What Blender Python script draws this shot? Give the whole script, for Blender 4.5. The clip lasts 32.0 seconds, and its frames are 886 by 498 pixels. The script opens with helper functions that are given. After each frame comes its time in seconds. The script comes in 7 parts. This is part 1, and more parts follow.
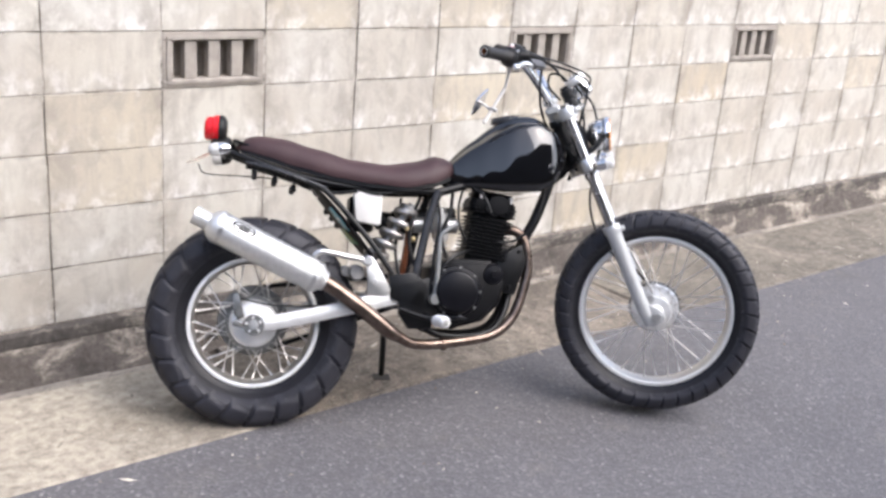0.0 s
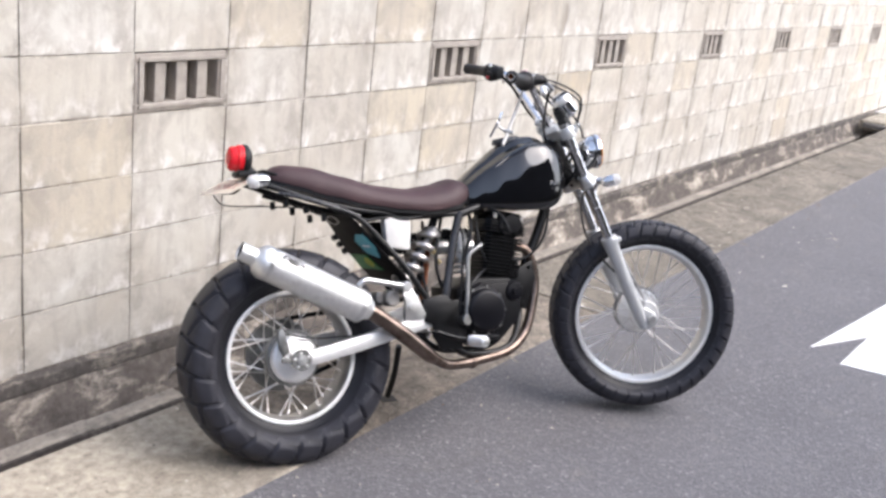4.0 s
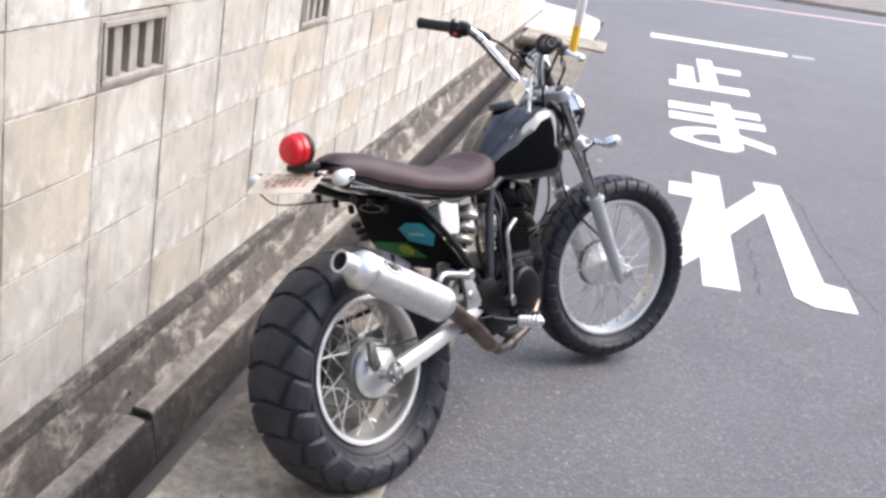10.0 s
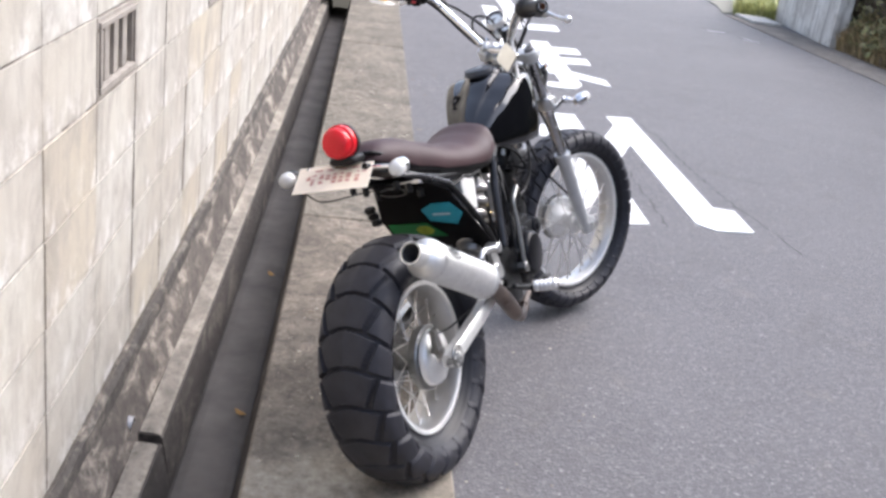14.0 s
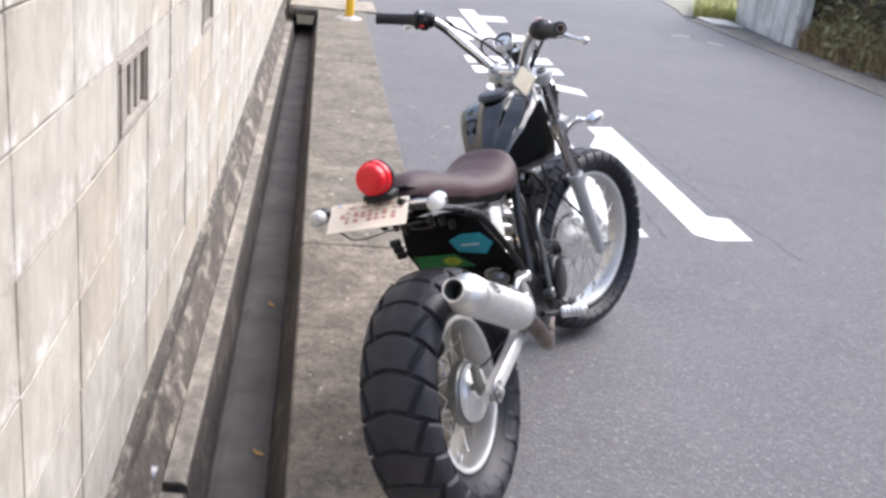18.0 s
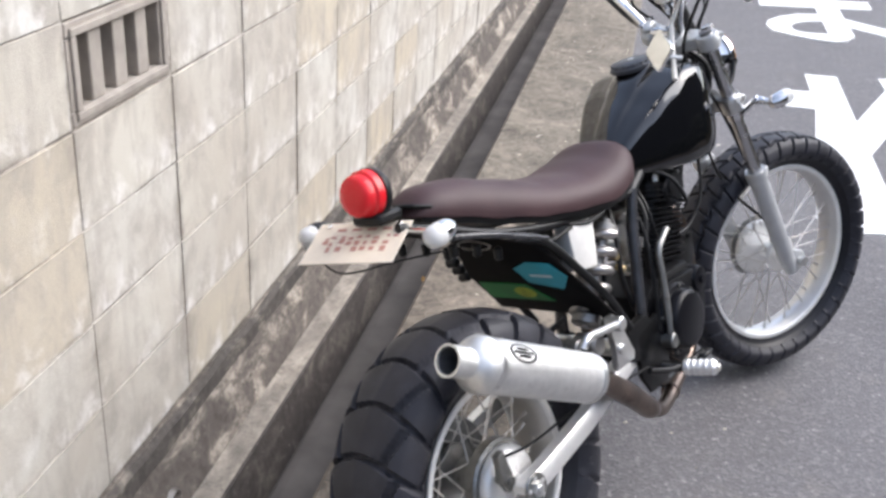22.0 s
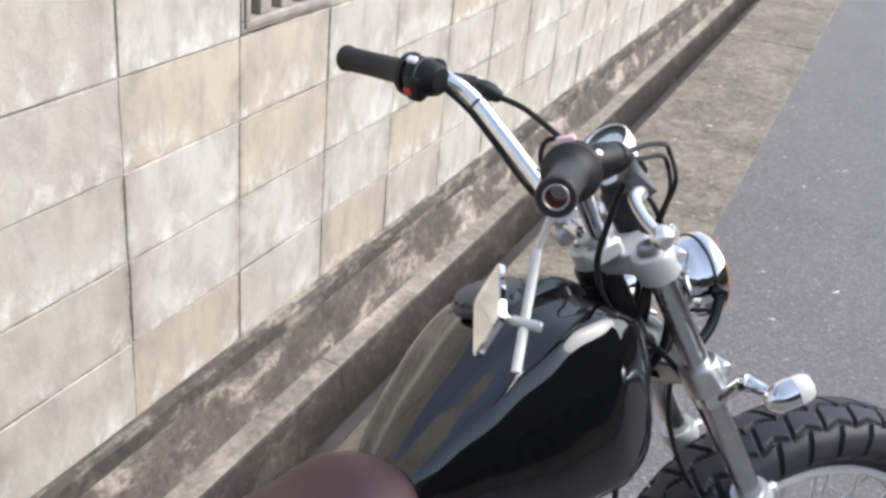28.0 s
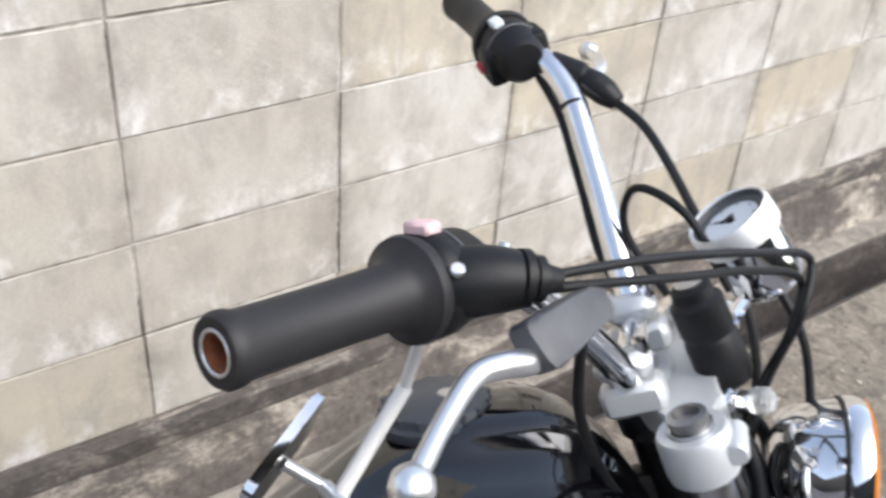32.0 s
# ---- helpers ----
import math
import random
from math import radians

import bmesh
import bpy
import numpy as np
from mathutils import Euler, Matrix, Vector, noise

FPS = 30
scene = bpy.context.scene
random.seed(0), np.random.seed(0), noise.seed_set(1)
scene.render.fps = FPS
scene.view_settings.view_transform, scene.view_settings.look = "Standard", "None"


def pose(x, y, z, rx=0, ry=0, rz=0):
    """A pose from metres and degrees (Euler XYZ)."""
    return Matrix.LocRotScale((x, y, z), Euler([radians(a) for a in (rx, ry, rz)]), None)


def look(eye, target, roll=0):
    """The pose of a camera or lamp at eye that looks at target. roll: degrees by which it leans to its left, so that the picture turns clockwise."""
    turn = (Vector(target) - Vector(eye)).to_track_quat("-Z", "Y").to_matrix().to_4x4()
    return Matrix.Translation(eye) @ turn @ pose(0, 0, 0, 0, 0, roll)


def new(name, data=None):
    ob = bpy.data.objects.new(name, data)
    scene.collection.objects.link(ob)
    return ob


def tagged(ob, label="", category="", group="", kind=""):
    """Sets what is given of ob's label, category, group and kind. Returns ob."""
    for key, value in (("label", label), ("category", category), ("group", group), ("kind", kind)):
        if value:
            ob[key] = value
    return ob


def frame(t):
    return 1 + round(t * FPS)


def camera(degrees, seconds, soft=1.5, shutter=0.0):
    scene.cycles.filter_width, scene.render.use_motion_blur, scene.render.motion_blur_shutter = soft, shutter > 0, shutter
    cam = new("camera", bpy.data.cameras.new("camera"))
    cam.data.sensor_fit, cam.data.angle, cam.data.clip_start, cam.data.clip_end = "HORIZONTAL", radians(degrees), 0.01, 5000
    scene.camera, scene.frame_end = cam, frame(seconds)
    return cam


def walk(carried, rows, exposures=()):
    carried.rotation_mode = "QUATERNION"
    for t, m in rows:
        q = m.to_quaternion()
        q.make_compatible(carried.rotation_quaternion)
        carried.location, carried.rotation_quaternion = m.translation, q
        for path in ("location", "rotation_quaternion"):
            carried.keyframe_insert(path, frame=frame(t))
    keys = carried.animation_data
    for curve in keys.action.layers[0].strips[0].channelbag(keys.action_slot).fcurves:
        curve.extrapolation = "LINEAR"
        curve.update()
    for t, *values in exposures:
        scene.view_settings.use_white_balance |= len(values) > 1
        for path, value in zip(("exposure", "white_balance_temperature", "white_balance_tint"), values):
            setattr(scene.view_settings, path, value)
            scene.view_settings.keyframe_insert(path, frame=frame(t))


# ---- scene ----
cam = camera(47.4, 32.0, soft=3.0, shutter=0.4)
PATH = [
    (0, (0.185, 0.085, 1.534), (1.393, 1.544, 0.892), 4.7),
    (0.5, (0.051, 0.135, 1.539), (1.323, 1.538, 0.895), 4.4),
    (1, (-0.061, 0.174, 1.541), (1.267, 1.533, 0.916), 4.4),
    (1.5, (-0.107, 0.281, 1.539), (1.254, 1.607, 0.916), 4.5),
    (2, (-0.136, 0.387, 1.543), (1.24, 1.703, 0.931), 5.2),
    (2.5, (-0.231, 0.482, 1.541), (1.212, 1.721, 0.923), 6.2),
    (3, (-0.37, 0.565, 1.565), (1.128, 1.735, 0.941), 5.2),
    (3.5, (-0.422, 0.643, 1.555), (1.118, 1.76, 0.938), 6.0),
    (5.5, (-0.619, 1.115, 1.547), (1.076, 1.971, 0.92), 8.1),
    (6, (-0.619, 1.232, 1.537), (1.094, 2.036, 0.889), 9.0),
    (6.5, (-0.598, 1.329, 1.536), (1.121, 2.126, 0.896), 8.3),
    (7, (-0.639, 1.424, 1.538), (1.112, 2.136, 0.884), 7.8),
    (7.5, (-0.704, 1.55, 1.531), (1.089, 2.15, 0.878), 7.0),
    (8, (-0.723, 1.651, 1.523), (1.081, 2.193, 0.853), 8.0),
    (8.5, (-0.684, 1.767, 1.515), (1.138, 2.257, 0.85), 7.3),
    (9, (-0.686, 1.859, 1.514), (1.149, 2.285, 0.842), 8.9),
    (9.5, (-0.729, 2.001, 1.508), (1.133, 2.283, 0.834), 9.9),
    (10, (-0.774, 2.111, 1.501), (1.094, 2.368, 0.837), 10.1),
    (10.5, (-0.74, 2.194, 1.489), (1.128, 2.398, 0.804), 10.2),
    (11, (-0.69, 2.277, 1.491), (1.18, 2.449, 0.802), 10.4),
    (11.5, (-0.702, 2.39, 1.482), (1.181, 2.466, 0.812), 11.8),
    (12, (-0.753, 2.524, 1.48), (1.137, 2.511, 0.827), 12.2),
    (12.5, (-0.766, 2.594, 1.476), (1.118, 2.563, 0.806), 11.1),
    (13, (-0.731, 2.641, 1.467), (1.155, 2.585, 0.802), 9.0),
    (13.5, (-0.748, 2.721, 1.464), (1.127, 2.581, 0.784), 8.0),
    (15.5, (-0.766, 2.96, 1.482), (1.092, 2.675, 0.801), 7.1),
    (16, (-0.76, 3.019, 1.474), (1.095, 2.672, 0.813), 6.5),
    (16.5, (-0.756, 3.053, 1.467), (1.1, 2.71, 0.805), 7.1),
    (17, (-0.756, 3.069, 1.469), (1.093, 2.725, 0.79), 7.5),
    (17.5, (-0.724, 3.051, 1.468), (1.123, 2.705, 0.782), 7.2),
    (18, (-0.661, 2.972, 1.48), (1.203, 2.701, 0.808), 6.2),
    (18.5, (-0.595, 2.852, 1.486), (1.274, 2.675, 0.795), 6.0),
    (19, (-0.513, 2.793, 1.48), (1.336, 2.652, 0.73), 5.4),
    (19.5, (-0.4, 2.772, 1.478), (1.443, 2.726, 0.704), 5.1),
    (20, (-0.317, 2.728, 1.491), (1.526, 2.758, 0.716), 4.8),
    (20.5, (-0.238, 2.665, 1.491), (1.581, 2.778, 0.668), 3.2),
    (21, (-0.136, 2.538, 1.498), (1.68, 2.766, 0.691), 3.6),
    (21.5, (-0.056, 2.447, 1.495), (1.727, 2.764, 0.646), 3.6),
    (22, (0.039, 2.413, 1.497), (1.812, 2.742, 0.632), 3.6),
    (22.5, (0.148, 2.39, 1.496), (1.914, 2.735, 0.623), 4.4),
    (23, (0.224, 2.357, 1.494), (1.973, 2.713, 0.592), 3.8),
    (23.5, (0.329, 2.26, 1.491), (2.046, 2.713, 0.571), 4.0),
    (24, (0.41, 2.165, 1.493), (2.081, 2.697, 0.531), 4.2),
    (24.5, (0.498, 2.131, 1.485), (2.169, 2.628, 0.505), 4.1),
    (25, (0.636, 2.16, 1.484), (2.344, 2.573, 0.528), 6.6),
    (25.5, (0.753, 2.182, 1.483), (2.471, 2.547, 0.527), 7.0),
    (26, (0.866, 2.151, 1.484), (2.583, 2.592, 0.557), 6.7),
    (26.5, (0.977, 2.111, 1.502), (2.682, 2.675, 0.621), 7.4),
    (28.5, (1.45, 2.071, 1.479), (3.056, 2.827, 0.558), 4.8),
    (29, (1.548, 2.005, 1.474), (3.053, 2.907, 0.514), 5.5),
    (29.5, (1.647, 2.005, 1.462), (3.127, 2.917, 0.473), 4.8),
    (30, (1.736, 2.024, 1.455), (3.191, 2.954, 0.447), 5.4),
    (30.5, (1.809, 2.018, 1.451), (3.187, 3.005, 0.389), 4.5),
    (31, (1.916, 1.976, 1.453), (3.203, 3.065, 0.376), 5.6),
    (31.5, (1.976, 1.96, 1.456), (3.122, 3.16, 0.339), 4.4),
    (32, (1.988, 1.973, 1.449), (2.986, 3.291, 0.324), 4.8),
]
walk(cam, [(t, look(eye, target, roll)) for t, eye, target, roll in PATH], [(0.0, 1.36, 6380, 13), (3.0, 1.34, 6380, 13), (9.0, 1.40, 6350, 13), (18.0, 1.38, 6310, 13), (22.0, 1.27, 6330, 11), (26.0, 1.23, 6330, 10), (32.0, 1.22, 6340, 9)])

# ---- world, sun ----
world = bpy.data.worlds.new("sky")
scene.world = world
world.use_nodes = True
wn = world.node_tree.nodes
wl = world.node_tree.links
sky = wn.new("ShaderNodeTexSky")
sky.sky_type = 'NISHITA'
sky.sun_disc = False
sky.sun_elevation = radians(46)
sky.sun_rotation = radians(153)
sky.air_density, sky.dust_density, sky.ozone_density = 1.0, 2.5, 1.5
soft = wn.new("ShaderNodeHueSaturation")
soft.inputs["Saturation"].default_value = 0.66
wl.new(sky.outputs[0], soft.inputs["Color"])
wl.new(soft.outputs[0], wn["Background"].inputs["Color"])
wn["Background"].inputs["Strength"].default_value = 0.15

sun_data = bpy.data.lights.new("sun", 'SUN')
sun_data.energy = 1.3
sun_data.angle = radians(58)
sun_data.color = (1.0, 0.965, 0.93)
sun = new("sun", sun_data)
sun.matrix_world = look((5, -10, 11.5), (0, 0, 0))

# ---- materials ----


def node_mat(name):
    m = bpy.data.materials.new(name)
    m.use_nodes = True
    nt = m.node_tree
    return m, nt, nt.nodes["Principled BSDF"]


def ramp(nt, fac, stops):
    r = nt.nodes.new("ShaderNodeValToRGB")
    e = r.color_ramp.elements
    while len(e) < len(stops):
        e.new(0.5)
    for k, (p, c) in enumerate(stops):
        e[k].position = p
        e[k].color = (*c, 1) if len(c) == 3 else c
    nt.links.new(fac, r.inputs["Fac"])
    return r.outputs["Color"]


def tex_noise(nt, scale, detail=4, rough=0.6, stretch=None, coord="Object", offset_random=False, distortion=0.0):
    tc = nt.nodes.new("ShaderNodeTexCoord")
    src = tc.outputs["Object"]
    if coord == "World":
        src = nt.nodes.new("ShaderNodeNewGeometry").outputs["Position"]
    if stretch or offset_random:
        mp = nt.nodes.new("ShaderNodeMapping")
        nt.links.new(src, mp.inputs["Vector"])
        if stretch:
            mp.inputs["Scale"].default_value = stretch
        if offset_random:
            oi = nt.nodes.new("ShaderNodeObjectInfo")
            mul = nt.nodes.new("ShaderNodeMath")
            mul.operation = 'MULTIPLY'
            mul.inputs[1].default_value = 37.0
            nt.links.new(oi.outputs["Random"], mul.inputs[0])
            cmb = nt.nodes.new("ShaderNodeCombineXYZ")
            nt.links.new(mul.outputs[0], cmb.inputs[0])
            nt.links.new(mul.outputs[0], cmb.inputs[2])
            nt.links.new(cmb.outputs[0], mp.inputs["Location"])
        src = mp.outputs["Vector"]
    n = nt.nodes.new("ShaderNodeTexNoise")
    n.inputs["Scale"].default_value = scale
    n.inputs["Detail"].default_value = detail
    n.inputs["Roughness"].default_value = rough
    n.inputs["Distortion"].default_value = distortion
    nt.links.new(src, n.inputs["Vector"])
    return n.outputs["Fac"]


def mix_col(nt, fac, a, b, mode='MIX'):
    m = nt.nodes.new("ShaderNodeMix")
    m.data_type = 'RGBA'
    m.blend_type = mode
    for sock, v in ((m.inputs["Factor"], fac), (m.inputs[6], a), (m.inputs[7], b)):
        if isinstance(v, (int, float)):
            sock.default_value = v
        elif isinstance(v, tuple):
            sock.default_value = (*v, 1) if len(v) == 3 else v
        else:
            nt.links.new(v, sock)
    return m.outputs[2]


def bump(nt, bsdf, height, strength=0.3, dist=0.01):
    b = nt.nodes.new("ShaderNodeBump")
    b.inputs["Strength"].default_value = strength
    b.inputs["Distance"].default_value = dist
    nt.links.new(height, b.inputs["Height"])
    nt.links.new(b.outputs[0], bsdf.inputs["Normal"])


def mat_plain(name, col, rough=0.5, metal=0.0, var=0.12, scale=40, bump_s=0.05, coat=0.0, bump_scale=None):
    m, nt, b = node_mat(name)
    f = tex_noise(nt, scale, 5, 0.6)
    lo = tuple(c * (1 - var) for c in col)
    hi = tuple(min(1, c * (1 + var)) for c in col)
    nt.links.new(ramp(nt, f, [(0.3, lo), (0.7, hi)]), b.inputs["Base Color"])
    r = nt.nodes.new("ShaderNodeMapRange")
    r.inputs[3].default_value = max(0.02, rough * 0.8)
    r.inputs[4].default_value = min(1, rough * 1.25)
    nt.links.new(tex_noise(nt, scale * 0.35, 4, 0.65), r.inputs[0])
    nt.links.new(r.outputs[0], b.inputs["Roughness"])
    b.inputs["Metallic"].default_value = metal
    b.inputs["Coat Weight"].default_value = coat
    b.inputs["Coat Roughness"].default_value = 0.06
    if bump_s:
        bump(nt, b, tex_noise(nt, bump_scale or scale * 3, 4, 0.6), bump_s, 0.002)
    return m


def axis_of(nt, axis):
    """Distance from the middle of the piece along one of its own axes."""
    tc = nt.nodes.new("ShaderNodeTexCoord")
    sp = nt.nodes.new("ShaderNodeSeparateXYZ")
    nt.links.new(tc.outputs["Object"], sp.inputs[0])
    return sp.outputs[axis]


def span(nt, value, lo, hi, a=0.0, b=1.0):
    r = nt.nodes.new("ShaderNodeMapRange")
    r.inputs[1].default_value, r.inputs[2].default_value = lo, hi
    r.inputs[3].default_value, r.inputs[4].default_value = a, b
    nt.links.new(value, r.inputs[0])
    return r.outputs[0]


def calc(nt, op, a, b=None):
    m = nt.nodes.new("ShaderNodeMath")
    m.operation = op
    m.use_clamp = op == 'MULTIPLY'
    for k, v in enumerate((a, b)):
        if isinstance(v, (int, float)):
            m.inputs[k].default_value = v
        elif v is not None:
            nt.links.new(v, m.inputs[k])
    return m.outputs[0]


def mat_block(name, tint=1.0):
    """Weathered light grey-beige concrete block: blotches, dirt along the joints, lime bloom; tint < 1: iron-stained brown."""
    m, nt, b = node_mat(name)
    oi = nt.nodes.new("ShaderNodeObjectInfo")
    tone = ramp(nt, oi.outputs["Random"], [(0.0, (0.545, 0.512, 0.445)), (0.25, (0.59, 0.568, 0.508)), (0.6, (0.605, 0.588, 0.533)),
                                           (0.85, (0.59, 0.563, 0.490)), (1.0, (0.55, 0.512, 0.435))])
    if tint < 1:
        tone = mix_col(nt, 1.0, tone, (tint, tint * 0.93, tint * 0.82), 'MULTIPLY')
    broad = tex_noise(nt, 2.2, 5, 0.6, coord="World", distortion=0.5)
    c = mix_col(nt, ramp(nt, broad, [(0.38, (0, 0, 0)), (0.64, (0.75, 0.75, 0.75))]), tone, (0.46, 0.415, 0.345))
    patch = tex_noise(nt, 8.5, 7, 0.68, stretch=(1.25, 1.25, 0.8), coord="World", distortion=0.35)
    c = mix_col(nt, ramp(nt, patch, [(0.46, (0, 0, 0)), (0.66, (0.72, 0.72, 0.72))]), c, (0.36, 0.325, 0.28))
    streak = tex_noise(nt, 9, 5, 0.6, stretch=(2.2, 2.2, 0.3), coord="World")
    c = mix_col(nt, ramp(nt, streak, [(0.52, (0, 0, 0)), (0.74, (0.55, 0.55, 0.55))]), c, (0.36, 0.325, 0.285))
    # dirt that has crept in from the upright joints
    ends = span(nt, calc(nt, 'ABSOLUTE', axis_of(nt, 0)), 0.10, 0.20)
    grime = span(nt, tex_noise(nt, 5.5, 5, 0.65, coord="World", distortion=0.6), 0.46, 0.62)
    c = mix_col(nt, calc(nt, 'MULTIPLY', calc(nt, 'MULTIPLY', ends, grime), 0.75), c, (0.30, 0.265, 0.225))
    # lime bloom along the lower edge
    low = span(nt, axis_of(nt, 2), 0.0, -0.098)
    bloom = span(nt, tex_noise(nt, 13, 6, 0.7, stretch=(1.0, 1.0, 0.7), coord="World", distortion=0.25), 0.49, 0.66)
    c = mix_col(nt, calc(nt, 'MULTIPLY', low, bloom), c, (0.80, 0.775, 0.735))
    pale = tex_noise(nt, 21, 6, 0.75, stretch=(1.4, 1.4, 0.6), coord="World", distortion=0.2)
    c = mix_col(nt, ramp(nt, pale, [(0.60, (0, 0, 0)), (0.76, (0.55, 0.55, 0.55))]), c, (0.77, 0.75, 0.71))
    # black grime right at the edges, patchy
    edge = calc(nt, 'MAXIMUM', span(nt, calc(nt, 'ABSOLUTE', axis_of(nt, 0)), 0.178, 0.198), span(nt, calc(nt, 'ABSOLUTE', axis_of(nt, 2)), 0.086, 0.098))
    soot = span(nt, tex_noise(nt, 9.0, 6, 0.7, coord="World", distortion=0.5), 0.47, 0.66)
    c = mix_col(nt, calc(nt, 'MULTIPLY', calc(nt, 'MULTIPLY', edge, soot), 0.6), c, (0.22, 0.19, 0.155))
    grain = tex_noise(nt, 260, 3, 0.7, coord="World")
    c = mix_col(nt, 0.30, c, ramp(nt, grain, [(0.3, (0.42, 0.42, 0.42)), (0.7, (0.6, 0.6, 0.6))]), 'OVERLAY')
    nt.links.new(c, b.inputs["Base Color"])
    b.inputs["Roughness"].default_value = 0.92
    bump(nt, b, tex_noise(nt, 110, 6, 0.72, coord="World"), 0.35, 0.004)
    return m


def mat_footing(name, base=(0.108, 0.092, 0.079), pale_amount=0.9, scale=5.0):
    """Dark stained concrete with pale bare patches."""
    m, nt, b = node_mat(name)
    f = tex_noise(nt, scale * 1.3, 8, 0.70, stretch=(0.62, 1, 1.25), coord="World", distortion=0.35)
    dark = tuple(x * 0.5 for x in base)
    c = ramp(nt, f, [(0.25, dark), (0.42, base), (0.52, tuple(x * 1.35 for x in base)), (0.60, (0.40, 0.35, 0.29)), (0.69, (0.60, 0.54, 0.455))])
    bare = tex_noise(nt, scale * 0.8, 7, 0.72, stretch=(0.40, 1.3, 1.5), coord="World", distortion=0.3)
    c = mix_col(nt, ramp(nt, bare, [(0.57, (0, 0, 0)), (0.66, (0.75, 0.75, 0.75))]), c, (0.56, 0.50, 0.415))
    c = mix_col(nt, 1 - pale_amount, c, base)
    s = tex_noise(nt, 14, 5, 0.6, stretch=(1.6, 1.6, 0.45), coord="World")
    c = mix_col(nt, ramp(nt, s, [(0.50, (0, 0, 0)), (0.70, (0.45, 0.45, 0.45))]), c, dark)
    mo = tex_noise(nt, 42, 6, 0.75, coord="World")
    c = mix_col(nt, ramp(nt, mo, [(0.36, (0.6, 0.6, 0.6)), (0.50, (0, 0, 0))]), c, tuple(x * 0.45 for x in base))
    c = mix_col(nt, ramp(nt, mo, [(0.58, (0, 0, 0)), (0.72, (0.35, 0.35, 0.35))]), c, (0.46, 0.41, 0.345))
    g = tex_noise(nt, 240, 3, 0.7, coord="World")
    c = mix_col(nt, 0.35, c, ramp(nt, g, [(0.3, (0.38, 0.38, 0.38)), (0.7, (0.62, 0.62, 0.62))]), 'OVERLAY')
    nt.links.new(c, b.inputs["Base Color"])
    b.inputs["Roughness"].default_value = 0.92
    bump(nt, b, tex_noise(nt, 60, 6, 0.7, coord="World"), 0.45, 0.008)
    return m


def mat_slab(name, a=(0.12, 0.103, 0.082), b2=(0.36, 0.32, 0.255)):
    """Worn exposed-aggregate concrete slab, pale patches and dark specks."""
    m, nt, b = node_mat(name)
    f = tex_noise(nt, 3.2, 7, 0.7, coord="World", distortion=0.4)
    c = ramp(nt, f, [(0.30, a), (0.5, tuple((p + q) / 2 for p, q in zip(a, b2))), (0.68, b2)])
    sp = tex_noise(nt, 95, 4, 0.75, coord="World")
    c = mix_col(nt, ramp(nt, sp, [(0.57, (0, 0, 0)), (0.67, (0.7, 0.7, 0.7))]), c, tuple(min(0.62, x * 1.6) for x in b2))
    mid = tex_noise(nt, 26, 6, 0.75, coord="World", distortion=0.5)
    c = mix_col(nt, ramp(nt, mid, [(0.36, (0.65, 0.65, 0.65)), (0.50, (0, 0, 0))]), c, tuple(x * 0.55 for x in a))
    c = mix_col(nt, ramp(nt, mid, [(0.56, (0, 0, 0)), (0.70, (0.5, 0.5, 0.5))]), c, tuple(min(0.6, x * 1.45) for x in b2))
    sd = tex_noise(nt, 60, 4, 0.75, coord="World")
    c = mix_col(nt, ramp(nt, sd, [(0.33, (0.8, 0.8, 0.8)), (0.45, (0, 0, 0))]), c, (0.06, 0.052, 0.043))
    nt.links.new(c, b.inputs["Base Color"])
    b.inputs["Roughness"].default_value = 0.9
    bump(nt, b, sp, 0.5, 0.004)
    return m


def mat_dusty_slab(name):
    """The aggregate slab: darker along the wall, with a pale dusty stretch at its one end."""
    m = mat_slab(name, (0.078, 0.065, 0.051), (0.335, 0.285, 0.228))
    nt = m.node_tree
    b = nt.nodes["Principled BSDF"]
    slab_col = b.inputs["Base Color"].links[0].from_socket
    sp = nt.nodes.new("ShaderNodeSeparateXYZ")
    nt.links.new(nt.nodes.new("ShaderNodeNewGeometry").outputs["Position"], sp.inputs[0])
    reach = calc(nt, 'ADD', sp.outputs[0], span(nt, tex_noise(nt, 3.0, 6, 0.7, coord="World"), 0.3, 0.7, -0.45, 0.45))
    f = tex_noise(nt, 30, 6, 0.75, coord="World")
    pale = ramp(nt, f, [(0.30, (0.20, 0.175, 0.14)), (0.5, (0.40, 0.355, 0.285)), (0.68, (0.56, 0.505, 0.41))])
    side = calc(nt, 'ADD', sp.outputs[1], span(nt, tex_noise(nt, 5.0, 6, 0.72, coord="World"), 0.3, 0.7, -0.22, 0.22))
    c = mix_col(nt, span(nt, side, 2.72, 3.02, 0.0, 0.55), slab_col, (0.072, 0.060, 0.048))
    c = mix_col(nt, span(nt, reach, 1.05, 1.75, 0.85, 0.0), c, pale)
    nt.links.new(c, b.inputs["Base Color"])
    return m


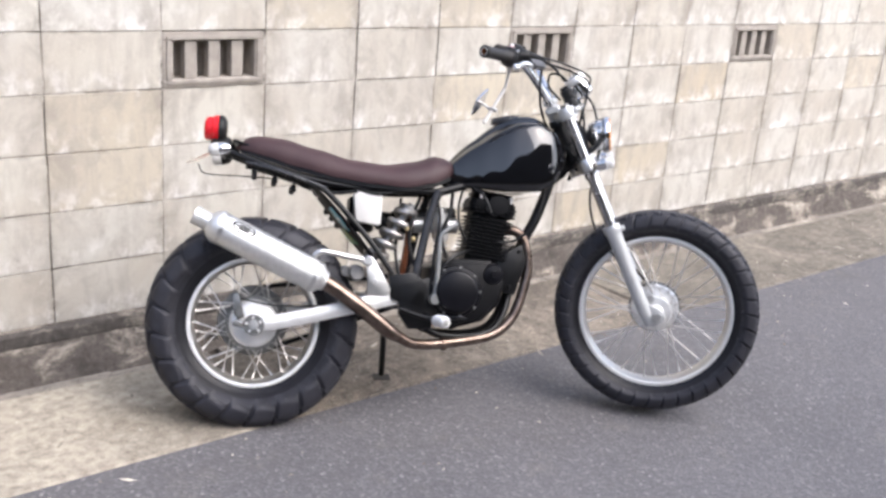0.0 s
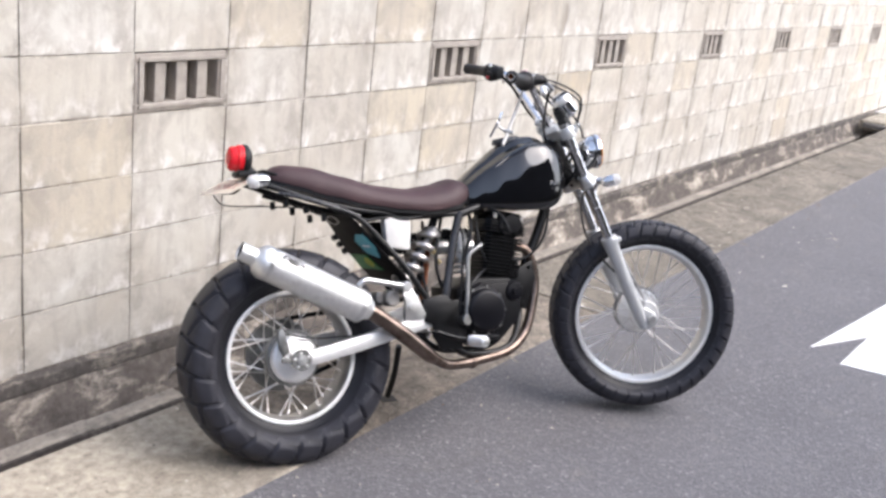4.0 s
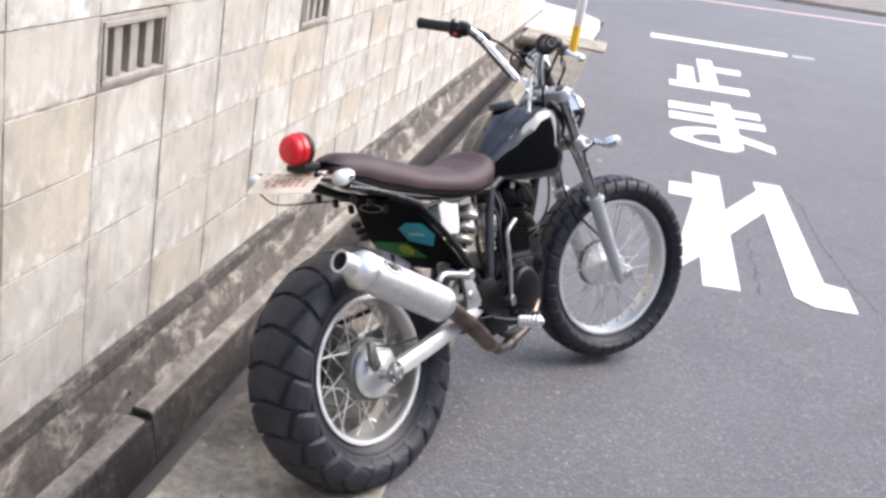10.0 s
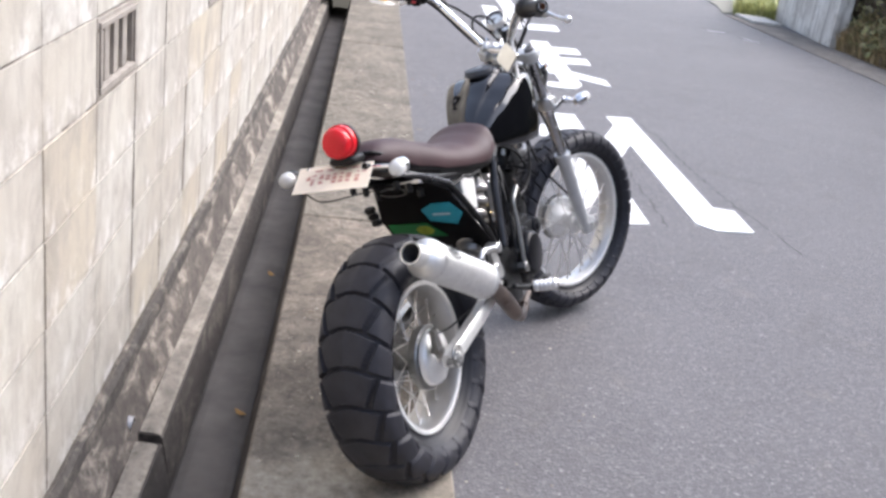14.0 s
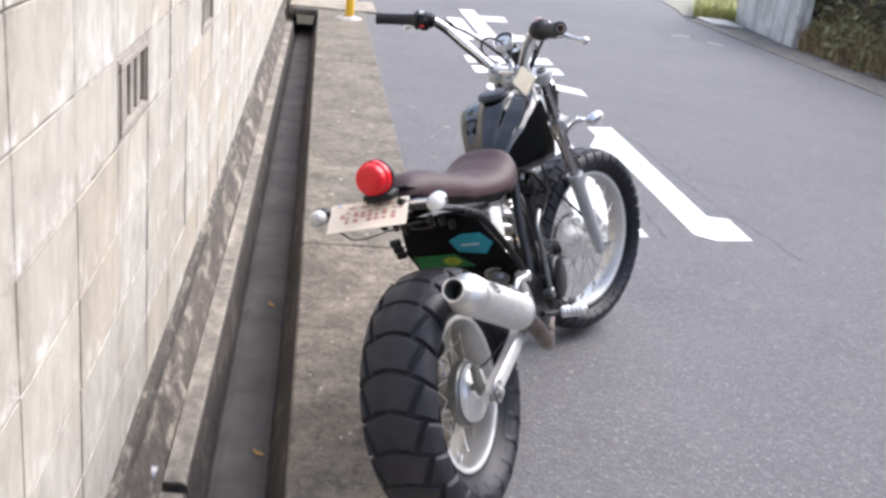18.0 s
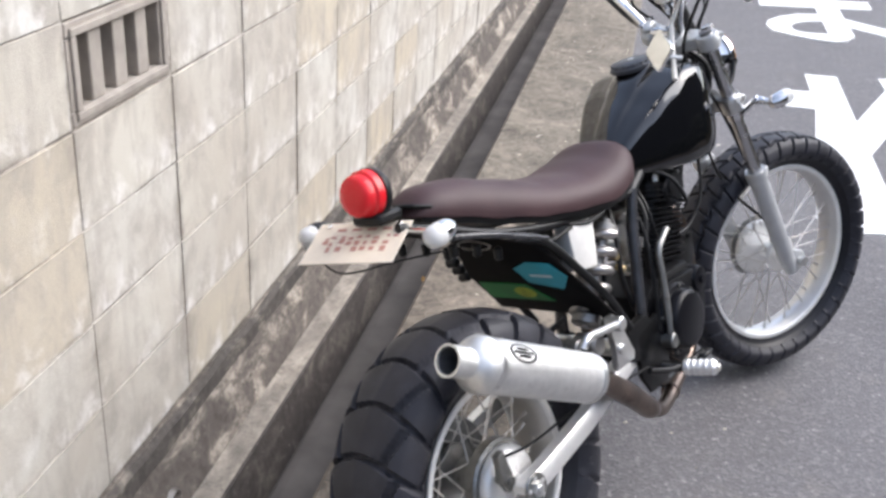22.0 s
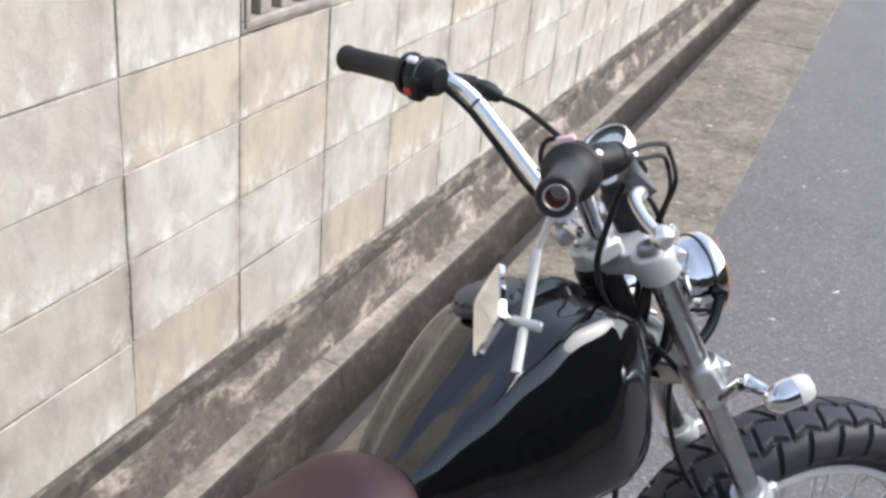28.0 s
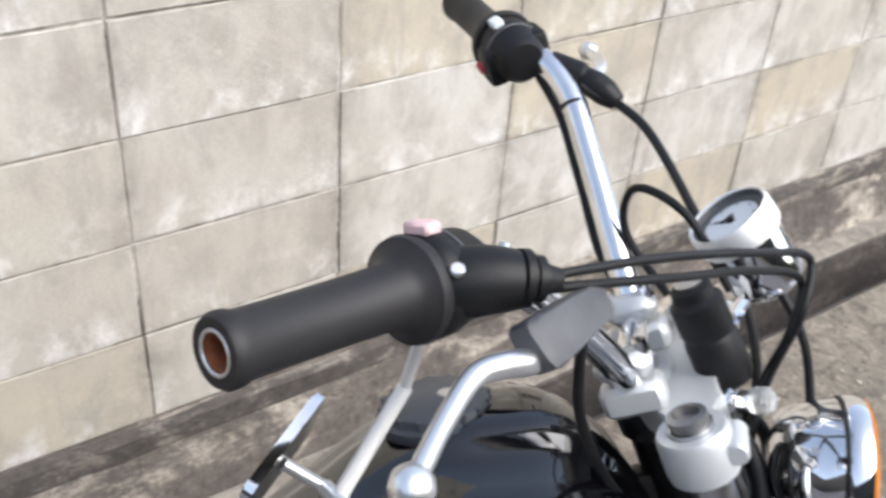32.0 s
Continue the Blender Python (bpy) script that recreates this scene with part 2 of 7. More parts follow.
def mat_asphalt(name):
    m, nt, b = node_mat(name)
    f = tex_noise(nt, 0.9, 6, 0.65, coord="World")
    c = ramp(nt, f, [(0.3, (0.102, 0.097, 0.101)), (0.7, (0.136, 0.130, 0.134))])
    v = nt.nodes.new("ShaderNodeTexVoronoi")
    v.inputs["Scale"].default_value = 120
    geo = nt.nodes.new("ShaderNodeNewGeometry")
    nt.links.new(geo.outputs["Position"], v.inputs["Vector"])
    sep = nt.nodes.new("ShaderNodeSeparateColor")
    nt.links.new(v.outputs["Color"], sep.inputs[0])
    c = mix_col(nt, ramp(nt, sep.outputs[0], [(0.55, (0, 0, 0)), (1.0, (0.6, 0.6, 0.6))]), c, (0.212, 0.204, 0.206))
    c = mix_col(nt, ramp(nt, sep.outputs[1], [(0.96, (0, 0, 0)), (0.99, (0.5, 0.5, 0.5))]), c, (0.38, 0.37, 0.36))
    c = mix_col(nt, ramp(nt, sep.outputs[2], [(0.5, (0, 0, 0)), (1.0, (0.5, 0.5, 0.5))]), c, (0.07, 0.07, 0.074))
    oil = tex_noise(nt, 2.6, 6, 0.72, coord="World", distortion=0.7)
    c = mix_col(nt, ramp(nt, oil, [(0.56, (0, 0, 0)), (0.74, (0.45, 0.45, 0.45))]), c, (0.085, 0.08, 0.076))
    dust = tex_noise(nt, 5.5, 6, 0.7, coord="World")
    c = mix_col(nt, ramp(nt, dust, [(0.58, (0, 0, 0)), (0.78, (0.35, 0.35, 0.35))]), c, (0.25, 0.225, 0.19))
    nt.links.new(c, b.inputs["Base Color"])
    b.inputs["Roughness"].default_value = 0.72
    b.inputs["Specular IOR Level"].default_value = 0.5
    bump(nt, b, v.outputs["Distance"], 0.6, 0.004)
    return m


def mat_road_paint(name):
    m, nt, b = node_mat(name)
    f = tex_noise(nt, 55, 6, 0.75, coord="World")
    c = ramp(nt, f, [(0.22, (0.30, 0.30, 0.30)), (0.33, (0.80, 0.80, 0.79)), (0.7, (0.86, 0.86, 0.85))])
    nt.links.new(c, b.inputs["Base Color"])
    b.inputs["Roughness"].default_value = 0.8
    bump(nt, b, tex_noise(nt, 160, 3, 0.7, coord="World"), 0.4, 0.003)
    return m


def mat_mortar(name):
    """Old mortar, washed pale in places and black with dirt in others."""
    m, nt, b = node_mat(name)
    f = tex_noise(nt, 5.0, 6, 0.72, coord="World", distortion=0.8)
    nt.links.new(ramp(nt, f, [(0.34, (0.075, 0.065, 0.055)), (0.46, (0.19, 0.168, 0.145)), (0.56, (0.42, 0.385, 0.34)), (0.70, (0.62, 0.59, 0.54))]), b.inputs["Base Color"])
    b.inputs["Roughness"].default_value = 0.95
    bump(nt, b, tex_noise(nt, 120, 5, 0.7, coord="World"), 0.4, 0.003)
    return m


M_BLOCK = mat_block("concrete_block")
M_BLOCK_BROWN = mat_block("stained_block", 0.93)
M_VENT = mat_plain("vent_block", (0.35, 0.315, 0.275), 0.92, 0, 0.2, 14, 0.3, bump_scale=150)
M_MORTAR = mat_mortar("mortar")
M_FOOT = mat_footing("stained_footing")
M_LIP = mat_footing("dark_lip", (0.085, 0.075, 0.066), 0.55, 7.0)
M_LEDGE = mat_footing("kerb_ledge", (0.225, 0.20, 0.17), 0.75, 6.0)
M_GUTTERWALL = mat_footing("gutter_wall", (0.066, 0.056, 0.050), 0.22, 4.0)
M_GUTTERFLOOR = mat_plain("gutter_floor", (0.118, 0.106, 0.097), 0.85, 0, 0.35, 3.5, 0.2, bump_scale=80)
M_SLAB = mat_slab("worn_slab", (0.165, 0.142, 0.11), (0.51, 0.455, 0.362))
M_SLAB_NEAR = mat_dusty_slab("dusty_slab")
M_SLAB_DARK = mat_slab("dark_slab", (0.088, 0.076, 0.061), (0.28, 0.246, 0.197))
M_SLAB_PALE = mat_slab("pale_apron", (0.46, 0.44, 0.40), (0.66, 0.635, 0.59))
M_ASPHALT = mat_asphalt("asphalt")
M_PAINT = mat_road_paint("road_paint")
M_PINK = mat_plain("faded_line", (0.62, 0.42, 0.38), 0.85, 0, 0.2, 20, 0.2)
M_YELLOW = mat_plain("yellow_paint", (0.80, 0.47, 0.02), 0.5, 0, 0.12, 25, 0.05)
M_WHITE = mat_plain("white_paint", (0.80, 0.79, 0.76), 0.45, 0, 0.06, 25, 0.05)
M_IRON = mat_plain("cast_iron", (0.20, 0.19, 0.18), 0.7, 0.3, 0.3, 30, 0.3)

# ---- mesh helpers ----


def mesh_of(bm, name, material, smooth=False):
    bmesh.ops.recalc_face_normals(bm, faces=bm.faces)
    me = bpy.data.meshes.new(name)
    if smooth:
        for f in bm.faces:
            f.smooth = True
    bm.to_mesh(me)
    bm.free()
    if material:
        me.materials.append(material)
    if smooth:
        me.set_sharp_from_angle(angle=radians(40))
    return me


def part(name, bm, material, parent=None, label="", smooth=True):
    ob = new(name, mesh_of(bm, name, material, smooth))
    if parent:
        ob.parent = parent
    if label:
        tagged(ob, label)
    return ob


def box(bm, lo, hi, bevel=0.0, m=None, segs=1):
    r = bmesh.ops.create_cube(bm, size=1)
    vs = r["verts"]
    for v in vs:
        v.co = Vector([lo[k] + (v.co[k] + 0.5) * (hi[k] - lo[k]) for k in range(3)])
    if bevel:
        es = list({e for v in vs for e in v.link_edges})
        g = bmesh.ops.bevel(bm, geom=es, offset=bevel, segments=segs, affect='EDGES', profile=0.5)
        vs = list({v for f in g["faces"] for v in f.verts} | {v for v in vs if v.is_valid})
    if m is not None:
        bmesh.ops.transform(bm, matrix=m, verts=vs)
    return bm


def prism(bm, pts, lo, hi, axis='z', bevel=0.0, m=None):
    """A closed outline, thickened along an axis."""
    def at(p, h):
        return {'z': (p[0], p[1], h), 'y': (p[0], h, p[1]), 'x': (h, p[0], p[1])}[axis]
    a = [bm.verts.new(at(p, lo)) for p in pts]
    b = [bm.verts.new(at(p, hi)) for p in pts]
    n = len(pts)
    fs = [bm.faces.new(a), bm.faces.new(b[::-1])]
    fs += [bm.faces.new((a[k], b[k], b[(k + 1) % n], a[(k + 1) % n])) for k in range(n)]
    vs = a + b
    if bevel:
        es = [e for f in fs[:2] for e in f.edges]
        g = bmesh.ops.bevel(bm, geom=es, offset=bevel, segments=2, affect='EDGES', profile=0.5)
        vs = list({v for f in g["faces"] for v in f.verts} | {v for v in vs if v.is_valid})
    if m is not None:
        bmesh.ops.transform(bm, matrix=m, verts=vs)
    return bm


def sweep(bm, path, section, closed=False, caps=True):
    """Runs a (x=along, list of (y,z)) cross-section along a straight x line."""
    rings = [[bm.verts.new((x, y, z)) for y, z in section] for x in path]
    n = len(section)
    last = n if closed else n - 1
    for a, b in zip(rings, rings[1:]):
        for k in range(last):
            bm.faces.new((a[k], a[(k + 1) % n], b[(k + 1) % n], b[k]))
    if caps and closed:
        bm.faces.new(rings[0])
        bm.faces.new(rings[-1][::-1])
    return bm


# ---- the street ----
WALL_Y, WALL_X0, BLOCK_Z0, WALL_END, WALL_T = 3.40, 1.61, 0.058, 14.81, 0.15
ROAD_Y = 2.46

# road: one sheet to the horizon, with a trench left out for the gutter
def road_z(y):
    """The lane falls slightly from the edge slabs towards its middle."""
    return 0.021 * min(1.0, max(0.0, (y - 1.62) / 0.85))


bm = bmesh.new()
for (x0, x1), (y0, y1), (z0, z1) in [((-400, 400), (-400, 1.62), (0, 0)), ((-400, 15.2), (1.62, ROAD_Y), (0, 0.0203)), ((15.2, 400), (1.62, 400), (0, 0)), ((-400, 15.2), (3.55, 400), (0, 0)), ((-400, -8), (ROAD_Y, 3.55), (0.0203, 0.0203))]:
    v = [bm.verts.new(p) for p in ((x0, y0, z0), (x1, y0, z0), (x1, y1, z1), (x0, y1, z1))]
    bm.faces.new(v)
bmesh.ops.remove_doubles(bm, verts=bm.verts, dist=0.0001)
road = part("road", bm, M_ASPHALT, smooth=False)
tagged(road, "worn grey asphalt road with pale aggregate", "road", kind="structure")

# wall core with mortar, the blocks stand proud of it
bm = bmesh.new()
ROWS_N, COLS = 8, list(range(-8, 33))
cy0, cy1, cx0 = WALL_Y + 0.0028, WALL_Y + WALL_T - 0.006, WALL_X0 - 0.4 * 8
box(bm, (cx0, cy0, BLOCK_Z0), (WALL_END, cy1, BLOCK_Z0 + 0.8))
box(bm, (cx0, cy0, BLOCK_Z0 + 1.0), (WALL_END, cy1, BLOCK_Z0 + 0.2 * ROWS_N))
for c in range(-8, 33, 4):
    box(bm, (WALL_X0 + 0.4 * c + 0.394, cy0, BLOCK_Z0 + 0.8), (min(WALL_END, WALL_X0 + 0.4 * c + 1.606), cy1, BLOCK_Z0 + 1.0))
wall = part("wall_north", bm, M_MORTAR, smooth=False)
tagged(wall, "weathered grey concrete block wall with vent blocks", "wall", kind="structure")

# stained footing, ledge, open gutter
def footing_piece(name, x0, x1, material, section, label):
    bm = bmesh.new()
    n = max(2, int((x1 - x0) / 0.06))
    sweep(bm, [x0 + (x1 - x0) * k / n for k in range(n + 1)], section, closed=True)
    for v in bm.verts:
        if v.co.z > -0.25:
            q = noise.noise(v.co * 3.0) * 0.006 + noise.noise(v.co * 11.0) * 0.004
            v.co.y += q
            v.co.z += q * 0.6
    ob = part(name, bm, material, smooth=False)
    return tagged(ob, label, "footing", kind="structure")


footing_piece("footing_lip", -8, WALL_END, M_LIP, [(3.40, BLOCK_Z0 - 0.001), (3.386, BLOCK_Z0 - 0.004), (3.377, BLOCK_Z0 - 0.016), (3.374, 0.004), (3.378, -0.008), (3.40, -0.014)],
              "dark mortar lip under the blocks")
footing_piece("footing_wall", -8, WALL_END, M_FOOT, [(3.55, BLOCK_Z0), (3.392, BLOCK_Z0), (3.380, 0.01), (3.340, -0.10), (3.324, -0.135), (3.324, -0.45), (3.55, -0.45)],
              "dark stained concrete wall footing with pale patches")
# ledge kerb lengths along the gutter
kx = [-2.4, -0.6, 1.37, 1.745, 1.785, 3.5, 5.3, 7.1, 8.9, 10.7, 12.2]
for i, (x0, x1) in enumerate(zip(kx, kx[1:])):
    top = -0.132 - {2: 0.006, 3: 0.022}.get(i, 0.0)
    gap = 0.0 if 2 <= i <= 4 else 0.0015
    bm = bmesh.new()
    sweep(bm, [x0 + gap, x1 - gap], [(3.322, top - 0.004), (3.262, top - 0.008), (3.254, top - 0.012), (3.222, -0.34), (3.322, -0.34)], closed=True)
    ob = part("gutter_kerb", bm, M_GUTTERWALL, smooth=False)
    tagged(ob, "dark concrete kerb of an open gutter", "kerb", "gutter kerbs", kind="structure")
    if i == 3:
        continue
    bm = bmesh.new()
    sweep(bm, [x0 + 0.0022, (x0 + x1) / 2, x1 - 0.0022], [(3.320, top + 0.004), (3.266, top), (3.259, top - 0.006), (3.320, top - 0.006)], closed=True)
    part("ledge", bm, M_LEDGE, ob, "paler top of the kerb", False)
bm = bmesh.new()
sweep(bm, [-8, 2.0, 12.2], [(3.26, -0.34), (3.216, -0.298), (3.19, -0.292), (3.07, -0.292), (3.05, -0.298), (3.0, -0.34)], closed=True)
ob = part("gutter_floor", bm, M_GUTTERFLOOR, smooth=False)
tagged(ob, "grey damp concrete bed of the gutter", "gutter", kind="structure")
bm = bmesh.new()
sweep(bm, [-8, 12.2], [(2.985, -0.05), (3.045, -0.30), (3.0, -0.34), (2.94, -0.34), (2.94, -0.05)], closed=True)
ob = part("gutter_side", bm, M_GUTTERWALL, smooth=False)
tagged(ob, "dark concrete side wall of the gutter", "gutter", kind="structure")

# concrete slabs between the gutter and the road
sx = [-8, -5.65, -1.15, 3.35, 7.87, 11.25]
for x0, x1 in zip(sx, sx[1:]):
    bm = bmesh.new()
    j0, j1 = random.uniform(-0.002, 0.002), random.uniform(-0.002, 0.002)
    box(bm, (x0 + 0.005, ROAD_Y - 0.004, -0.10), (x1 - 0.005, 2.985 + j0, 0.026 + j1), 0.008)
    ob = part("edge_slab", bm, M_SLAB_NEAR if x1 < 4 else M_SLAB_DARK, smooth=False)
    tagged(ob, "worn exposed-aggregate concrete slab beside the road", "slab", "edge slabs", kind="structure")
bm = bmesh.new()
box(bm, (11.26, ROAD_Y - 0.15, -0.06), (12.2, 3.31, 0.045), 0.01)
tagged(part("cover_slab", bm, M_SLAB, smooth=False), "concrete cover slab bridging the gutter end", "slab", kind="structure")
bm = bmesh.new()
prism(bm, [(12.205, 2.50), (13.6, 2.47), (14.9, 2.52), (15.6, 2.8), (16.2, 3.5), (16.3, 4.6), (14.82, 4.6), (14.82, 3.40), (12.205, 3.40)], -0.1, 0.045, bevel=0.012)
tagged(part("pavement", bm, M_SLAB_PALE, smooth=False), "pale concrete apron at the street corner", "pavement", kind="structure")

# road writing and lines
def paint(name, outlines, label, material=None):
    bm = bmesh.new()
    for k, pts in enumerate(outlines):
        prism(bm, pts, 0.0, 0.003 + 0.0004 * k)
    ob = part(name, bm, material or M_PAINT, smooth=False)
    return tagged(ob, label, "road marking", kind="structure")


def quads(left, right):
    return [[left[k], left[k + 1], right[k + 1], right[k]] for k in range(len(left) - 1)]


paint("stop_line", [[(14.14, 2.41), (14.68, 2.43), (15.72, -0.36), (15.20, -0.30)]], "white painted stop line across the lane")
paint("road_character", [
    [(9.97, 1.555), (10.34, 1.555), (10.67, 0.685), (10.22, 0.705)],
    [(10.20, 1.47), (11.73, 1.43), (11.75, 1.245), (10.20, 1.275)],
    [(10.25, 1.21), (12.70, 1.16), (12.76, 0.965), (10.40, 1.02)],
    [(11.70, 1.01), (12.13, 1.00), (12.25, 0.645), (11.77, 0.675)]], "large white painted road character")
ma = [[(8.52, 1.59), (8.90, 1.585), (9.12, 0.725), (8.78, 0.74)], [(8.00, 1.595), (8.34, 1.59), (8.55, 0.735), (8.24, 0.75)],
      [(7.02, 1.20), (9.31, 1.165), (9.37, 0.98), (7.22, 1.025)], [(7.50, 1.02), (7.80, 1.02), (7.56, 0.76), (7.29, 0.77)]]
ma += quads([(7.88, 1.17), (7.82, 1.33), (7.66, 1.48), (7.48, 1.575), (7.31, 1.60), (7.15, 1.57), (7.06, 1.44), (7.00, 1.30), (6.99, 1.18), (7.04, 1.10), (7.20, 1.03)],
            [(7.64, 1.17), (7.57, 1.31), (7.48, 1.385), (7.40, 1.42), (7.32, 1.43), (7.24, 1.42), (7.19, 1.385), (7.19, 1.30), (7.21, 1.18), (7.24, 1.14), (7.30, 1.10)])
paint("road_character", ma, "large white painted road character")
paint("road_character", [
    [(3.745, 1.515), (6.065, 1.475), (6.08, 1.295), (3.78, 1.34)],
    [(5.355, 1.645), (5.66, 1.635), (5.70, 1.47), (5.36, 1.48)],
    [(3.83, 1.665), (5.40, 1.49), (4.90, 1.44), (4.21, 1.50)],
    [(4.68, 1.33), (5.20, 1.315), (5.90, 1.055), (5.38, 1.06)],
    [(5.75, 1.06), (6.13, 1.06), (6.175, 0.875), (5.85, 0.88)],
    [(3.86, 1.085), (5.90, 1.06), (6.175, 0.875), (4.17, 0.90)],
    [(3.78, 1.00), (3.86, 1.085), (4.17, 0.90), (4.15, 0.79), (3.81, 0.80)]], "large white painted road character")
paint("edge_line", [[(26.3, -1.0), (26.6, -0.86), (36.0, -13.2), (35.6, -13.4)], [(19.0, 9.6), (19.3, 9.75), (26.6, -0.86), (26.3, -1.0)]],
      "faded reddish line along the far street", M_PINK)

# fine cracks in the asphalt beside the writing
M_CRACK = mat_plain("crack_dirt", (0.055, 0.052, 0.052), 0.95, 0, 0.3, 60, 0.2)
rc = random.Random(17)
for ends in ([(6.25, 0.88), (5.69, 0.795), (5.02, 0.80), (4.31, 0.76), (3.88, 0.69), (3.55, 0.66)], [(4.74, 1.22), (4.40, 1.235), (4.12, 1.24), (3.78, 1.25)],
             [(4.76, 1.20), (4.85, 1.12), (4.93, 1.09)], [(5.02, 0.79), (5.06, 0.70), (5.22, 0.62)], [(3.9, 0.70), (3.80, 0.60), (3.82, 0.50)]):
    line = []
    for (xa, ya), (xb, yb) in zip(ends, ends[1:]):
        m_ = max(2, int(abs(xb - xa) / 0.05))
        line += [(xa + (xb - xa) * k / m_ + rc.uniform(-0.012, 0.012), ya + (yb - ya) * k / m_ + rc.uniform(-0.010, 0.010)) for k in range(m_)]
    line.append(ends[-1])
    bm = bmesh.new()
    left, right = [], []
    for k, (px, py) in enumerate(line):
        wd = rc.uniform(0.0015, 0.005)
        left.append(bm.verts.new((px, py - wd, 0.0012)))
        right.append(bm.verts.new((px, py + wd, 0.0012)))
    for k in range(len(line) - 1):
        bm.faces.new((left[k], left[k + 1], right[k + 1], right[k]))
    tagged(part("asphalt_crack", bm, M_CRACK, smooth=False), "thin dark crack in the asphalt", "crack", "asphalt cracks", kind="structure")


# ---- motorcycle materials ----


def mat_rubber(name, tone=1.0, rough=0.48):
    m, nt, b = node_mat(name)
    f = tex_noise(nt, 22, 5, 0.6)
    c = ramp(nt, f, [(0.3, tuple(tone * x for x in (0.022, 0.022, 0.027))), (0.7, tuple(tone * x for x in (0.037, 0.037, 0.046)))])
    d = tex_noise(nt, 7, 4, 0.7)
    c = mix_col(nt, ramp(nt, d, [(0.55, (0, 0, 0)), (0.8, (0.25, 0.25, 0.25))]), c, (0.035, 0.032, 0.03))
    nt.links.new(c, b.inputs["Base Color"])
    b.inputs["Roughness"].default_value = rough
    b.inputs["Specular IOR Level"].default_value = 0.30
    bump(nt, b, tex_noise(nt, 300, 3, 0.6), 0.12, 0.001)
    return m


def mat_leather(name):
    m, nt, b = node_mat(name)
    f = tex_noise(nt, 9, 4, 0.6)
    c = ramp(nt, f, [(0.3, (0.042, 0.019, 0.021)), (0.7, (0.064, 0.030, 0.032))])
    nt.links.new(c, b.inputs["Base Color"])
    b.inputs["Roughness"].default_value = 0.58
    v = nt.nodes.new("ShaderNodeTexVoronoi")
    v.inputs["Scale"].default_value = 420
    tc = nt.nodes.new("ShaderNodeTexCoord")
    nt.links.new(tc.outputs["Object"], v.inputs["Vector"])
    bump(nt, b, v.outputs["Distance"], 0.18, 0.0012)
    return m


def mat_metal(name, col, rough, var=0.12, scale=30, stain=None, stain_at=0.6, metal=1.0, bump_s=0.05):
    m, nt, b = node_mat(name)
    f = tex_noise(nt, scale, 5, 0.65)
    c = ramp(nt, f, [(0.3, tuple(x * (1 - var) for x in col)), (0.7, tuple(min(1, x * (1 + var)) for x in col))])
    if stain:
        s = tex_noise(nt, scale * 0.7, 6, 0.7)
        c = mix_col(nt, ramp(nt, s, [(stain_at, (0, 0, 0)), (stain_at + 0.15, (0.9, 0.9, 0.9))]), c, stain)
    nt.links.new(c, b.inputs["Base Color"])
    b.inputs["Metallic"].default_value = metal
    r = nt.nodes.new("ShaderNodeMapRange")
    r.inputs[3].default_value = max(0.03, rough * 0.7)
    r.inputs[4].default_value = min(1, rough * 1.4)
    nt.links.new(tex_noise(nt, scale * 0.5, 5, 0.7), r.inputs[0])
    nt.links.new(r.outputs[0], b.inputs["Roughness"])
    if bump_s:
        bump(nt, b, tex_noise(nt, scale * 6, 4, 0.6), bump_s, 0.001)
    return m


def mat_lens(name, col, rough=0.08, trans=0.6):
    m, nt, b = node_mat(name)
    b.inputs["Base Color"].default_value = (*col, 1)
    b.inputs["Roughness"].default_value = rough
    b.inputs["Transmission Weight"].default_value = trans
    b.inputs["IOR"].default_value = 1.45
    w = nt.nodes.new("ShaderNodeTexWave")
    w.inputs["Scale"].default_value = 90
    w.bands_direction = 'Z'
    tc = nt.nodes.new("ShaderNodeTexCoord")
    nt.links.new(tc.outputs["Object"], w.inputs["Vector"])
    bump(nt, b, w.outputs["Fac"], 0.25, 0.001)
    return m


M_RUBBER = mat_rubber("tyre_rubber")
M_SIDEWALL = mat_rubber("sidewall_rubber", 0.5, 0.40)
M_LEATHER = mat_leather("brown_leather")
M_PAINTBLACK = mat_plain("gloss_black", (0.003, 0.003, 0.004), 0.05, 0, 0.2, 30, 0.0)
M_TANK = mat_plain("tank_lacquer", (0.003, 0.003, 0.004), 0.05, 0, 0.2, 30, 0.0)
M_TANK.node_tree.nodes["Principled BSDF"].inputs["Specular IOR Level"].default_value = 0.95
M_FRAME = mat_plain("satin_black", (0.004, 0.004, 0.0045), 0.36, 0, 0.25, 40, 0.06)
for mm_ in (M_PAINTBLACK, M_FRAME):
    mm_.node_tree.nodes["Principled BSDF"].inputs["Specular IOR Level"].default_value = 0.36
M_ENGINE = mat_plain("engine_black", (0.004, 0.004, 0.005), 0.44, 0.0, 0.35, 30, 0.15)
M_ENGINE.node_tree.nodes["Principled BSDF"].inputs["Specular IOR Level"].default_value = 0.19
M_PLASTIC = mat_plain("black_plastic", (0.008, 0.008, 0.0085), 0.45, 0, 0.2, 40, 0.12, bump_scale=400)
M_PLASTIC.node_tree.nodes["Principled BSDF"].inputs["Specular IOR Level"].default_value = 0.30
M_GRIP = mat_plain("grip_rubber", (0.013, 0.0115, 0.0115), 0.55, 0, 0.2, 50, 0.1, bump_scale=500)
M_CHROME = mat_metal("chrome", (0.80, 0.80, 0.81), 0.06, 0.05, 30, bump_s=0.0)
M_BRUSHED = mat_metal("brushed_muffler", (0.82, 0.82, 0.805), 0.50, 0.08, 60, (0.60, 0.585, 0.56), 0.60)
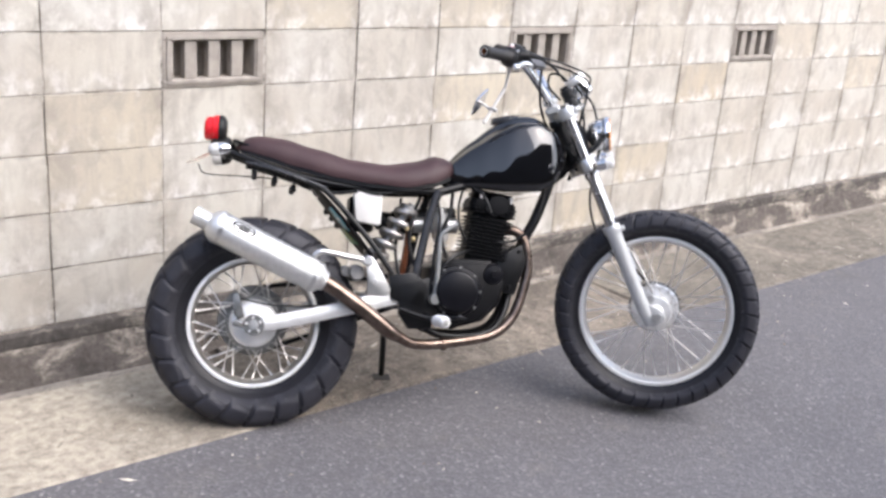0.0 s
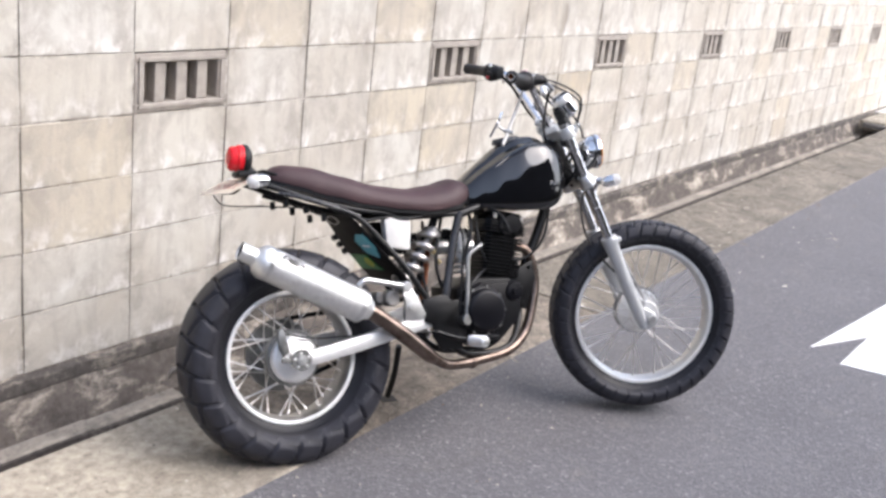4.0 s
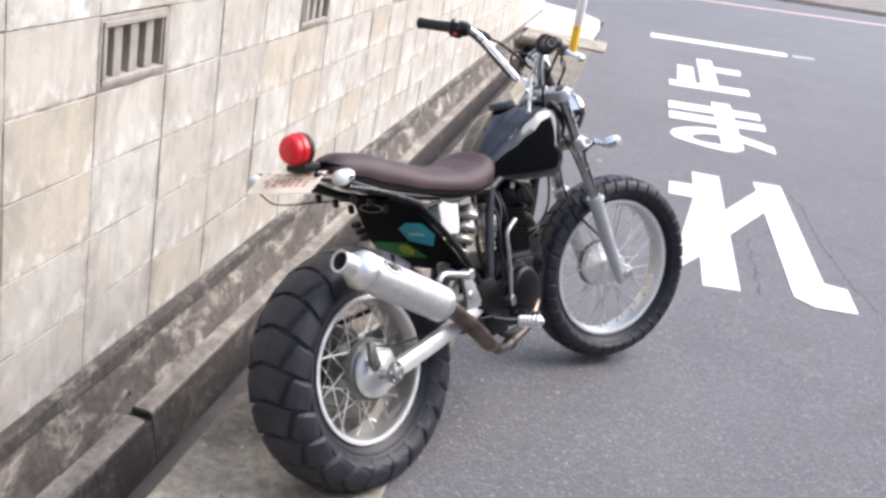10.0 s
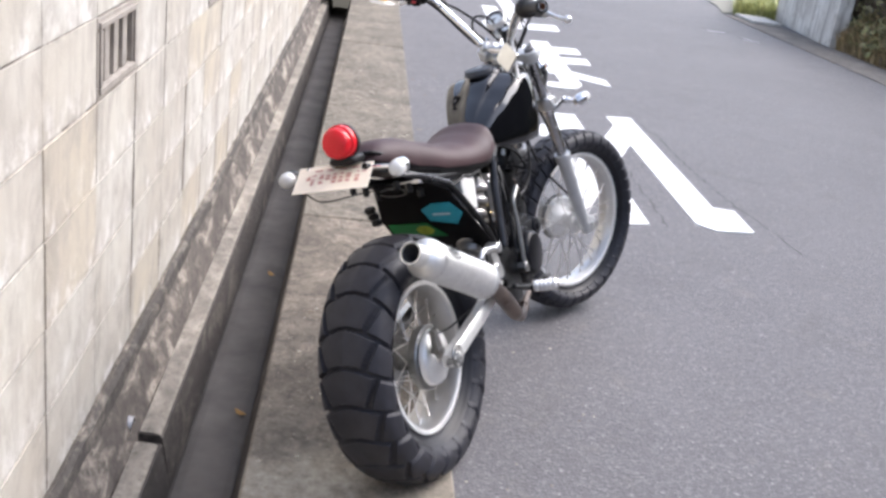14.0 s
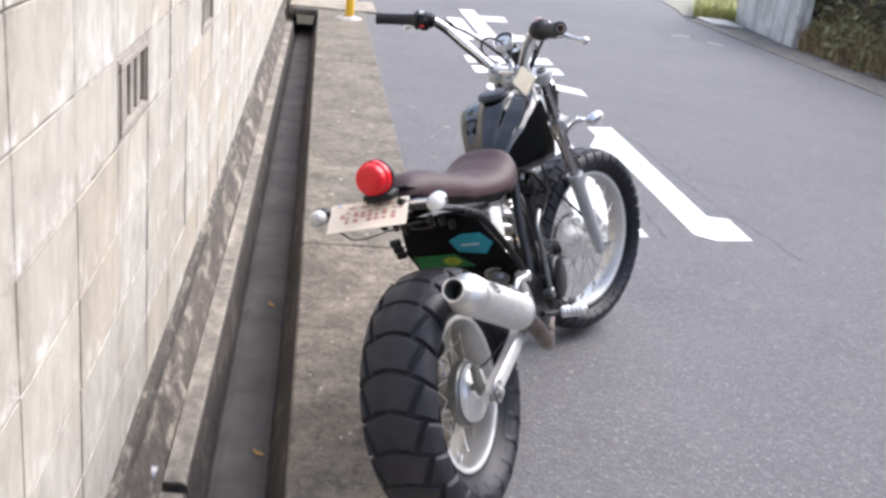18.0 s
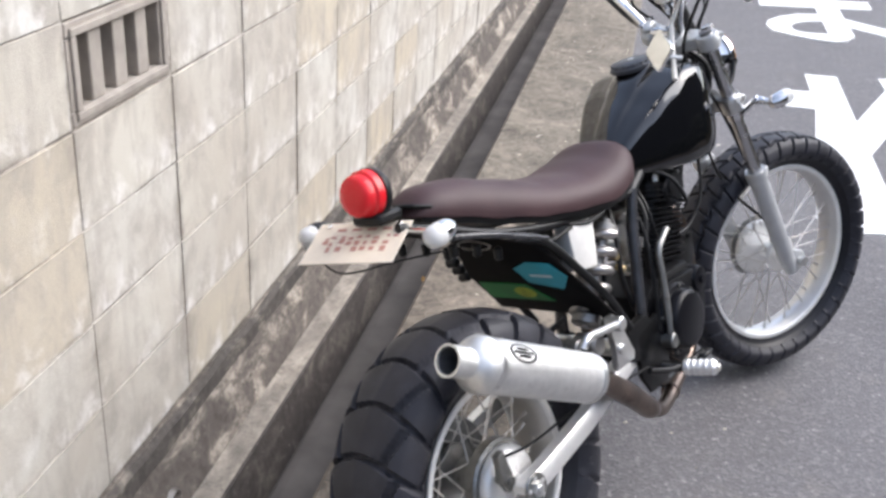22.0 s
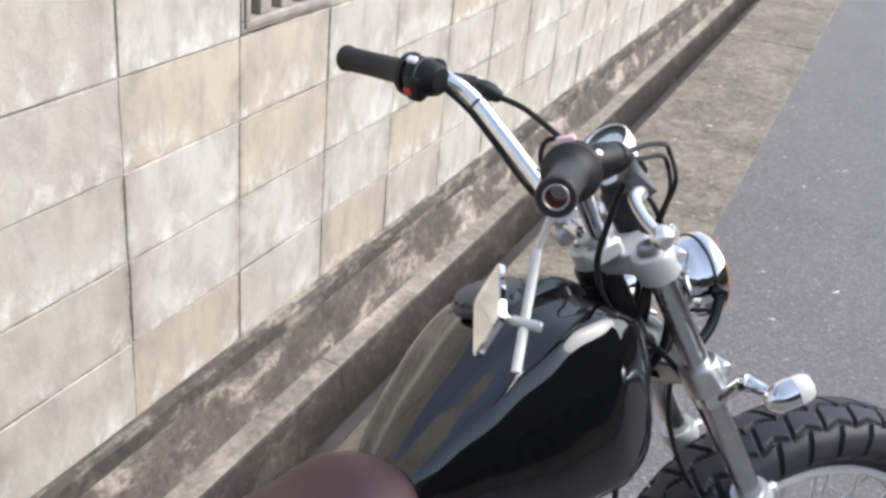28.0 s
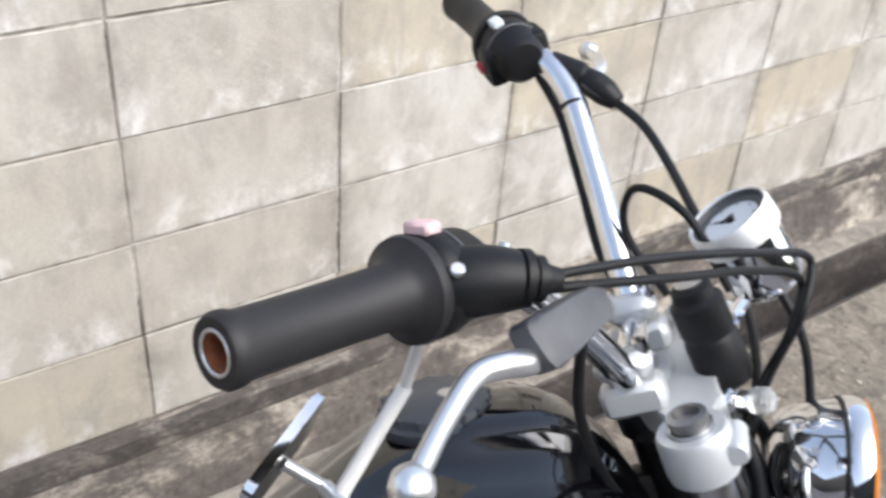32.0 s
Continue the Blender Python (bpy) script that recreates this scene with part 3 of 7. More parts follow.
M_ALLOY = mat_metal("cast_alloy", (0.70, 0.70, 0.69), 0.38, 0.08, 40, (0.40, 0.38, 0.35), 0.64, bump_s=0.1)
M_RIM = mat_metal("alloy_rim", (0.70, 0.695, 0.685), 0.34, 0.05, 30, (0.66, 0.63, 0.59), 0.62)
M_WHITEALLOY = mat_metal("polished_plate", (0.93, 0.925, 0.91), 0.50, 0.06, 30, (0.66, 0.64, 0.60), 0.62, 0.85)
M_DARKALLOY = mat_metal("stained_alloy", (0.30, 0.30, 0.29), 0.42, 0.12, 60, (0.14, 0.13, 0.12), 0.56)
M_SPOKE = mat_metal("zinc_spoke", (0.72, 0.70, 0.67), 0.36, 0.2, 60, (0.26, 0.20, 0.14), 0.60)
M_SLIDER = mat_plain("grey_fork_paint", (0.56, 0.57, 0.57), 0.35, 0.35, 0.06, 30, 0.03)
M_PIPE = mat_metal("heat_tinted_steel", (0.19, 0.148, 0.124), 0.29, 0.35, 18, (0.075, 0.045, 0.032), 0.50)
M_RED = mat_lens("red_lens", (0.85, 0.02, 0.03), 0.12, 0.15)
M_REDPAINT = mat_plain("red_switch", (0.62, 0.05, 0.06), 0.4, 0, 0.1, 30, 0.0)
M_CLEAR = mat_lens("clear_lens", (0.93, 0.93, 0.91), 0.12, 0.35)
M_GLASS = mat_lens("lamp_glass", (0.95, 0.94, 0.9), 0.05, 0.8)
M_PLATE = mat_plain("plate_enamel", (0.80, 0.70, 0.565), 0.45, 0, 0.08, 25, 0.05)
M_PLATETEXT = mat_plain("plate_text", (0.54, 0.27, 0.21), 0.5, 0, 0.1, 25, 0.0)
M_BLUE = mat_plain("blue_sticker", (0.04, 0.36, 0.46), 0.35, 0, 0.1, 40, 0.0)
M_GREEN = mat_plain("green_sticker", (0.015, 0.20, 0.05), 0.35, 0, 0.3, 14, 0.0)
M_LIME = mat_plain("lime_print", (0.35, 0.42, 0.04), 0.4, 0, 0.3, 60, 0.0)
M_CREAM = mat_plain("white_resin", (0.72, 0.70, 0.66), 0.5, 0, 0.08, 20, 0.05)
M_MIRROR = mat_metal("mirror_glass", (0.92, 0.92, 0.88), 0.05, 0.01, 10, bump_s=0.0)
M_DIAL = mat_plain("dial_white", (0.72, 0.76, 0.78), 0.4, 0, 0.04, 30, 0.0)
M_RUST = mat_plain("rust_brown", (0.24, 0.075, 0.03), 0.8, 0, 0.3, 60, 0.1)
M_LEVER = mat_metal("polished_lever", (0.88, 0.87, 0.85), 0.34, 0.04, 40, bump_s=0.02)
M_CAP = mat_plain("cap_resin", (0.048, 0.052, 0.062), 0.42, 0, 0.15, 40, 0.1)
M_GREY = mat_plain("grey_cover", (0.085, 0.085, 0.09), 0.5, 0, 0.15, 40, 0.1)
M_BRASS = mat_metal("dull_brass", (0.62, 0.50, 0.28), 0.42, 0.15, 50)
M_SPRING = mat_plain("spring_paint", (0.44, 0.42, 0.40), 0.30, 0.85, 0.15, 40, 0.05)
M_DULL = mat_metal("dull_casting", (0.34, 0.33, 0.32), 0.5, 0.2, 40, (0.16, 0.15, 0.14), 0.55, bump_s=0.15)
M_COVER = mat_plain("cover_enamel", (0.005, 0.005, 0.007), 0.32, 0, 0.2, 40, 0.05)
M_COVER.node_tree.nodes["Principled BSDF"].inputs["Specular IOR Level"].default_value = 0.22
M_PANEL = mat_plain("dull_black_sheet", (0.005, 0.0042, 0.0045), 0.6, 0, 0.25, 30, 0.05)
M_PANEL.node_tree.nodes["Principled BSDF"].inputs["Specular IOR Level"].default_value = 0.12
M_FORKCAP = mat_metal("grey_fork_cap", (0.30, 0.29, 0.285), 0.45, 0.1, 40)
M_LIPRIM = mat_metal("rim_edge", (0.90, 0.895, 0.88), 0.45, 0.06, 30, (0.66, 0.63, 0.59), 0.64, 0.55)
# black tube; the grey in its colour stands for the sky mirrored in it
M_TUBE = mat_plain("sky_sheen_tube", (0.030, 0.030, 0.033), 0.26, 0, 0.3, 40, 0.05)
M_STANCHION = mat_metal("dull_chrome", (0.56, 0.56, 0.57), 0.24, 0.08, 30, bump_s=0.0)
M_PINKSWITCH = mat_plain("faded_pink", (0.72, 0.50, 0.50), 0.45, 0, 0.1, 30, 0.0)
M_AMBER = mat_lens("amber_tint", (0.85, 0.30, 0.03), 0.15, 0.3)

# ---- mesh helpers for the machine ----


def smooth_path(pts, n=6):
    """A Catmull-Rom curve through the points."""
    p = [Vector(q) for q in pts]
    p = [p[0] * 2 - p[1]] + p + [p[-1] * 2 - p[-2]]
    out = []
    for k in range(1, len(p) - 2):
        for j in range(n):
            t = j / n
            a, b, c, d = p[k - 1], p[k], p[k + 1], p[k + 2]
            out.append(0.5 * ((2 * b) + (c - a) * t + (2 * a - 5 * b + 4 * c - d) * t * t + (3 * b - a - 3 * c + d) * t ** 3))
    out.append(p[-2])
    return out


def tube(bm, pts, r, segs=12, m=None, curve=True, n=6, caps=True):
    path = smooth_path(pts, n) if curve and len(pts) > 2 else [Vector(q) for q in pts]
    rs = r if isinstance(r, (list, tuple)) else None
    rings = []
    up = None
    for k, p in enumerate(path):
        d = (path[min(k + 1, len(path) - 1)] - path[max(k - 1, 0)]).normalized()
        if up is None:
            up = d.orthogonal().normalized()
        up = (up - d * up.dot(d)).normalized()
        side = d.cross(up)
        if rs:
            f = k / (len(path) - 1) * (len(rs) - 1)
            i = min(int(f), len(rs) - 2)
            rad = rs[i] + (rs[i + 1] - rs[i]) * (f - i)
        else:
            rad = r
        ring = []
        for j in range(segs):
            a = 2 * math.pi * j / segs
            q = p + up * (rad * math.cos(a)) + side * (rad * math.sin(a))
            ring.append(bm.verts.new(m @ q if m is not None else q))
        rings.append(ring)
    for a, b in zip(rings, rings[1:]):
        for j in range(segs):
            bm.faces.new((a[j], a[(j + 1) % segs], b[(j + 1) % segs], b[j]))
    if caps:
        bm.faces.new(rings[0][::-1])
        bm.faces.new(rings[-1])
    return bm


def lathe(bm, profile, m, segs=32, closed=False):
    """Turns (radius, height) points round the z axis of m."""
    rings = []
    for r, h in profile:
        if r < 1e-5:
            rings.append([bm.verts.new(m @ Vector((0, 0, h)))])
        else:
            rings.append([bm.verts.new(m @ Vector((r * math.cos(2 * math.pi * j / segs), r * math.sin(2 * math.pi * j / segs), h))) for j in range(segs)])
    pairs = list(zip(rings, rings[1:])) + ([(rings[-1], rings[0])] if closed else [])
    for a, b in pairs:
        for j in range(segs):
            k = (j + 1) % segs
            if len(a) == 1 and len(b) == 1:
                continue
            if len(a) == 1:
                bm.faces.new((a[0], b[j], b[k]))
            elif len(b) == 1:
                bm.faces.new((a[j], a[k], b[0]))
            else:
                bm.faces.new((a[j], a[k], b[k], b[j]))
    return bm


def along(p, q):
    """A frame at p whose z axis points to q."""
    p, q = Vector(p), Vector(q)
    return Matrix.Translation(p) @ (q - p).to_track_quat('Z', 'Y').to_matrix().to_4x4()


def rod(bm, p, q, r, m=None, segs=14, bevel=0.0):
    h = (Vector(q) - Vector(p)).length
    fr = along(p, q)
    if m is not None:
        fr = m @ fr
    b = min(bevel, r * 0.6, h * 0.4)
    prof = [(0, 0), (r - b, 0), (r, b), (r, h - b), (r - b, h), (0, h)] if b else [(0, 0), (r, 0), (r, h), (0, h)]
    return lathe(bm, prof, fr, segs)


def loft(bm, sections):
    rings = [[bm.verts.new(p) for p in s] for s in sections]
    n = len(rings[0])
    for a, b in zip(rings, rings[1:]):
        for j in range(n):
            bm.faces.new((a[j], a[(j + 1) % n], b[(j + 1) % n], b[j]))
    bm.faces.new(rings[0][::-1])
    bm.faces.new(rings[-1])
    return bm


def lerp_list(tab, x):
    for (a, va), (b, vb) in zip(tab, tab[1:]):
        if x <= b:
            t = max(0, (x - a) / (b - a))
            t = t * t * (3 - 2 * t) * 0.5 + t * 0.5
            return va + (vb - va) * t
    return tab[-1][1]


# ---- the motorcycle ----
BIKE = pose(1.5014, 2.5154, 0.0213, -19.34, 0.246, -27.865)
bike = new("motorcycle")
tagged(bike, "black and silver custom motorcycle with brown seat, leaning on stand", "motorcycle")
bike.matrix_world = BIKE
FORK = Matrix.Translation((0.938, 0, 0.973)) @ pose(0, 0, 0, 0, -23.5, 0) @ pose(0, 0, 0, 0, 0, -22)


def bp(name, bm, material, label="", parent=None, smooth=True):
    return part(name, bm, material, parent or bike, label, smooth)


def near_line(v):
    """Distance of v from the nearest whole number."""
    return abs(((v + 0.5) % 1.0) - 0.5)


def rear_tread(ph, a, sg):
    """Swept cross grooves with slanted links half way out: how deep the cut is, 0 to 1."""
    q = ph - 1.0 * (math.sqrt(a * a + 0.09) - 0.3)
    cut = max(0.0, 1 - (near_line(q) / (0.052 + 0.050 * a)) ** 3)
    f = q % 1.0
    e = abs(a - (0.40 - 0.20 * (f - 0.5))) / 0.040
    cut = max(cut, 1 - e ** 3)
    if f > 0.35:
        e = abs(a - (0.80 - 0.16 * (f - 0.65))) / 0.030
        cut = max(cut, 0.7 - 0.7 * e ** 3)
    return cut


def front_tread(ph, a, sg):
    """Two rows of slanted blocks to each side, the outer row half a block on."""
    q = ph - 0.75 * a + (0.28 if sg > 0 else 0.0)
    edge = 0.40 + 0.055 * (abs((q % 1.0) - 0.5) * 4 - 1)
    outer = a > edge
    w = 0.085 if outer else 0.065
    cut = max(0.0, 1 - (near_line(q + (0.5 if outer else 0.0)) / w) ** 3)
    cut = max(cut, 1 - (abs(a - edge) / 0.036) ** 3)
    mid = 0.045 * (abs(((ph) % 1.0) - 0.5) * 4 - 1)
    return max(cut, 1 - (abs(a * sg - mid) / 0.032) ** 3)


def tyre(name, wm, R, half_w, rim_r, rim_w, n_tread, depth, label, tread, reach):
    """Block-tread tyre in the wheel's frame (axle along y), with cut grooves and a flat where it meets the ground."""
    nu, nv = n_tread * 30, 100
    crown = [(rim_r + 0.002, rim_w), (rim_r + 0.02, rim_w + 0.010), (rim_r + (R - rim_r) * 0.45, half_w), (rim_r + (R - rim_r) * 0.66, half_w * 0.985), (rim_r + (R - rim_r) * 0.84, half_w * 0.84),
             (rim_r + (R - rim_r) * 0.955, half_w * 0.52), (R, 0.0)]
    half = smooth_path([Vector((q[0], q[1], 0)) for q in crown], 5)
    prof = [(p.x, p.y) for p in half] + [(p.x, -p.y) for p in half[-2::-1]]
    length = [0]
    for a, b in zip(prof, prof[1:]):
        length.append(length[-1] + math.hypot(b[0] - a[0], b[1] - a[1]))
    total = length[-1]
    fine = []
    for k in range(nv + 1):
        s = total * k / nv
        i = max(j for j in range(len(prof) - 1) if length[j] <= s + 1e-9)
        t = (s - length[i]) / max(1e-9, length[i + 1] - length[i])
        fine.append((prof[i][0] + (prof[i + 1][0] - prof[i][0]) * t, prof[i][1] + (prof[i + 1][1] - prof[i][1]) * t, s / total * 2 - 1))
    verts, faces = [], []
    full = BIKE @ wm
    inv = full.inverted()
    for iu in range(nu):
        u = iu / nu
        for r, y, s in fine:
            a = abs(s) / reach
            cut = 0.0
            if a < 1.0:
                cut = min(1.0, max(0.0, tread(u * n_tread, a, 1 if s > 0 else -1)) * 1.5)
                cut *= 1 if a < 0.94 else (1 - a) / 0.06
            elif a < 1.03 or 1.10 < a < 1.12:
                cut = -0.10
            rr = r - depth * cut
            # the grooves are cut square to the surface, so those on the shoulder also go sideways
            yy = y * (1 - 0.10 * max(0.0, cut) * min(1.0, a))
            an = 2 * math.pi * u
            p = Vector((rr * math.cos(an), yy, rr * math.sin(an)))
            w = full @ p
            if w.z < road_z(w.y) + 0.004:
                w.z = road_z(w.y) + 0.004
                p = inv @ w
            verts.append(wm @ p)
    n = nv + 1
    for iu in range(nu):
        j = (iu + 1) % nu
        for k in range(nv):
            faces.append((iu * n + k, iu * n + k + 1, j * n + k + 1, j * n + k))
    me = bpy.data.meshes.new(name)
    me.from_pydata([tuple(v) for v in verts], [], faces)
    me.polygons.foreach_set("use_smooth", [True] * len(faces))
    me.materials.append(M_RUBBER)
    me.materials.append(M_SIDEWALL)
    smooth_side = [1 if abs(fine[k][2] + fine[k + 1][2]) / 2 > reach * 1.02 else 0 for k in range(nv)]
    me.polygons.foreach_set("material_index", smooth_side * nu)
    me.set_sharp_from_angle(angle=radians(48))
    ob = new(name, me)
    ob.parent = bike
    return tagged(ob, label)


def wheel(prefix, wm, rim_r, rim_w, hub_r, hub_w, n_spokes, label):
    """Rim with a dropped well, hub and crossed wire spokes; axle along y of wm."""
    turn = wm @ pose(0, 0, 0, 90)
    bm = bmesh.new()
    w = rim_w
    lathe(bm, [(rim_r + 0.003, -w - 0.006), (rim_r + 0.004, -w - 0.001), (rim_r - 0.003, -w + 0.004), (rim_r - 0.005, -w + 0.014), (rim_r - 0.007, -w * 0.45), (rim_r - 0.008, 0), (rim_r - 0.007, w * 0.45),
               (rim_r - 0.005, w - 0.014), (rim_r - 0.003, w - 0.004), (rim_r + 0.004, w + 0.001), (rim_r + 0.003, w + 0.006), (rim_r - 0.006, w + 0.006), (rim_r - 0.011, w - 0.006), (rim_r - 0.015, w * 0.5),
               (rim_r - 0.017, 0), (rim_r - 0.015, -w * 0.5), (rim_r - 0.011, -w + 0.006), (rim_r - 0.006, -w - 0.006)], turn, 72, True)
    rim = bp(prefix + "_rim", bm, M_RIM, label)
    for sd in (-1, 1):
        bm = bmesh.new()
        lathe(bm, [(rim_r + 0.005, sd * (w + 0.0050)), (rim_r + 0.004, sd * (w + 0.0085)), (rim_r - 0.001, sd * (w + 0.0100)), (rim_r - 0.0065, sd * (w + 0.0085)), (rim_r - 0.0085, sd * (w + 0.0035)), (rim_r - 0.0075, sd * (w + 0.0010))], turn, 72)
        bp("rim_lip", bm, M_LIPRIM, "bright worn rim edge", rim)
    spoke_bm = bmesh.new()
    tube(spoke_bm, [(0, 0, 0), (0, 0, 1)], 0.0018, 6, curve=False)
    spoke_me = mesh_of(spoke_bm, "spoke", M_SPOKE, True)
    nip_bm = bmesh.new()
    lathe(nip_bm, [(0, 0), (0.0034, 0), (0.0034, 0.012), (0.0022, 0.016), (0, 0.016)], Matrix(), 8)
    nip_me = mesh_of(nip_bm, "spoke_nipple", M_SPOKE, True)
    for k in range(n_spokes):
        sgn = 1 if k % 2 else -1
        lean = 1 if (k // 2) % 2 else -1
        a1 = 2 * math.pi * k / n_spokes
        a0 = a1 + lean * radians(48)
        p = Vector((hub_r * math.cos(a0), sgn * hub_w, hub_r * math.sin(a0)))
        q = Vector(((rim_r - 0.0165) * math.cos(a1), sgn * 0.008, (rim_r - 0.0165) * math.sin(a1)))
        sp = new("spoke", spoke_me)
        sp.parent = rim
        fr = wm @ along(p, q)
        sp.matrix_local = fr @ Matrix.Diagonal((1, 1, (q - p).length, 1))
        nn = new("spoke_nipple", nip_me)
        nn.parent = rim
        nn.matrix_local = wm @ along(q, p)
    return rim, turn


# rear wheel
RW = pose(0, 0, 0.297)
tyre("rear_tyre", RW, 0.317, 0.093, 0.188, 0.049, 22, 0.011, "fat black block-tread rear tyre", rear_tread, 0.78)
rear_rim, turn = wheel("rear", RW, 0.190, 0.048, 0.060, 0.038, 36, "polished alloy rim with wire spokes")
bm = bmesh.new()
lathe(bm, [(0, -0.096), (0.019, -0.096), (0.021, -0.089), (0.061, -0.086), (0.066, -0.083), (0.071, -0.076), (0.072, -0.066), (0, -0.066)], turn @ pose(0, 0, 0, 180), 40)
hubcap = bp("brake_plate", bm, M_WHITEALLOY, "cast alloy rear brake plate")
bm = bmesh.new()
lathe(bm, [(0, -0.064), (0.078, -0.064), (0.082, -0.060), (0.082, -0.040), (0.074, -0.034), (0.062, -0.030), (0.036, -0.03), (0.034, 0.03), (0.062, 0.04), (0.062, 0.05), (0, 0.05)], turn @ pose(0, 0, 0, 180), 40)
bp("rear_hub", bm, M_DARKALLOY, "dark grey rear brake drum")
bm = bmesh.new()
lathe(bm, [(0.105, 0.062), (0.108, 0.066), (0.085, 0.068), (0.03, 0.068), (0.03, 0.062)], turn @ pose(0, 0, 0, 180), 48, True)
bp("chain_sprocket", bm, M_DARKALLOY, "dull steel rear sprocket")
bm = bmesh.new()
for a, b in (((0.03, 0.088, 0.40), (0.45, 0.075, 0.44)), ((0.03, 0.088, 0.20), (0.45, 0.075, 0.345))):
    tube(bm, [a, b], 0.0075, 8, curve=False)
bp("drive_chain", bm, M_ENGINE)
bm = bmesh.new()
rod(bm, (0, -0.152, 0.297), (0, 0.13, 0.297), 0.008)
rod(bm, (0, -0.148, 0.297), (0, -0.128, 0.297), 0.015, segs=6)
rod(bm, (0, -0.134, 0.297), (0, -0.129, 0.297), 0.021, segs=20)
bp("axle", bm, M_ALLOY, "rear axle with hexagon nut")
bm = bmesh.new()
prism(bm, [(-0.058, 0.330), (-0.060, 0.385), (-0.042, 0.388), (-0.036, 0.345), (-0.026, 0.318), (-0.046, 0.308)], -0.118, -0.102, 'y', 0.003)
rod(bm, (-0.04, -0.122, 0.328), (-0.04, -0.09, 0.328), 0.009, segs=10)
bp("brake_arm", bm, M_DARKALLOY)
bm = bmesh.new()
tube(bm, [(-0.040, -0.108, 0.372), (0.06, -0.098, 0.352), (0.24, -0.094, 0.350), (0.45, -0.12, 0.345)], 0.0026, 8)
bp("brake_rod", bm, M_FRAME)

# chain adjusters on the arm's ends
for sgn in (-1, 1):
    bm = bmesh.new()
    T = RW @ pose(0, sgn * 0.138, 0, 90)
    lathe(bm, [(0.009, -0.003), (0.028, -0.003), (0.030, 0), (0.028, 0.003), (0.009, 0.003)], T, 28, True)
    prism(bm, [(-0.030, 0.300), (-0.050, 0.312), (-0.062, 0.306), (-0.060, 0.294), (-0.030, 0.288)], sgn * 0.138 - 0.002, sgn * 0.138 + 0.002, 'y', 0.001)
    adj = bp("chain_adjuster", bm, M_DARKALLOY, "dull grey notched chain adjuster")
    for k in range(5):
        bm = bmesh.new()
        an = k * 1.257 + 0.4
        rod(bm, (0.021 * math.cos(an), sgn * 0.139, 0.297 + 0.021 * math.sin(an)), (0.021 * math.cos(an), sgn * 0.1425, 0.297 + 0.021 * math.sin(an)), 0.0042, segs=10)
        bp("notch_pin", bm, M_WHITEALLOY, "", adj)

# swingarm
for sgn in (-1, 1):
    bm = bmesh.new()
    secs = []
    for x, z, h, y in ((-0.022, 0.293, 0.016, 0.118), (-0.016, 0.294, 0.020, 0.118), (0.06, 0.303, 0.0215, 0.118), (0.20, 0.331, 0.0215, 0.116), (0.32, 0.358, 0.022, 0.110), (0.43, 0.385, 0.027, 0.095)):
        t = 0.013
        secs.append([(x, sgn * (y - t), z - h), (x, sgn * (y + t - 0.003), z - h), (x, sgn * (y + t), z - h + 0.004), (x, sgn * (y + t), z + h - 0.004), (x, sgn * (y + t - 0.003), z + h), (x, sgn * (y - t), z + h)])
    loft(bm, secs)
    bp("swingarm", bm, M_WHITEALLOY, "silver box-section swingarm")
bm = bmesh.new()
box(bm, (0.30, -0.10, 0.34), (0.36, 0.10, 0.39), 0.012)
rod(bm, (0.44, -0.115, 0.388), (0.44, 0.115, 0.388), 0.020)
bp("swingarm_brace", bm, M_ALLOY)

# frame tubes
def frame_tube(pts, r, material=None, label="", curve=True):
    b = bmesh.new()
    tube(b, pts, r, 12, curve=curve)
    return bp("frame_tube", b, material or M_FRAME, label)


frame_tube([(0.962, 0, 0.86), (0.923, 0, 0.737), (0.877, 0, 0.623), (0.836, 0, 0.548), (0.808, 0, 0.46)], 0.0165)
for sgn in (-1, 1):
    frame_tube([(0.92, sgn * 0.02, 0.90), (0.80, sgn * 0.04, 0.80), (0.66, sgn * 0.055, 0.735), (0.548, sgn * 0.080, 0.700)], 0.0135)
    frame_tube([(0.548, sgn * 0.085, 0.705), (0.520, sgn * 0.09, 0.62), (0.498, sgn * 0.097, 0.53), (0.478, sgn * 0.104, 0.43), (0.482, sgn * 0.098, 0.30)], 0.0135, M_TUBE, "satin black frame tube greyed for its sky reflection")
    frame_tube([(0.545, sgn * 0.085, 0.702), (0.40, sgn * 0.086, 0.700), (0.24, sgn * 0.084, 0.714), (0.10, sgn * 0.08, 0.742), (-0.02, sgn * 0.066, 0.782), (-0.11, sgn * 0.045, 0.812)], 0.0092)
    frame_tube([(0.130, sgn * 0.090, 0.728), (0.199, sgn * 0.102, 0.697), (0.278, sgn * 0.113, 0.615), (0.345, sgn * 0.122, 0.535), (0.405, sgn * 0.120, 0.450)], 0.0088)
    frame_tube([(0.205, sgn * 0.104, 0.700), (0.066, sgn * 0.099, 0.748), (-0.03, sgn * 0.075, 0.772)], 0.0062, M_TUBE)
    frame_tube([(0.42, sgn * 0.10, 0.40), (0.50, sgn * 0.10, 0.38), (0.50, sgn * 0.10, 0.30), (0.58, sgn * 0.08, 0.262), (0.74, sgn * 0.05, 0.285), (0.815, 0.0, 0.46)], 0.011)
bm = bmesh.new()
lathe(bm, [(0, -0.19), (0.027, -0.19), (0.031, -0.182), (0.031, -0.165), (0.026, -0.16), (0.026, -0.05), (0.031, -0.045), (0.031, -0.03), (0.027, -0.024), (0, -0.024)], FORK, 24)
bp("steering_head", bm, M_FRAME)
bm = bmesh.new()
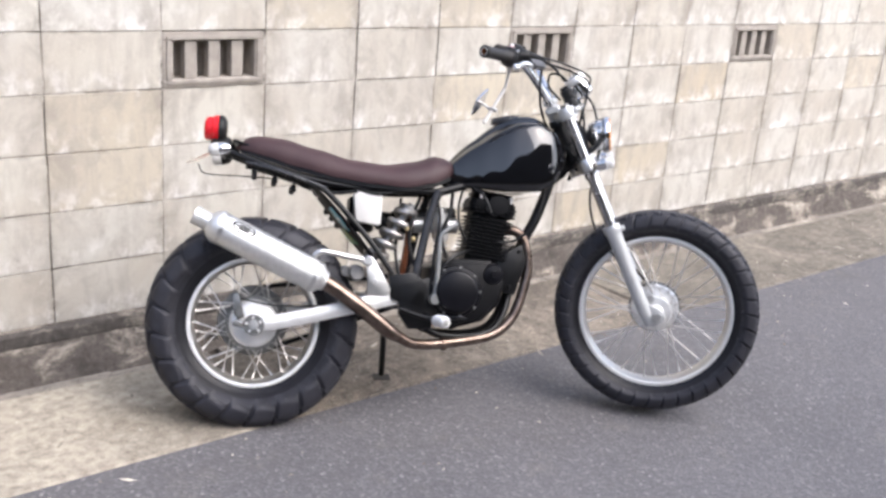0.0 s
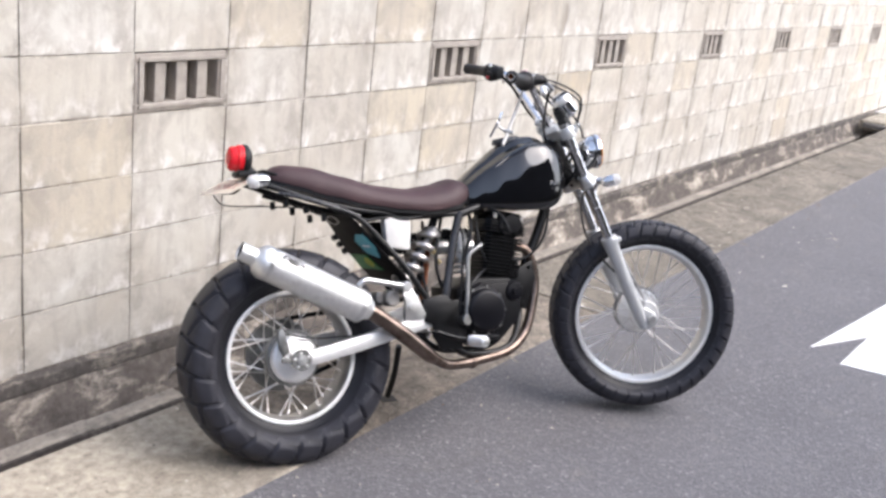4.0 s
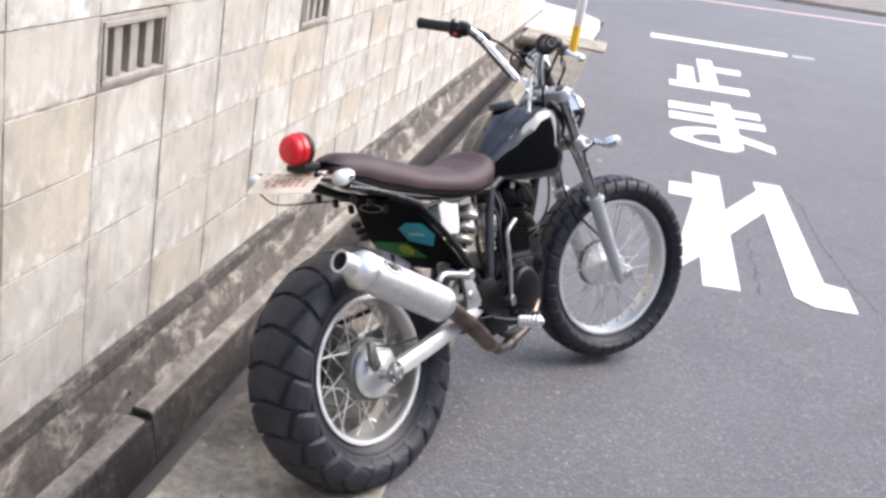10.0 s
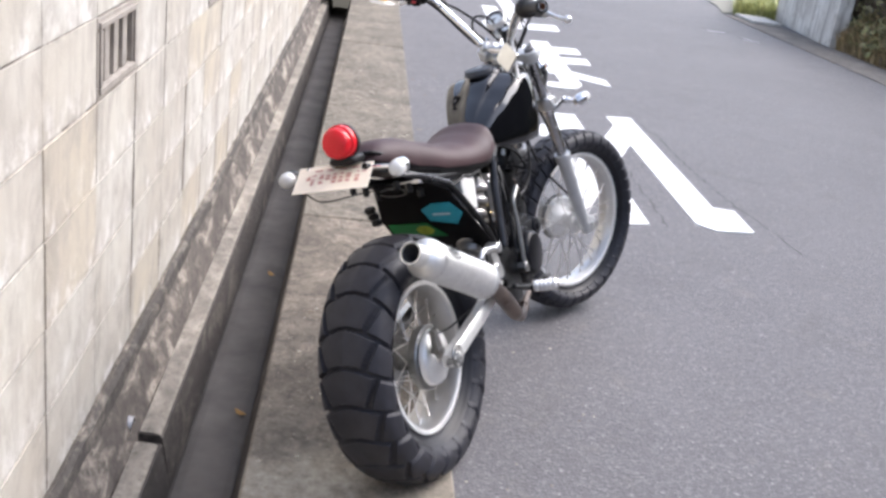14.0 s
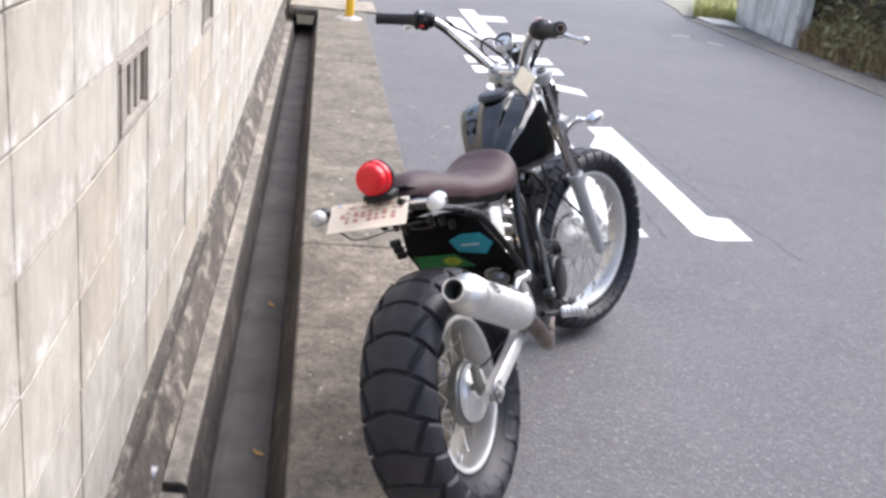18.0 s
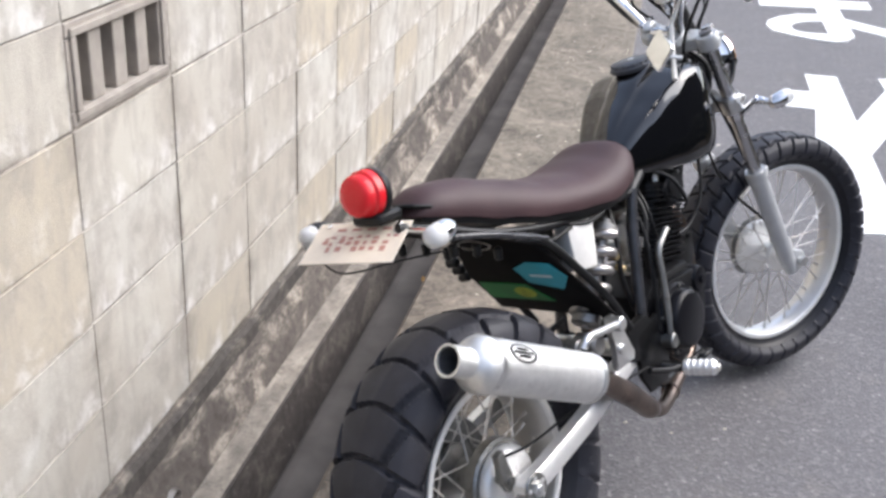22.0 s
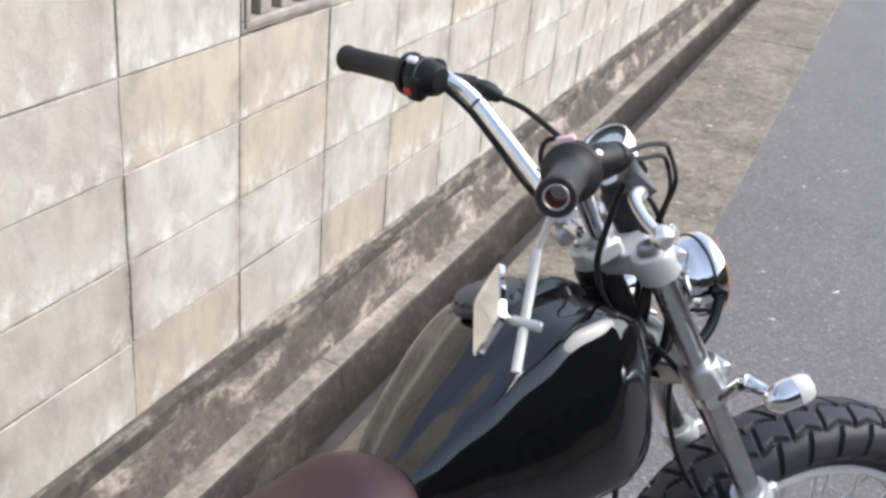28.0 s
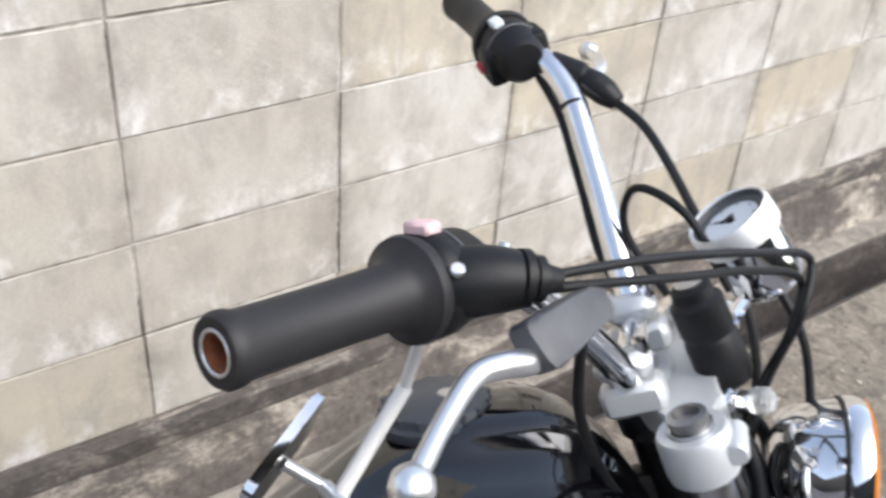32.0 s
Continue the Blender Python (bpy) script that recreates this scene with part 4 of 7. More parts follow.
prism(bm, [(0.955, 0.89), (0.86, 0.875), (0.80, 0.83), (0.90, 0.80), (0.93, 0.735), (0.965, 0.76), (0.985, 0.80)], -0.012, 0.012, 'y', 0.003)
bp("frame_gusset", bm, M_FRAME)
bm = bmesh.new()
for x, z in ((-0.005, 0.742), (0.055, 0.724), (0.11, 0.700)):
    rod(bm, (x, -0.062, z - 0.012), (x, -0.062, z + 0.012), 0.0085, segs=10, bevel=0.003)
    rod(bm, (x, 0.062, z - 0.012), (x, 0.062, z + 0.012), 0.0085, segs=10, bevel=0.003)
box(bm, (-0.09, -0.052, 0.768), (0.15, 0.052, 0.776), 0.003, pose(0, 0, 0) @ Matrix.Translation((0, 0, -0.01)) @ pose(0, 0, 0, 0, 16, 0) @ Matrix.Translation((-0.21, 0, 0.025)))
bp("tail_bracket", bm, M_FRAME, "black tail mounting bracket")

# plate behind the shock, with stickers
PANEL = Matrix.Translation((0.176, 0, 0.711)) @ Matrix(((0, 0.6420, 0.7667, 0), (-1, 0, 0, 0), (0, -0.7667, 0.6420, 0), (0, 0, 0, 1)))
bm = bmesh.new()
prism(bm, [(-0.105, -0.015), (0.070, 0.0), (0.100, 0.035), (0.134, 0.285), (-0.150, 0.262), (-0.155, 0.140)], -0.006, 0.0, bevel=0.003, m=PANEL)
panel = bp("tail_panel", bm, M_PANEL, "gloss black plate with stickers")
bm = bmesh.new()
prism(bm, [(-0.012, 0.100), (0.030, 0.077), (0.083, 0.080), (0.102, 0.126), (0.068, 0.172), (-0.004, 0.150)], -0.0085, -0.0065, m=PANEL)
bp("sticker", bm, M_BLUE, "turquoise six-sided sticker", panel, False)
bm = bmesh.new()
prism(bm, [(0.015, 0.118), (0.066, 0.120), (0.066, 0.128), (0.015, 0.125)], -0.0095, -0.009, m=PANEL)
bp("sticker_print", bm, M_DIAL, "", panel, False)
bm = bmesh.new()
prism(bm, [(-0.140, 0.155), (-0.021, 0.160), (0.016, 0.222), (-0.142, 0.214)], -0.0085, -0.0065, m=PANEL)
bp("sticker", bm, M_GREEN, "green sticker with yellow print", panel, False)
bm = bmesh.new()
prism(bm, [(-0.038 + 0.026 * math.cos(k * math.pi / 8), 0.188 + 0.02 * math.sin(k * math.pi / 8)) for k in range(16)], -0.0095, -0.009, m=PANEL)
bp("sticker_print", bm, M_LIME, "", panel, False)
bm = bmesh.new()
lathe(bm, [(0.037, -0.0085), (0.042, -0.0085), (0.042, -0.0065), (0.037, -0.0065)], PANEL @ Matrix.Translation((-0.056, 0.017, 0)) @ Matrix.Diagonal((1, 0.40, 1, 1)), 28, True)
bp("sticker", bm, M_ALLOY, "oval outline badge", panel, False)

for k in range(3):
    bm = bmesh.new()
    rod(bm, (-0.150 - 0.004 * k, 0.085 + 0.028 * k, -0.002), (-0.178 - 0.003 * k, 0.088 + 0.028 * k, -0.004), 0.011, PANEL, 10, 0.003)
    bp("panel_grommet", bm, M_PLASTIC, "black rubber grommet", panel)
# shock absorber
bm = bmesh.new()
S0, S1 = Vector((0.338, -0.058, 0.470)), Vector((0.474, -0.058, 0.660))
rod(bm, S0, S1, 0.014, segs=16)
rod(bm, S0 + (S1 - S0) * 0.02, S0 + (S1 - S0) * 0.12, 0.031, segs=20, bevel=0.004)
rod(bm, S0 + (S1 - S0) * 0.86, S0 + (S1 - S0) * 0.95, 0.031, segs=20, bevel=0.004)
shock = bp("shock_absorber", bm, M_DULL, "rear shock absorber")
bm = bmesh.new()
fr = along(S0, S1)
L = (S1 - S0).length
tube(bm, [fr @ Vector((0.0290 * math.cos(2 * math.pi * 4.5 * k / 88), 0.0290 * math.sin(2 * math.pi * 4.5 * k / 88), L * (0.12 + 0.74 * k / 88))) for k in range(89)], 0.0105, 12, curve=False)
bp("shock_spring", bm, M_SPRING, "dull bronze-grey coil spring", shock)

# white resin box, battery box, carburettor
bm = bmesh.new()
prism(bm, [(0.294, 0.610), (0.287, 0.690), (0.293, 0.697), (0.371, 0.692), (0.376, 0.685), (0.371, 0.600), (0.365, 0.594), (0.302, 0.603)], -0.096, -0.060, 'y', 0.006)
bp("reservoir", bm, M_CREAM, "milky white resin reservoir")
bm = bmesh.new()
box(bm, (0.285, -0.012, 0.575), (0.36, 0.085, 0.685), 0.008)
bp("battery_box", bm, M_FRAME)
bm = bmesh.new()
rod(bm, (0.475, -0.028, 0.60), (0.62, -0.02, 0.60), 0.024, segs=18, bevel=0.004)
rod(bm, (0.562, -0.045, 0.555), (0.560, -0.045, 0.640), 0.027, segs=18, bevel=0.006)
rod(bm, (0.560, -0.045, 0.636), (0.559, -0.045, 0.655), 0.021, segs=18, bevel=0.004)
for z in (0.515, 0.532, 0.549):
    rod(bm, (0.564, -0.045, z), (0.563, -0.045, z + 0.011), 0.023, segs=18, bevel=0.003)
rod(bm, (0.56, -0.082, 0.585), (0.56, -0.045, 0.585), 0.012, segs=10)
bp("carburettor", bm, M_ALLOY, "dull cast alloy carburettor")
bm = bmesh.new()
rod(bm, (0.37, 0.035, 0.615), (0.48, 0.030, 0.60), 0.030, segs=18, bevel=0.008)
bp("air_filter", bm, M_PLASTIC, "black air filter")

# engine
bm = bmesh.new()
prism(bm, [(0.522, 0.470), (0.590, 0.500), (0.716, 0.496), (0.758, 0.432), (0.744, 0.360), (0.690, 0.308), (0.593, 0.282), (0.525, 0.318)], -0.095, 0.095, 'y', 0.012)
prism(bm, [(0.555, 0.462), (0.600, 0.486), (0.700, 0.482), (0.742, 0.428), (0.730, 0.368), (0.682, 0.320), (0.596, 0.296), (0.548, 0.330)], -0.116, -0.094, 'y', 0.006)
case = bp("crankcase", bm, M_ENGINE, "black engine crankcase")
bm = bmesh.new()
cm = along((0.600, -0.09, 0.399), (0.600, -0.2, 0.399))
lathe(bm, [(0, 0), (0.080, 0), (0.080, 0.028), (0.076, 0.034), (0.067, 0.036), (0.066, 0.052), (0.062, 0.059), (0.054, 0.062), (0, 0.062)], cm, 40)
bp("clutch_cover", bm, M_COVER, "round satin black clutch cover", case)
bm = bmesh.new()
lathe(bm, [(0, 0), (0.032, 0), (0.032, 0.024), (0.027, 0.032), (0.011, 0.034), (0.010, 0.040), (0, 0.040)], along((0.716, -0.09, 0.452), (0.716, -0.2, 0.452)), 28)
bp("filter_cover", bm, M_COVER, "", case)
for k in range(9):
    a = 2 * math.pi * k / 9
    bm = bmesh.new()
    rod(bm, (0.600 + 0.0745 * math.cos(a), -0.118, 0.399 + 0.0745 * math.sin(a)), (0.600 + 0.0745 * math.cos(a), -0.1275, 0.399 + 0.0745 * math.sin(a)), 0.0045, segs=6)
    bp("cover_bolt", bm, M_DARKALLOY, "", case)
bm = bmesh.new()
cyl = pose(0.698, 0, 0.495, 0, 10, 0) @ Matrix.Diagonal((1.10, 1.0, 1.0, 1))
box(bm, (-0.052, -0.052, -0.02), (0.052, 0.052, 0.18), 0.014, cyl)
barrel = bp("cylinder", bm, M_ENGINE, "finned black cylinder", smooth=False)
for k in range(11):
    z = 0.012 + k * 0.0115
    bm = bmesh.new()
    prism(bm, [(-0.052, -0.070), (0.052, -0.070), (0.068, -0.054), (0.068, 0.054), (0.052, 0.070), (-0.052, 0.070), (-0.066, 0.054), (-0.066, -0.054)], z, z + 0.0035, m=cyl)
    bp("fin", bm, M_ENGINE, "", barrel, False)
bm = bmesh.new()
box(bm, (-0.066, -0.066, 0.14), (0.066, 0.066, 0.196), 0.014, cyl)
rod(bm, (0.0, -0.078, 0.165), (0.0, 0.078, 0.165), 0.030, cyl, 20, 0.004)
topend = bp("cylinder_head", bm, M_ENGINE, "finned black cylinder head", smooth=False)
for k in range(3):
    bm = bmesh.new()
    prism(bm, [(-0.056, -0.074), (0.056, -0.074), (0.070, -0.058), (0.070, 0.058), (0.056, 0.074), (-0.056, 0.074), (-0.070, 0.058), (-0.070, -0.058)], 0.144 + k * 0.011, 0.148 + k * 0.011, m=cyl)
    bp("fin", bm, M_ENGINE, "", topend, False)
bm = bmesh.new()
tube(bm, [(0.71, -0.075, 0.65), (0.705, -0.12, 0.64), (0.68, -0.10, 0.70), (0.62, -0.04, 0.74)], 0.0045, 8)
bp("plug_lead", bm, M_PLASTIC)
bm = bmesh.new()
lathe(bm, [(0, 0), (0.034, 0), (0.034, 0.010), (0.029, 0.016), (0.010, 0.018), (0, 0.018)], cyl @ along((0.012, -0.066, 0.176), (0.012, -0.2, 0.176)), 24)
bp("rocker_cap", bm, M_ENGINE, "round black rocker cap", topend)
for fx in (-0.040, 0.046):
    bm = bmesh.new()
    rod(bm, (fx, -0.062, 0.188), (fx, -0.062, 0.206), 0.007, cyl, 6, 0.001)
    bp("head_nut", bm, M_SPOKE, "", topend)
bm = bmesh.new()
box(bm, (-0.058, -0.060, 0.192), (0.058, 0.060, 0.214), 0.010, cyl)
bp("head_cover", bm, M_ENGINE, "", topend)
bm = bmesh.new()
for y0, y1 in ((-0.048, -0.040), (0.040, 0.048)):
    prism(bm, [(0.741, 0.504), (0.826, 0.546), (0.840, 0.490), (0.803, 0.388), (0.768, 0.393)], y0, y1, 'y', 0.002)
for x, z in ((0.818, 0.525), (0.785, 0.412), (0.765, 0.498)):
    rod(bm, (x, -0.056, z), (x, 0.056, z), 0.007, segs=8, bevel=0.001)
bp("engine_mount", bm, M_FRAME, "black engine mounting plates")
bm = bmesh.new()
prism(bm, [(0.395, 0.445), (0.400, 0.375), (0.500, 0.345), (0.515, 0.420), (0.470, 0.455)], -0.118, -0.100, 'y', 0.003)
bp("pivot_plate", bm, M_FRAME, "black swingarm pivot plate")
for pts, r in (([(0.545, -0.06, 0.70), (0.552, -0.095, 0.62), (0.535, -0.112, 0.52), (0.520, -0.118, 0.40)], 0.0045),
               ([(0.60, -0.05, 0.70), (0.585, -0.085, 0.64), (0.560, -0.09, 0.57), (0.575, -0.08, 0.50)], 0.0055),
               ([(0.64, -0.02, 0.72), (0.615, -0.07, 0.66), (0.615, -0.085, 0.60), (0.640, -0.075, 0.55)], 0.0040),
               ([(0.50, -0.05, 0.69), (0.47, -0.08, 0.62), (0.46, -0.085, 0.54), (0.48, -0.09, 0.46)], 0.0060),
               ([(0.44, -0.04, 0.68), (0.43, -0.06, 0.60), (0.42, -0.07, 0.52), (0.43, -0.09, 0.44)], 0.0050),
               ([(0.30, -0.09, 0.70), (0.36, -0.10, 0.69), (0.44, -0.095, 0.70), (0.52, -0.08, 0.715)], 0.0045),
               ([(0.12, -0.07, 0.728), (0.22, -0.09, 0.690), (0.30, -0.095, 0.695)], 0.0050)):
    bm = bmesh.new()
    tube(bm, pts, r, 8)
    bp("hose", bm, M_PLASTIC)
bm = bmesh.new()
rod(bm, (0.42, 0.030, 0.618), (0.62, 0.0, 0.630), 0.028, None, 24, 0.006)
rod(bm, (0.535, 0.012, 0.625), (0.555, 0.010, 0.626), 0.032, None, 24, 0.003)
bp("intake_boot", bm, M_PLASTIC, "black rubber intake boot")
bm = bmesh.new()
tube(bm, [(0.476, -0.004, 0.650), (0.468, 0.0, 0.551), (0.455, 0.004, 0.460), (0.452, 0.006, 0.420)], 0.0095, 12)
bp("breather_pipe", bm, M_RUST, "rusty brown breather pipe")
for x, z in ((0.452, 0.585), (0.470, 0.553), (0.428, 0.600)):
    bm = bmesh.new()
    rod(bm, (x, -0.088, z), (x + 0.006, -0.066, z + 0.004), 0.0075, None, 8, 0.002)
    bp("brass_fitting", bm, M_BRASS, "dull brass hose fitting")
bm = bmesh.new()
tube(bm, [(0.66, -0.05, 0.530), (0.59, -0.10, 0.50), (0.55, -0.108, 0.46)], 0.0055, 8)
bp("oil_hose", bm, M_FRAME)

# exhaust
bm = bmesh.new()
tube(bm, [(0.770, -0.010, 0.590), (0.812, -0.012, 0.588), (0.840, -0.016, 0.556), (0.852, -0.020, 0.485), (0.840, -0.026, 0.415), (0.799, -0.038, 0.317), (0.726, -0.055, 0.262), (0.596, -0.086, 0.242), (0.475, -0.120, 0.241), (0.405, -0.135, 0.276)], 0.0160, 16, n=8)
tube(bm, [(0.425, -0.131, 0.262), (0.392, -0.139, 0.283), (0.315, -0.150, 0.345), (0.225, -0.158, 0.410), (0.190, -0.160, 0.428)], [0.0175, 0.023, 0.0235, 0.0235, 0.023], 18, n=6)
lathe(bm, [(0.0175, 0), (0.021, 0.002), (0.021, 0.014), (0.0175, 0.016)], along((0.56, -0.093, 0.2385), (0.60, -0.082, 0.238)), 18)
bp("exhaust_pipe", bm, M_PIPE, "heat-browned steel exhaust pipe")
MUF = along((0.205, -0.160, 0.424), (-0.172, -0.156, 0.612))
ML = 0.421
bm = bmesh.new()
lathe(bm, [(0.024, 0.0), (0.028, 0.002), (0.032, 0.012), (0.046, 0.026), (0.0475, 0.030), (0.0475, 0.335), (0.0470, 0.340)], MUF, 40)
muffler = bp("muffler", bm, M_BRUSHED, "brushed silver straight muffler")
bm = bmesh.new()
lathe(bm, [(0.0470, 0.338), (0.0490, 0.340), (0.0490, 0.350), (0.040, 0.366), (0.029, 0.374), (0.0265, 0.376), (0.0265, ML - 0.004), (0.0275, ML), (0.0235, ML), (0.0225, ML - 0.004), (0.0225, 0.36)], MUF, 40)
bp("end_cap", bm, M_BRUSHED, "", muffler)
bm = bmesh.new()
lathe(bm, [(0.0222, ML - 0.004), (0.0222, 0.35), (0, 0.35)], MUF, 32)
bp("tail_bore", bm, M_GREY, "sooty outlet bore", muffler)
for h in (0.030, 0.326):
    bm = bmesh.new()
    lathe(bm, [(0.0472, h), (0.0486, h + 0.001), (0.0486, h + 0.012), (0.0472, h + 0.013)], MUF, 40)
    bp("band", bm, M_ALLOY, "", muffler)


def on_muffler(a, h, lift=0.0006):
    return MUF @ Vector(((0.0475 + lift) * math.cos(a), (0.0475 + lift) * math.sin(a), h))


MUF_X = (MUF.to_3x3() @ Vector((1, 0, 0)))
MUF_Y = (MUF.to_3x3() @ Vector((0, 1, 0)))
badge_dir = Vector((0.0, -0.78, 0.62))
BADGE_A = math.atan2(badge_dir.dot(MUF_Y), badge_dir.dot(MUF_X))


def muffler_patch(da0, da1, h0, h1, lift, n=6):
    b = bmesh.new()
    g = [[b.verts.new(on_muffler(BADGE_A + da0 + (da1 - da0) * i / n, h0 + (h1 - h0) * j, lift)) for j in (0, 1)] for i in range(n + 1)]
    for p, q in zip(g, g[1:]):
        b.faces.new((p[0], q[0], q[1], p[1]))
    return b


b = bmesh.new()
rings = [[b.verts.new(on_muffler(BADGE_A + rr * 0.40 * math.sin(t * math.pi / 14), 0.278 + rr * 0.036 * math.cos(t * math.pi / 14), 0.0008)) for t in range(28)] for rr in (1.0, 0.80)]
for k in range(28):
    b.faces.new((rings[0][k], rings[0][(k + 1) % 28], rings[1][(k + 1) % 28], rings[1][k]))
bp("badge", b, M_ENGINE, "dark oval maker's badge", muffler)
for a0, a1, h0, h1 in ((-0.20, -0.10, 0.262, 0.294), (0.10, 0.20, 0.262, 0.294), (-0.055, 0.055, 0.252, 0.304)):
    bp("badge_bar", muffler_patch(a0, a1, h0, h1, 0.0011), M_ENGINE, "", muffler)
bm = bmesh.new()
tube(bm, [(0.168, -0.168, 0.498), (0.190, -0.170, 0.513), (0.25, -0.160, 0.503), (0.325, -0.146, 0.489)], 0.0085, 12)
rod(bm, (0.328, -0.158, 0.488), (0.328, -0.12, 0.488), 0.015, segs=16, bevel=0.003)
prism(bm, [(0.318, 0.501), (0.345, 0.503), (0.372, 0.455), (0.400, 0.402), (0.394, 0.386), (0.330, 0.386), (0.326, 0.392), (0.336, 0.440)], -0.128, -0.115, 'y', 0.004)
rod(bm, (0.350, -0.134, 0.425), (0.350, -0.11, 0.425), 0.011, segs=14, bevel=0.002)
bp("peg_bracket", bm, M_ALLOY, "bright alloy rear footrest bracket")
bm = bmesh.new()
rod(bm, (0.30, -0.06, 0.452), (0.30, -0.115, 0.452), 0.024, segs=18, bevel=0.005)
rod(bm, (0.27, -0.03, 0.455), (0.27, -0.09, 0.455), 0.017, segs=16, bevel=0.004)
bp("shock_linkage", bm, M_DULL, "dull alloy suspension linkage")

# kick lever, pedals, footrests, stand
bm = bmesh.new()
tube(bm, [(0.602, -0.122, 0.603), (0.575, -0.124, 0.588), (0.550, -0.126, 0.566), (0.544, -0.130, 0.50), (0.534, -0.134, 0.385)], [0.0075, 0.0075, 0.0072, 0.0075, 0.0095], 10, n=5)
rod(bm, (0.532, -0.146, 0.375), (0.532, -0.10, 0.375), 0.017, segs=14, bevel=0.003)
bp("kick_lever", bm, M_DARKALLOY, "grey steel kick-start lever")
for sgn in (-1, 1):
    bm = bmesh.new()
    rod(bm, (0.534, sgn * 0.152, 0.313), (0.550, sgn * 0.222, 0.312), 0.0165, segs=18, bevel=0.004)
    for k in range(5):
        f = 0.12 + k * 0.18
        a = Vector((0.534, sgn * 0.152, 0.313)).lerp(Vector((0.550, sgn * 0.222, 0.312)), f)
        b = Vector((0.534, sgn * 0.152, 0.313)).lerp(Vector((0.550, sgn * 0.222, 0.312)), f + 0.09)
        rod(bm, a, b, 0.0180, segs=18, bevel=0.002)
    peg = bp("footrest", bm, M_WHITEALLOY, "ribbed bright alloy footrest")
    bm = bmesh.new()
    tube(bm, [(0.50, sgn * 0.10, 0.330), (0.520, sgn * 0.13, 0.318), (0.535, sgn * 0.156, 0.313)], 0.011, 10)
    bp("footrest_stem", bm, M_FRAME, "", peg)
    bm = bmesh.new()
    rod(bm, (0.5495, sgn * 0.2215, 0.312), (0.5512, sgn * 0.2285, 0.312), 0.0085, segs=14, bevel=0.002)
    bp("end_plug", bm, M_SPOKE, "", peg)
bm = bmesh.new()
tube(bm, [(0.430, -0.135, 0.345), (0.50, -0.145, 0.322), (0.56, -0.155, 0.318), (0.600, -0.165, 0.322)], 0.007, 10)
box(bm, (0.580, -0.180, 0.316), (0.622, -0.152, 0.326), 0.003)
bp("brake_pedal", bm, M_FRAME, "black rear brake pedal")
bm = bmesh.new()
prism(bm, [(0.43, 0.42), (0.52, 0.44), (0.545, 0.34), (0.525, 0.285), (0.455, 0.285), (0.425, 0.33)], -0.118, -0.106, 'y', 0.004)
bp("footrest_plate", bm, M_FRAME)
bm = bmesh.new()
tube(bm, [(0.415, 0.115, 0.285), (0.420, 0.17, 0.19), (0.428, 0.250, 0.108)], 0.010, 12, n=5)
bp("side_stand", bm, M_FRAME, "black steel side stand")
bm = bmesh.new()
box(bm, (0.400, 0.232, 0.0895), (0.458, 0.278, 0.0955), 0.002, Matrix.Translation((0.43, 0.255, 0.0925)) @ pose(0, 0, 0, 20, 0, 0) @ Matrix.Translation((-0.43, -0.255, -0.0905)))
bp("stand_foot", bm, M_FRAME)

# seat
SEAT_TOP = [(-0.062, 0.822), (-0.03, 0.850), (0.0, 0.858), (0.078, 0.852), (0.181, 0.824), (0.286, 0.795), (0.393, 0.784), (0.482, 0.796), (0.545, 0.815), (0.588, 0.808), (0.612, 0.780)]
SEAT_BOT = [(-0.062, 0.818), (-0.03, 0.806), (0.025, 0.790), (0.125, 0.758), (0.243, 0.730), (0.346, 0.715), (0.449, 0.706), (0.536, 0.722), (0.585, 0.745), (0.612, 0.772)]
SEAT_W = [(-0.062, 0.015), (-0.045, 0.045), (0.0, 0.062), (0.08, 0.078), (0.20, 0.098), (0.35, 0.112), (0.45, 0.118), (0.53, 0.108), (0.585, 0.080), (0.612, 0.03)]
bm = bmesh.new()
secs = []
for k in range(41):
    x = -0.062 + 0.674 * k / 40
    zt, zb, w = lerp_list(SEAT_TOP, x), lerp_list(SEAT_BOT, x), lerp_list(SEAT_W, x)
    h = zt - zb
    half = [(0.0, zb + 0.0), (w * 0.72, zb), (w * 0.97, zb + 0.06 * h), (w, zb + 0.22 * h), (w * 0.975, zb + 0.42 * h), (w * 0.90, zb + 0.62 * h), (w * 0.76, zb + 0.78 * h), (w * 0.55, zb + 0.91 * h), (w * 0.28, zb + 0.98 * h), (0, zt)]
    secs.append([(x, y, z) for y, z in half] + [(x, -y, z) for y, z in half[-2:0:-1]])
loft(bm, secs)
seat = bp("seat", bm, M_LEATHER, "dark brown leather saddle")
bm = bmesh.new()
secs = []
for k in range(31):
    x = -0.045 + 0.632 * k / 30
    zb, w = lerp_list(SEAT_BOT, x) + 0.004, lerp_list(SEAT_W, x) * 0.93
    secs.append([(x, -w, zb - 0.012), (x, w, zb - 0.012), (x, w, zb), (x, -w, zb)])
loft(bm, secs)
bp("seat_base", bm, M_FRAME, "black seat pan", seat)

# fuel tank
def eased(table, x, reach=0.026):
    """A table's value, rounded over its corners but kept at its two ends."""
    reach = min(reach, x - table[0][0], table[-1][0] - x)
    return sum(lerp_list(table, x + reach * d / 4) * (5 - abs(d)) for d in range(-4, 5)) / 25


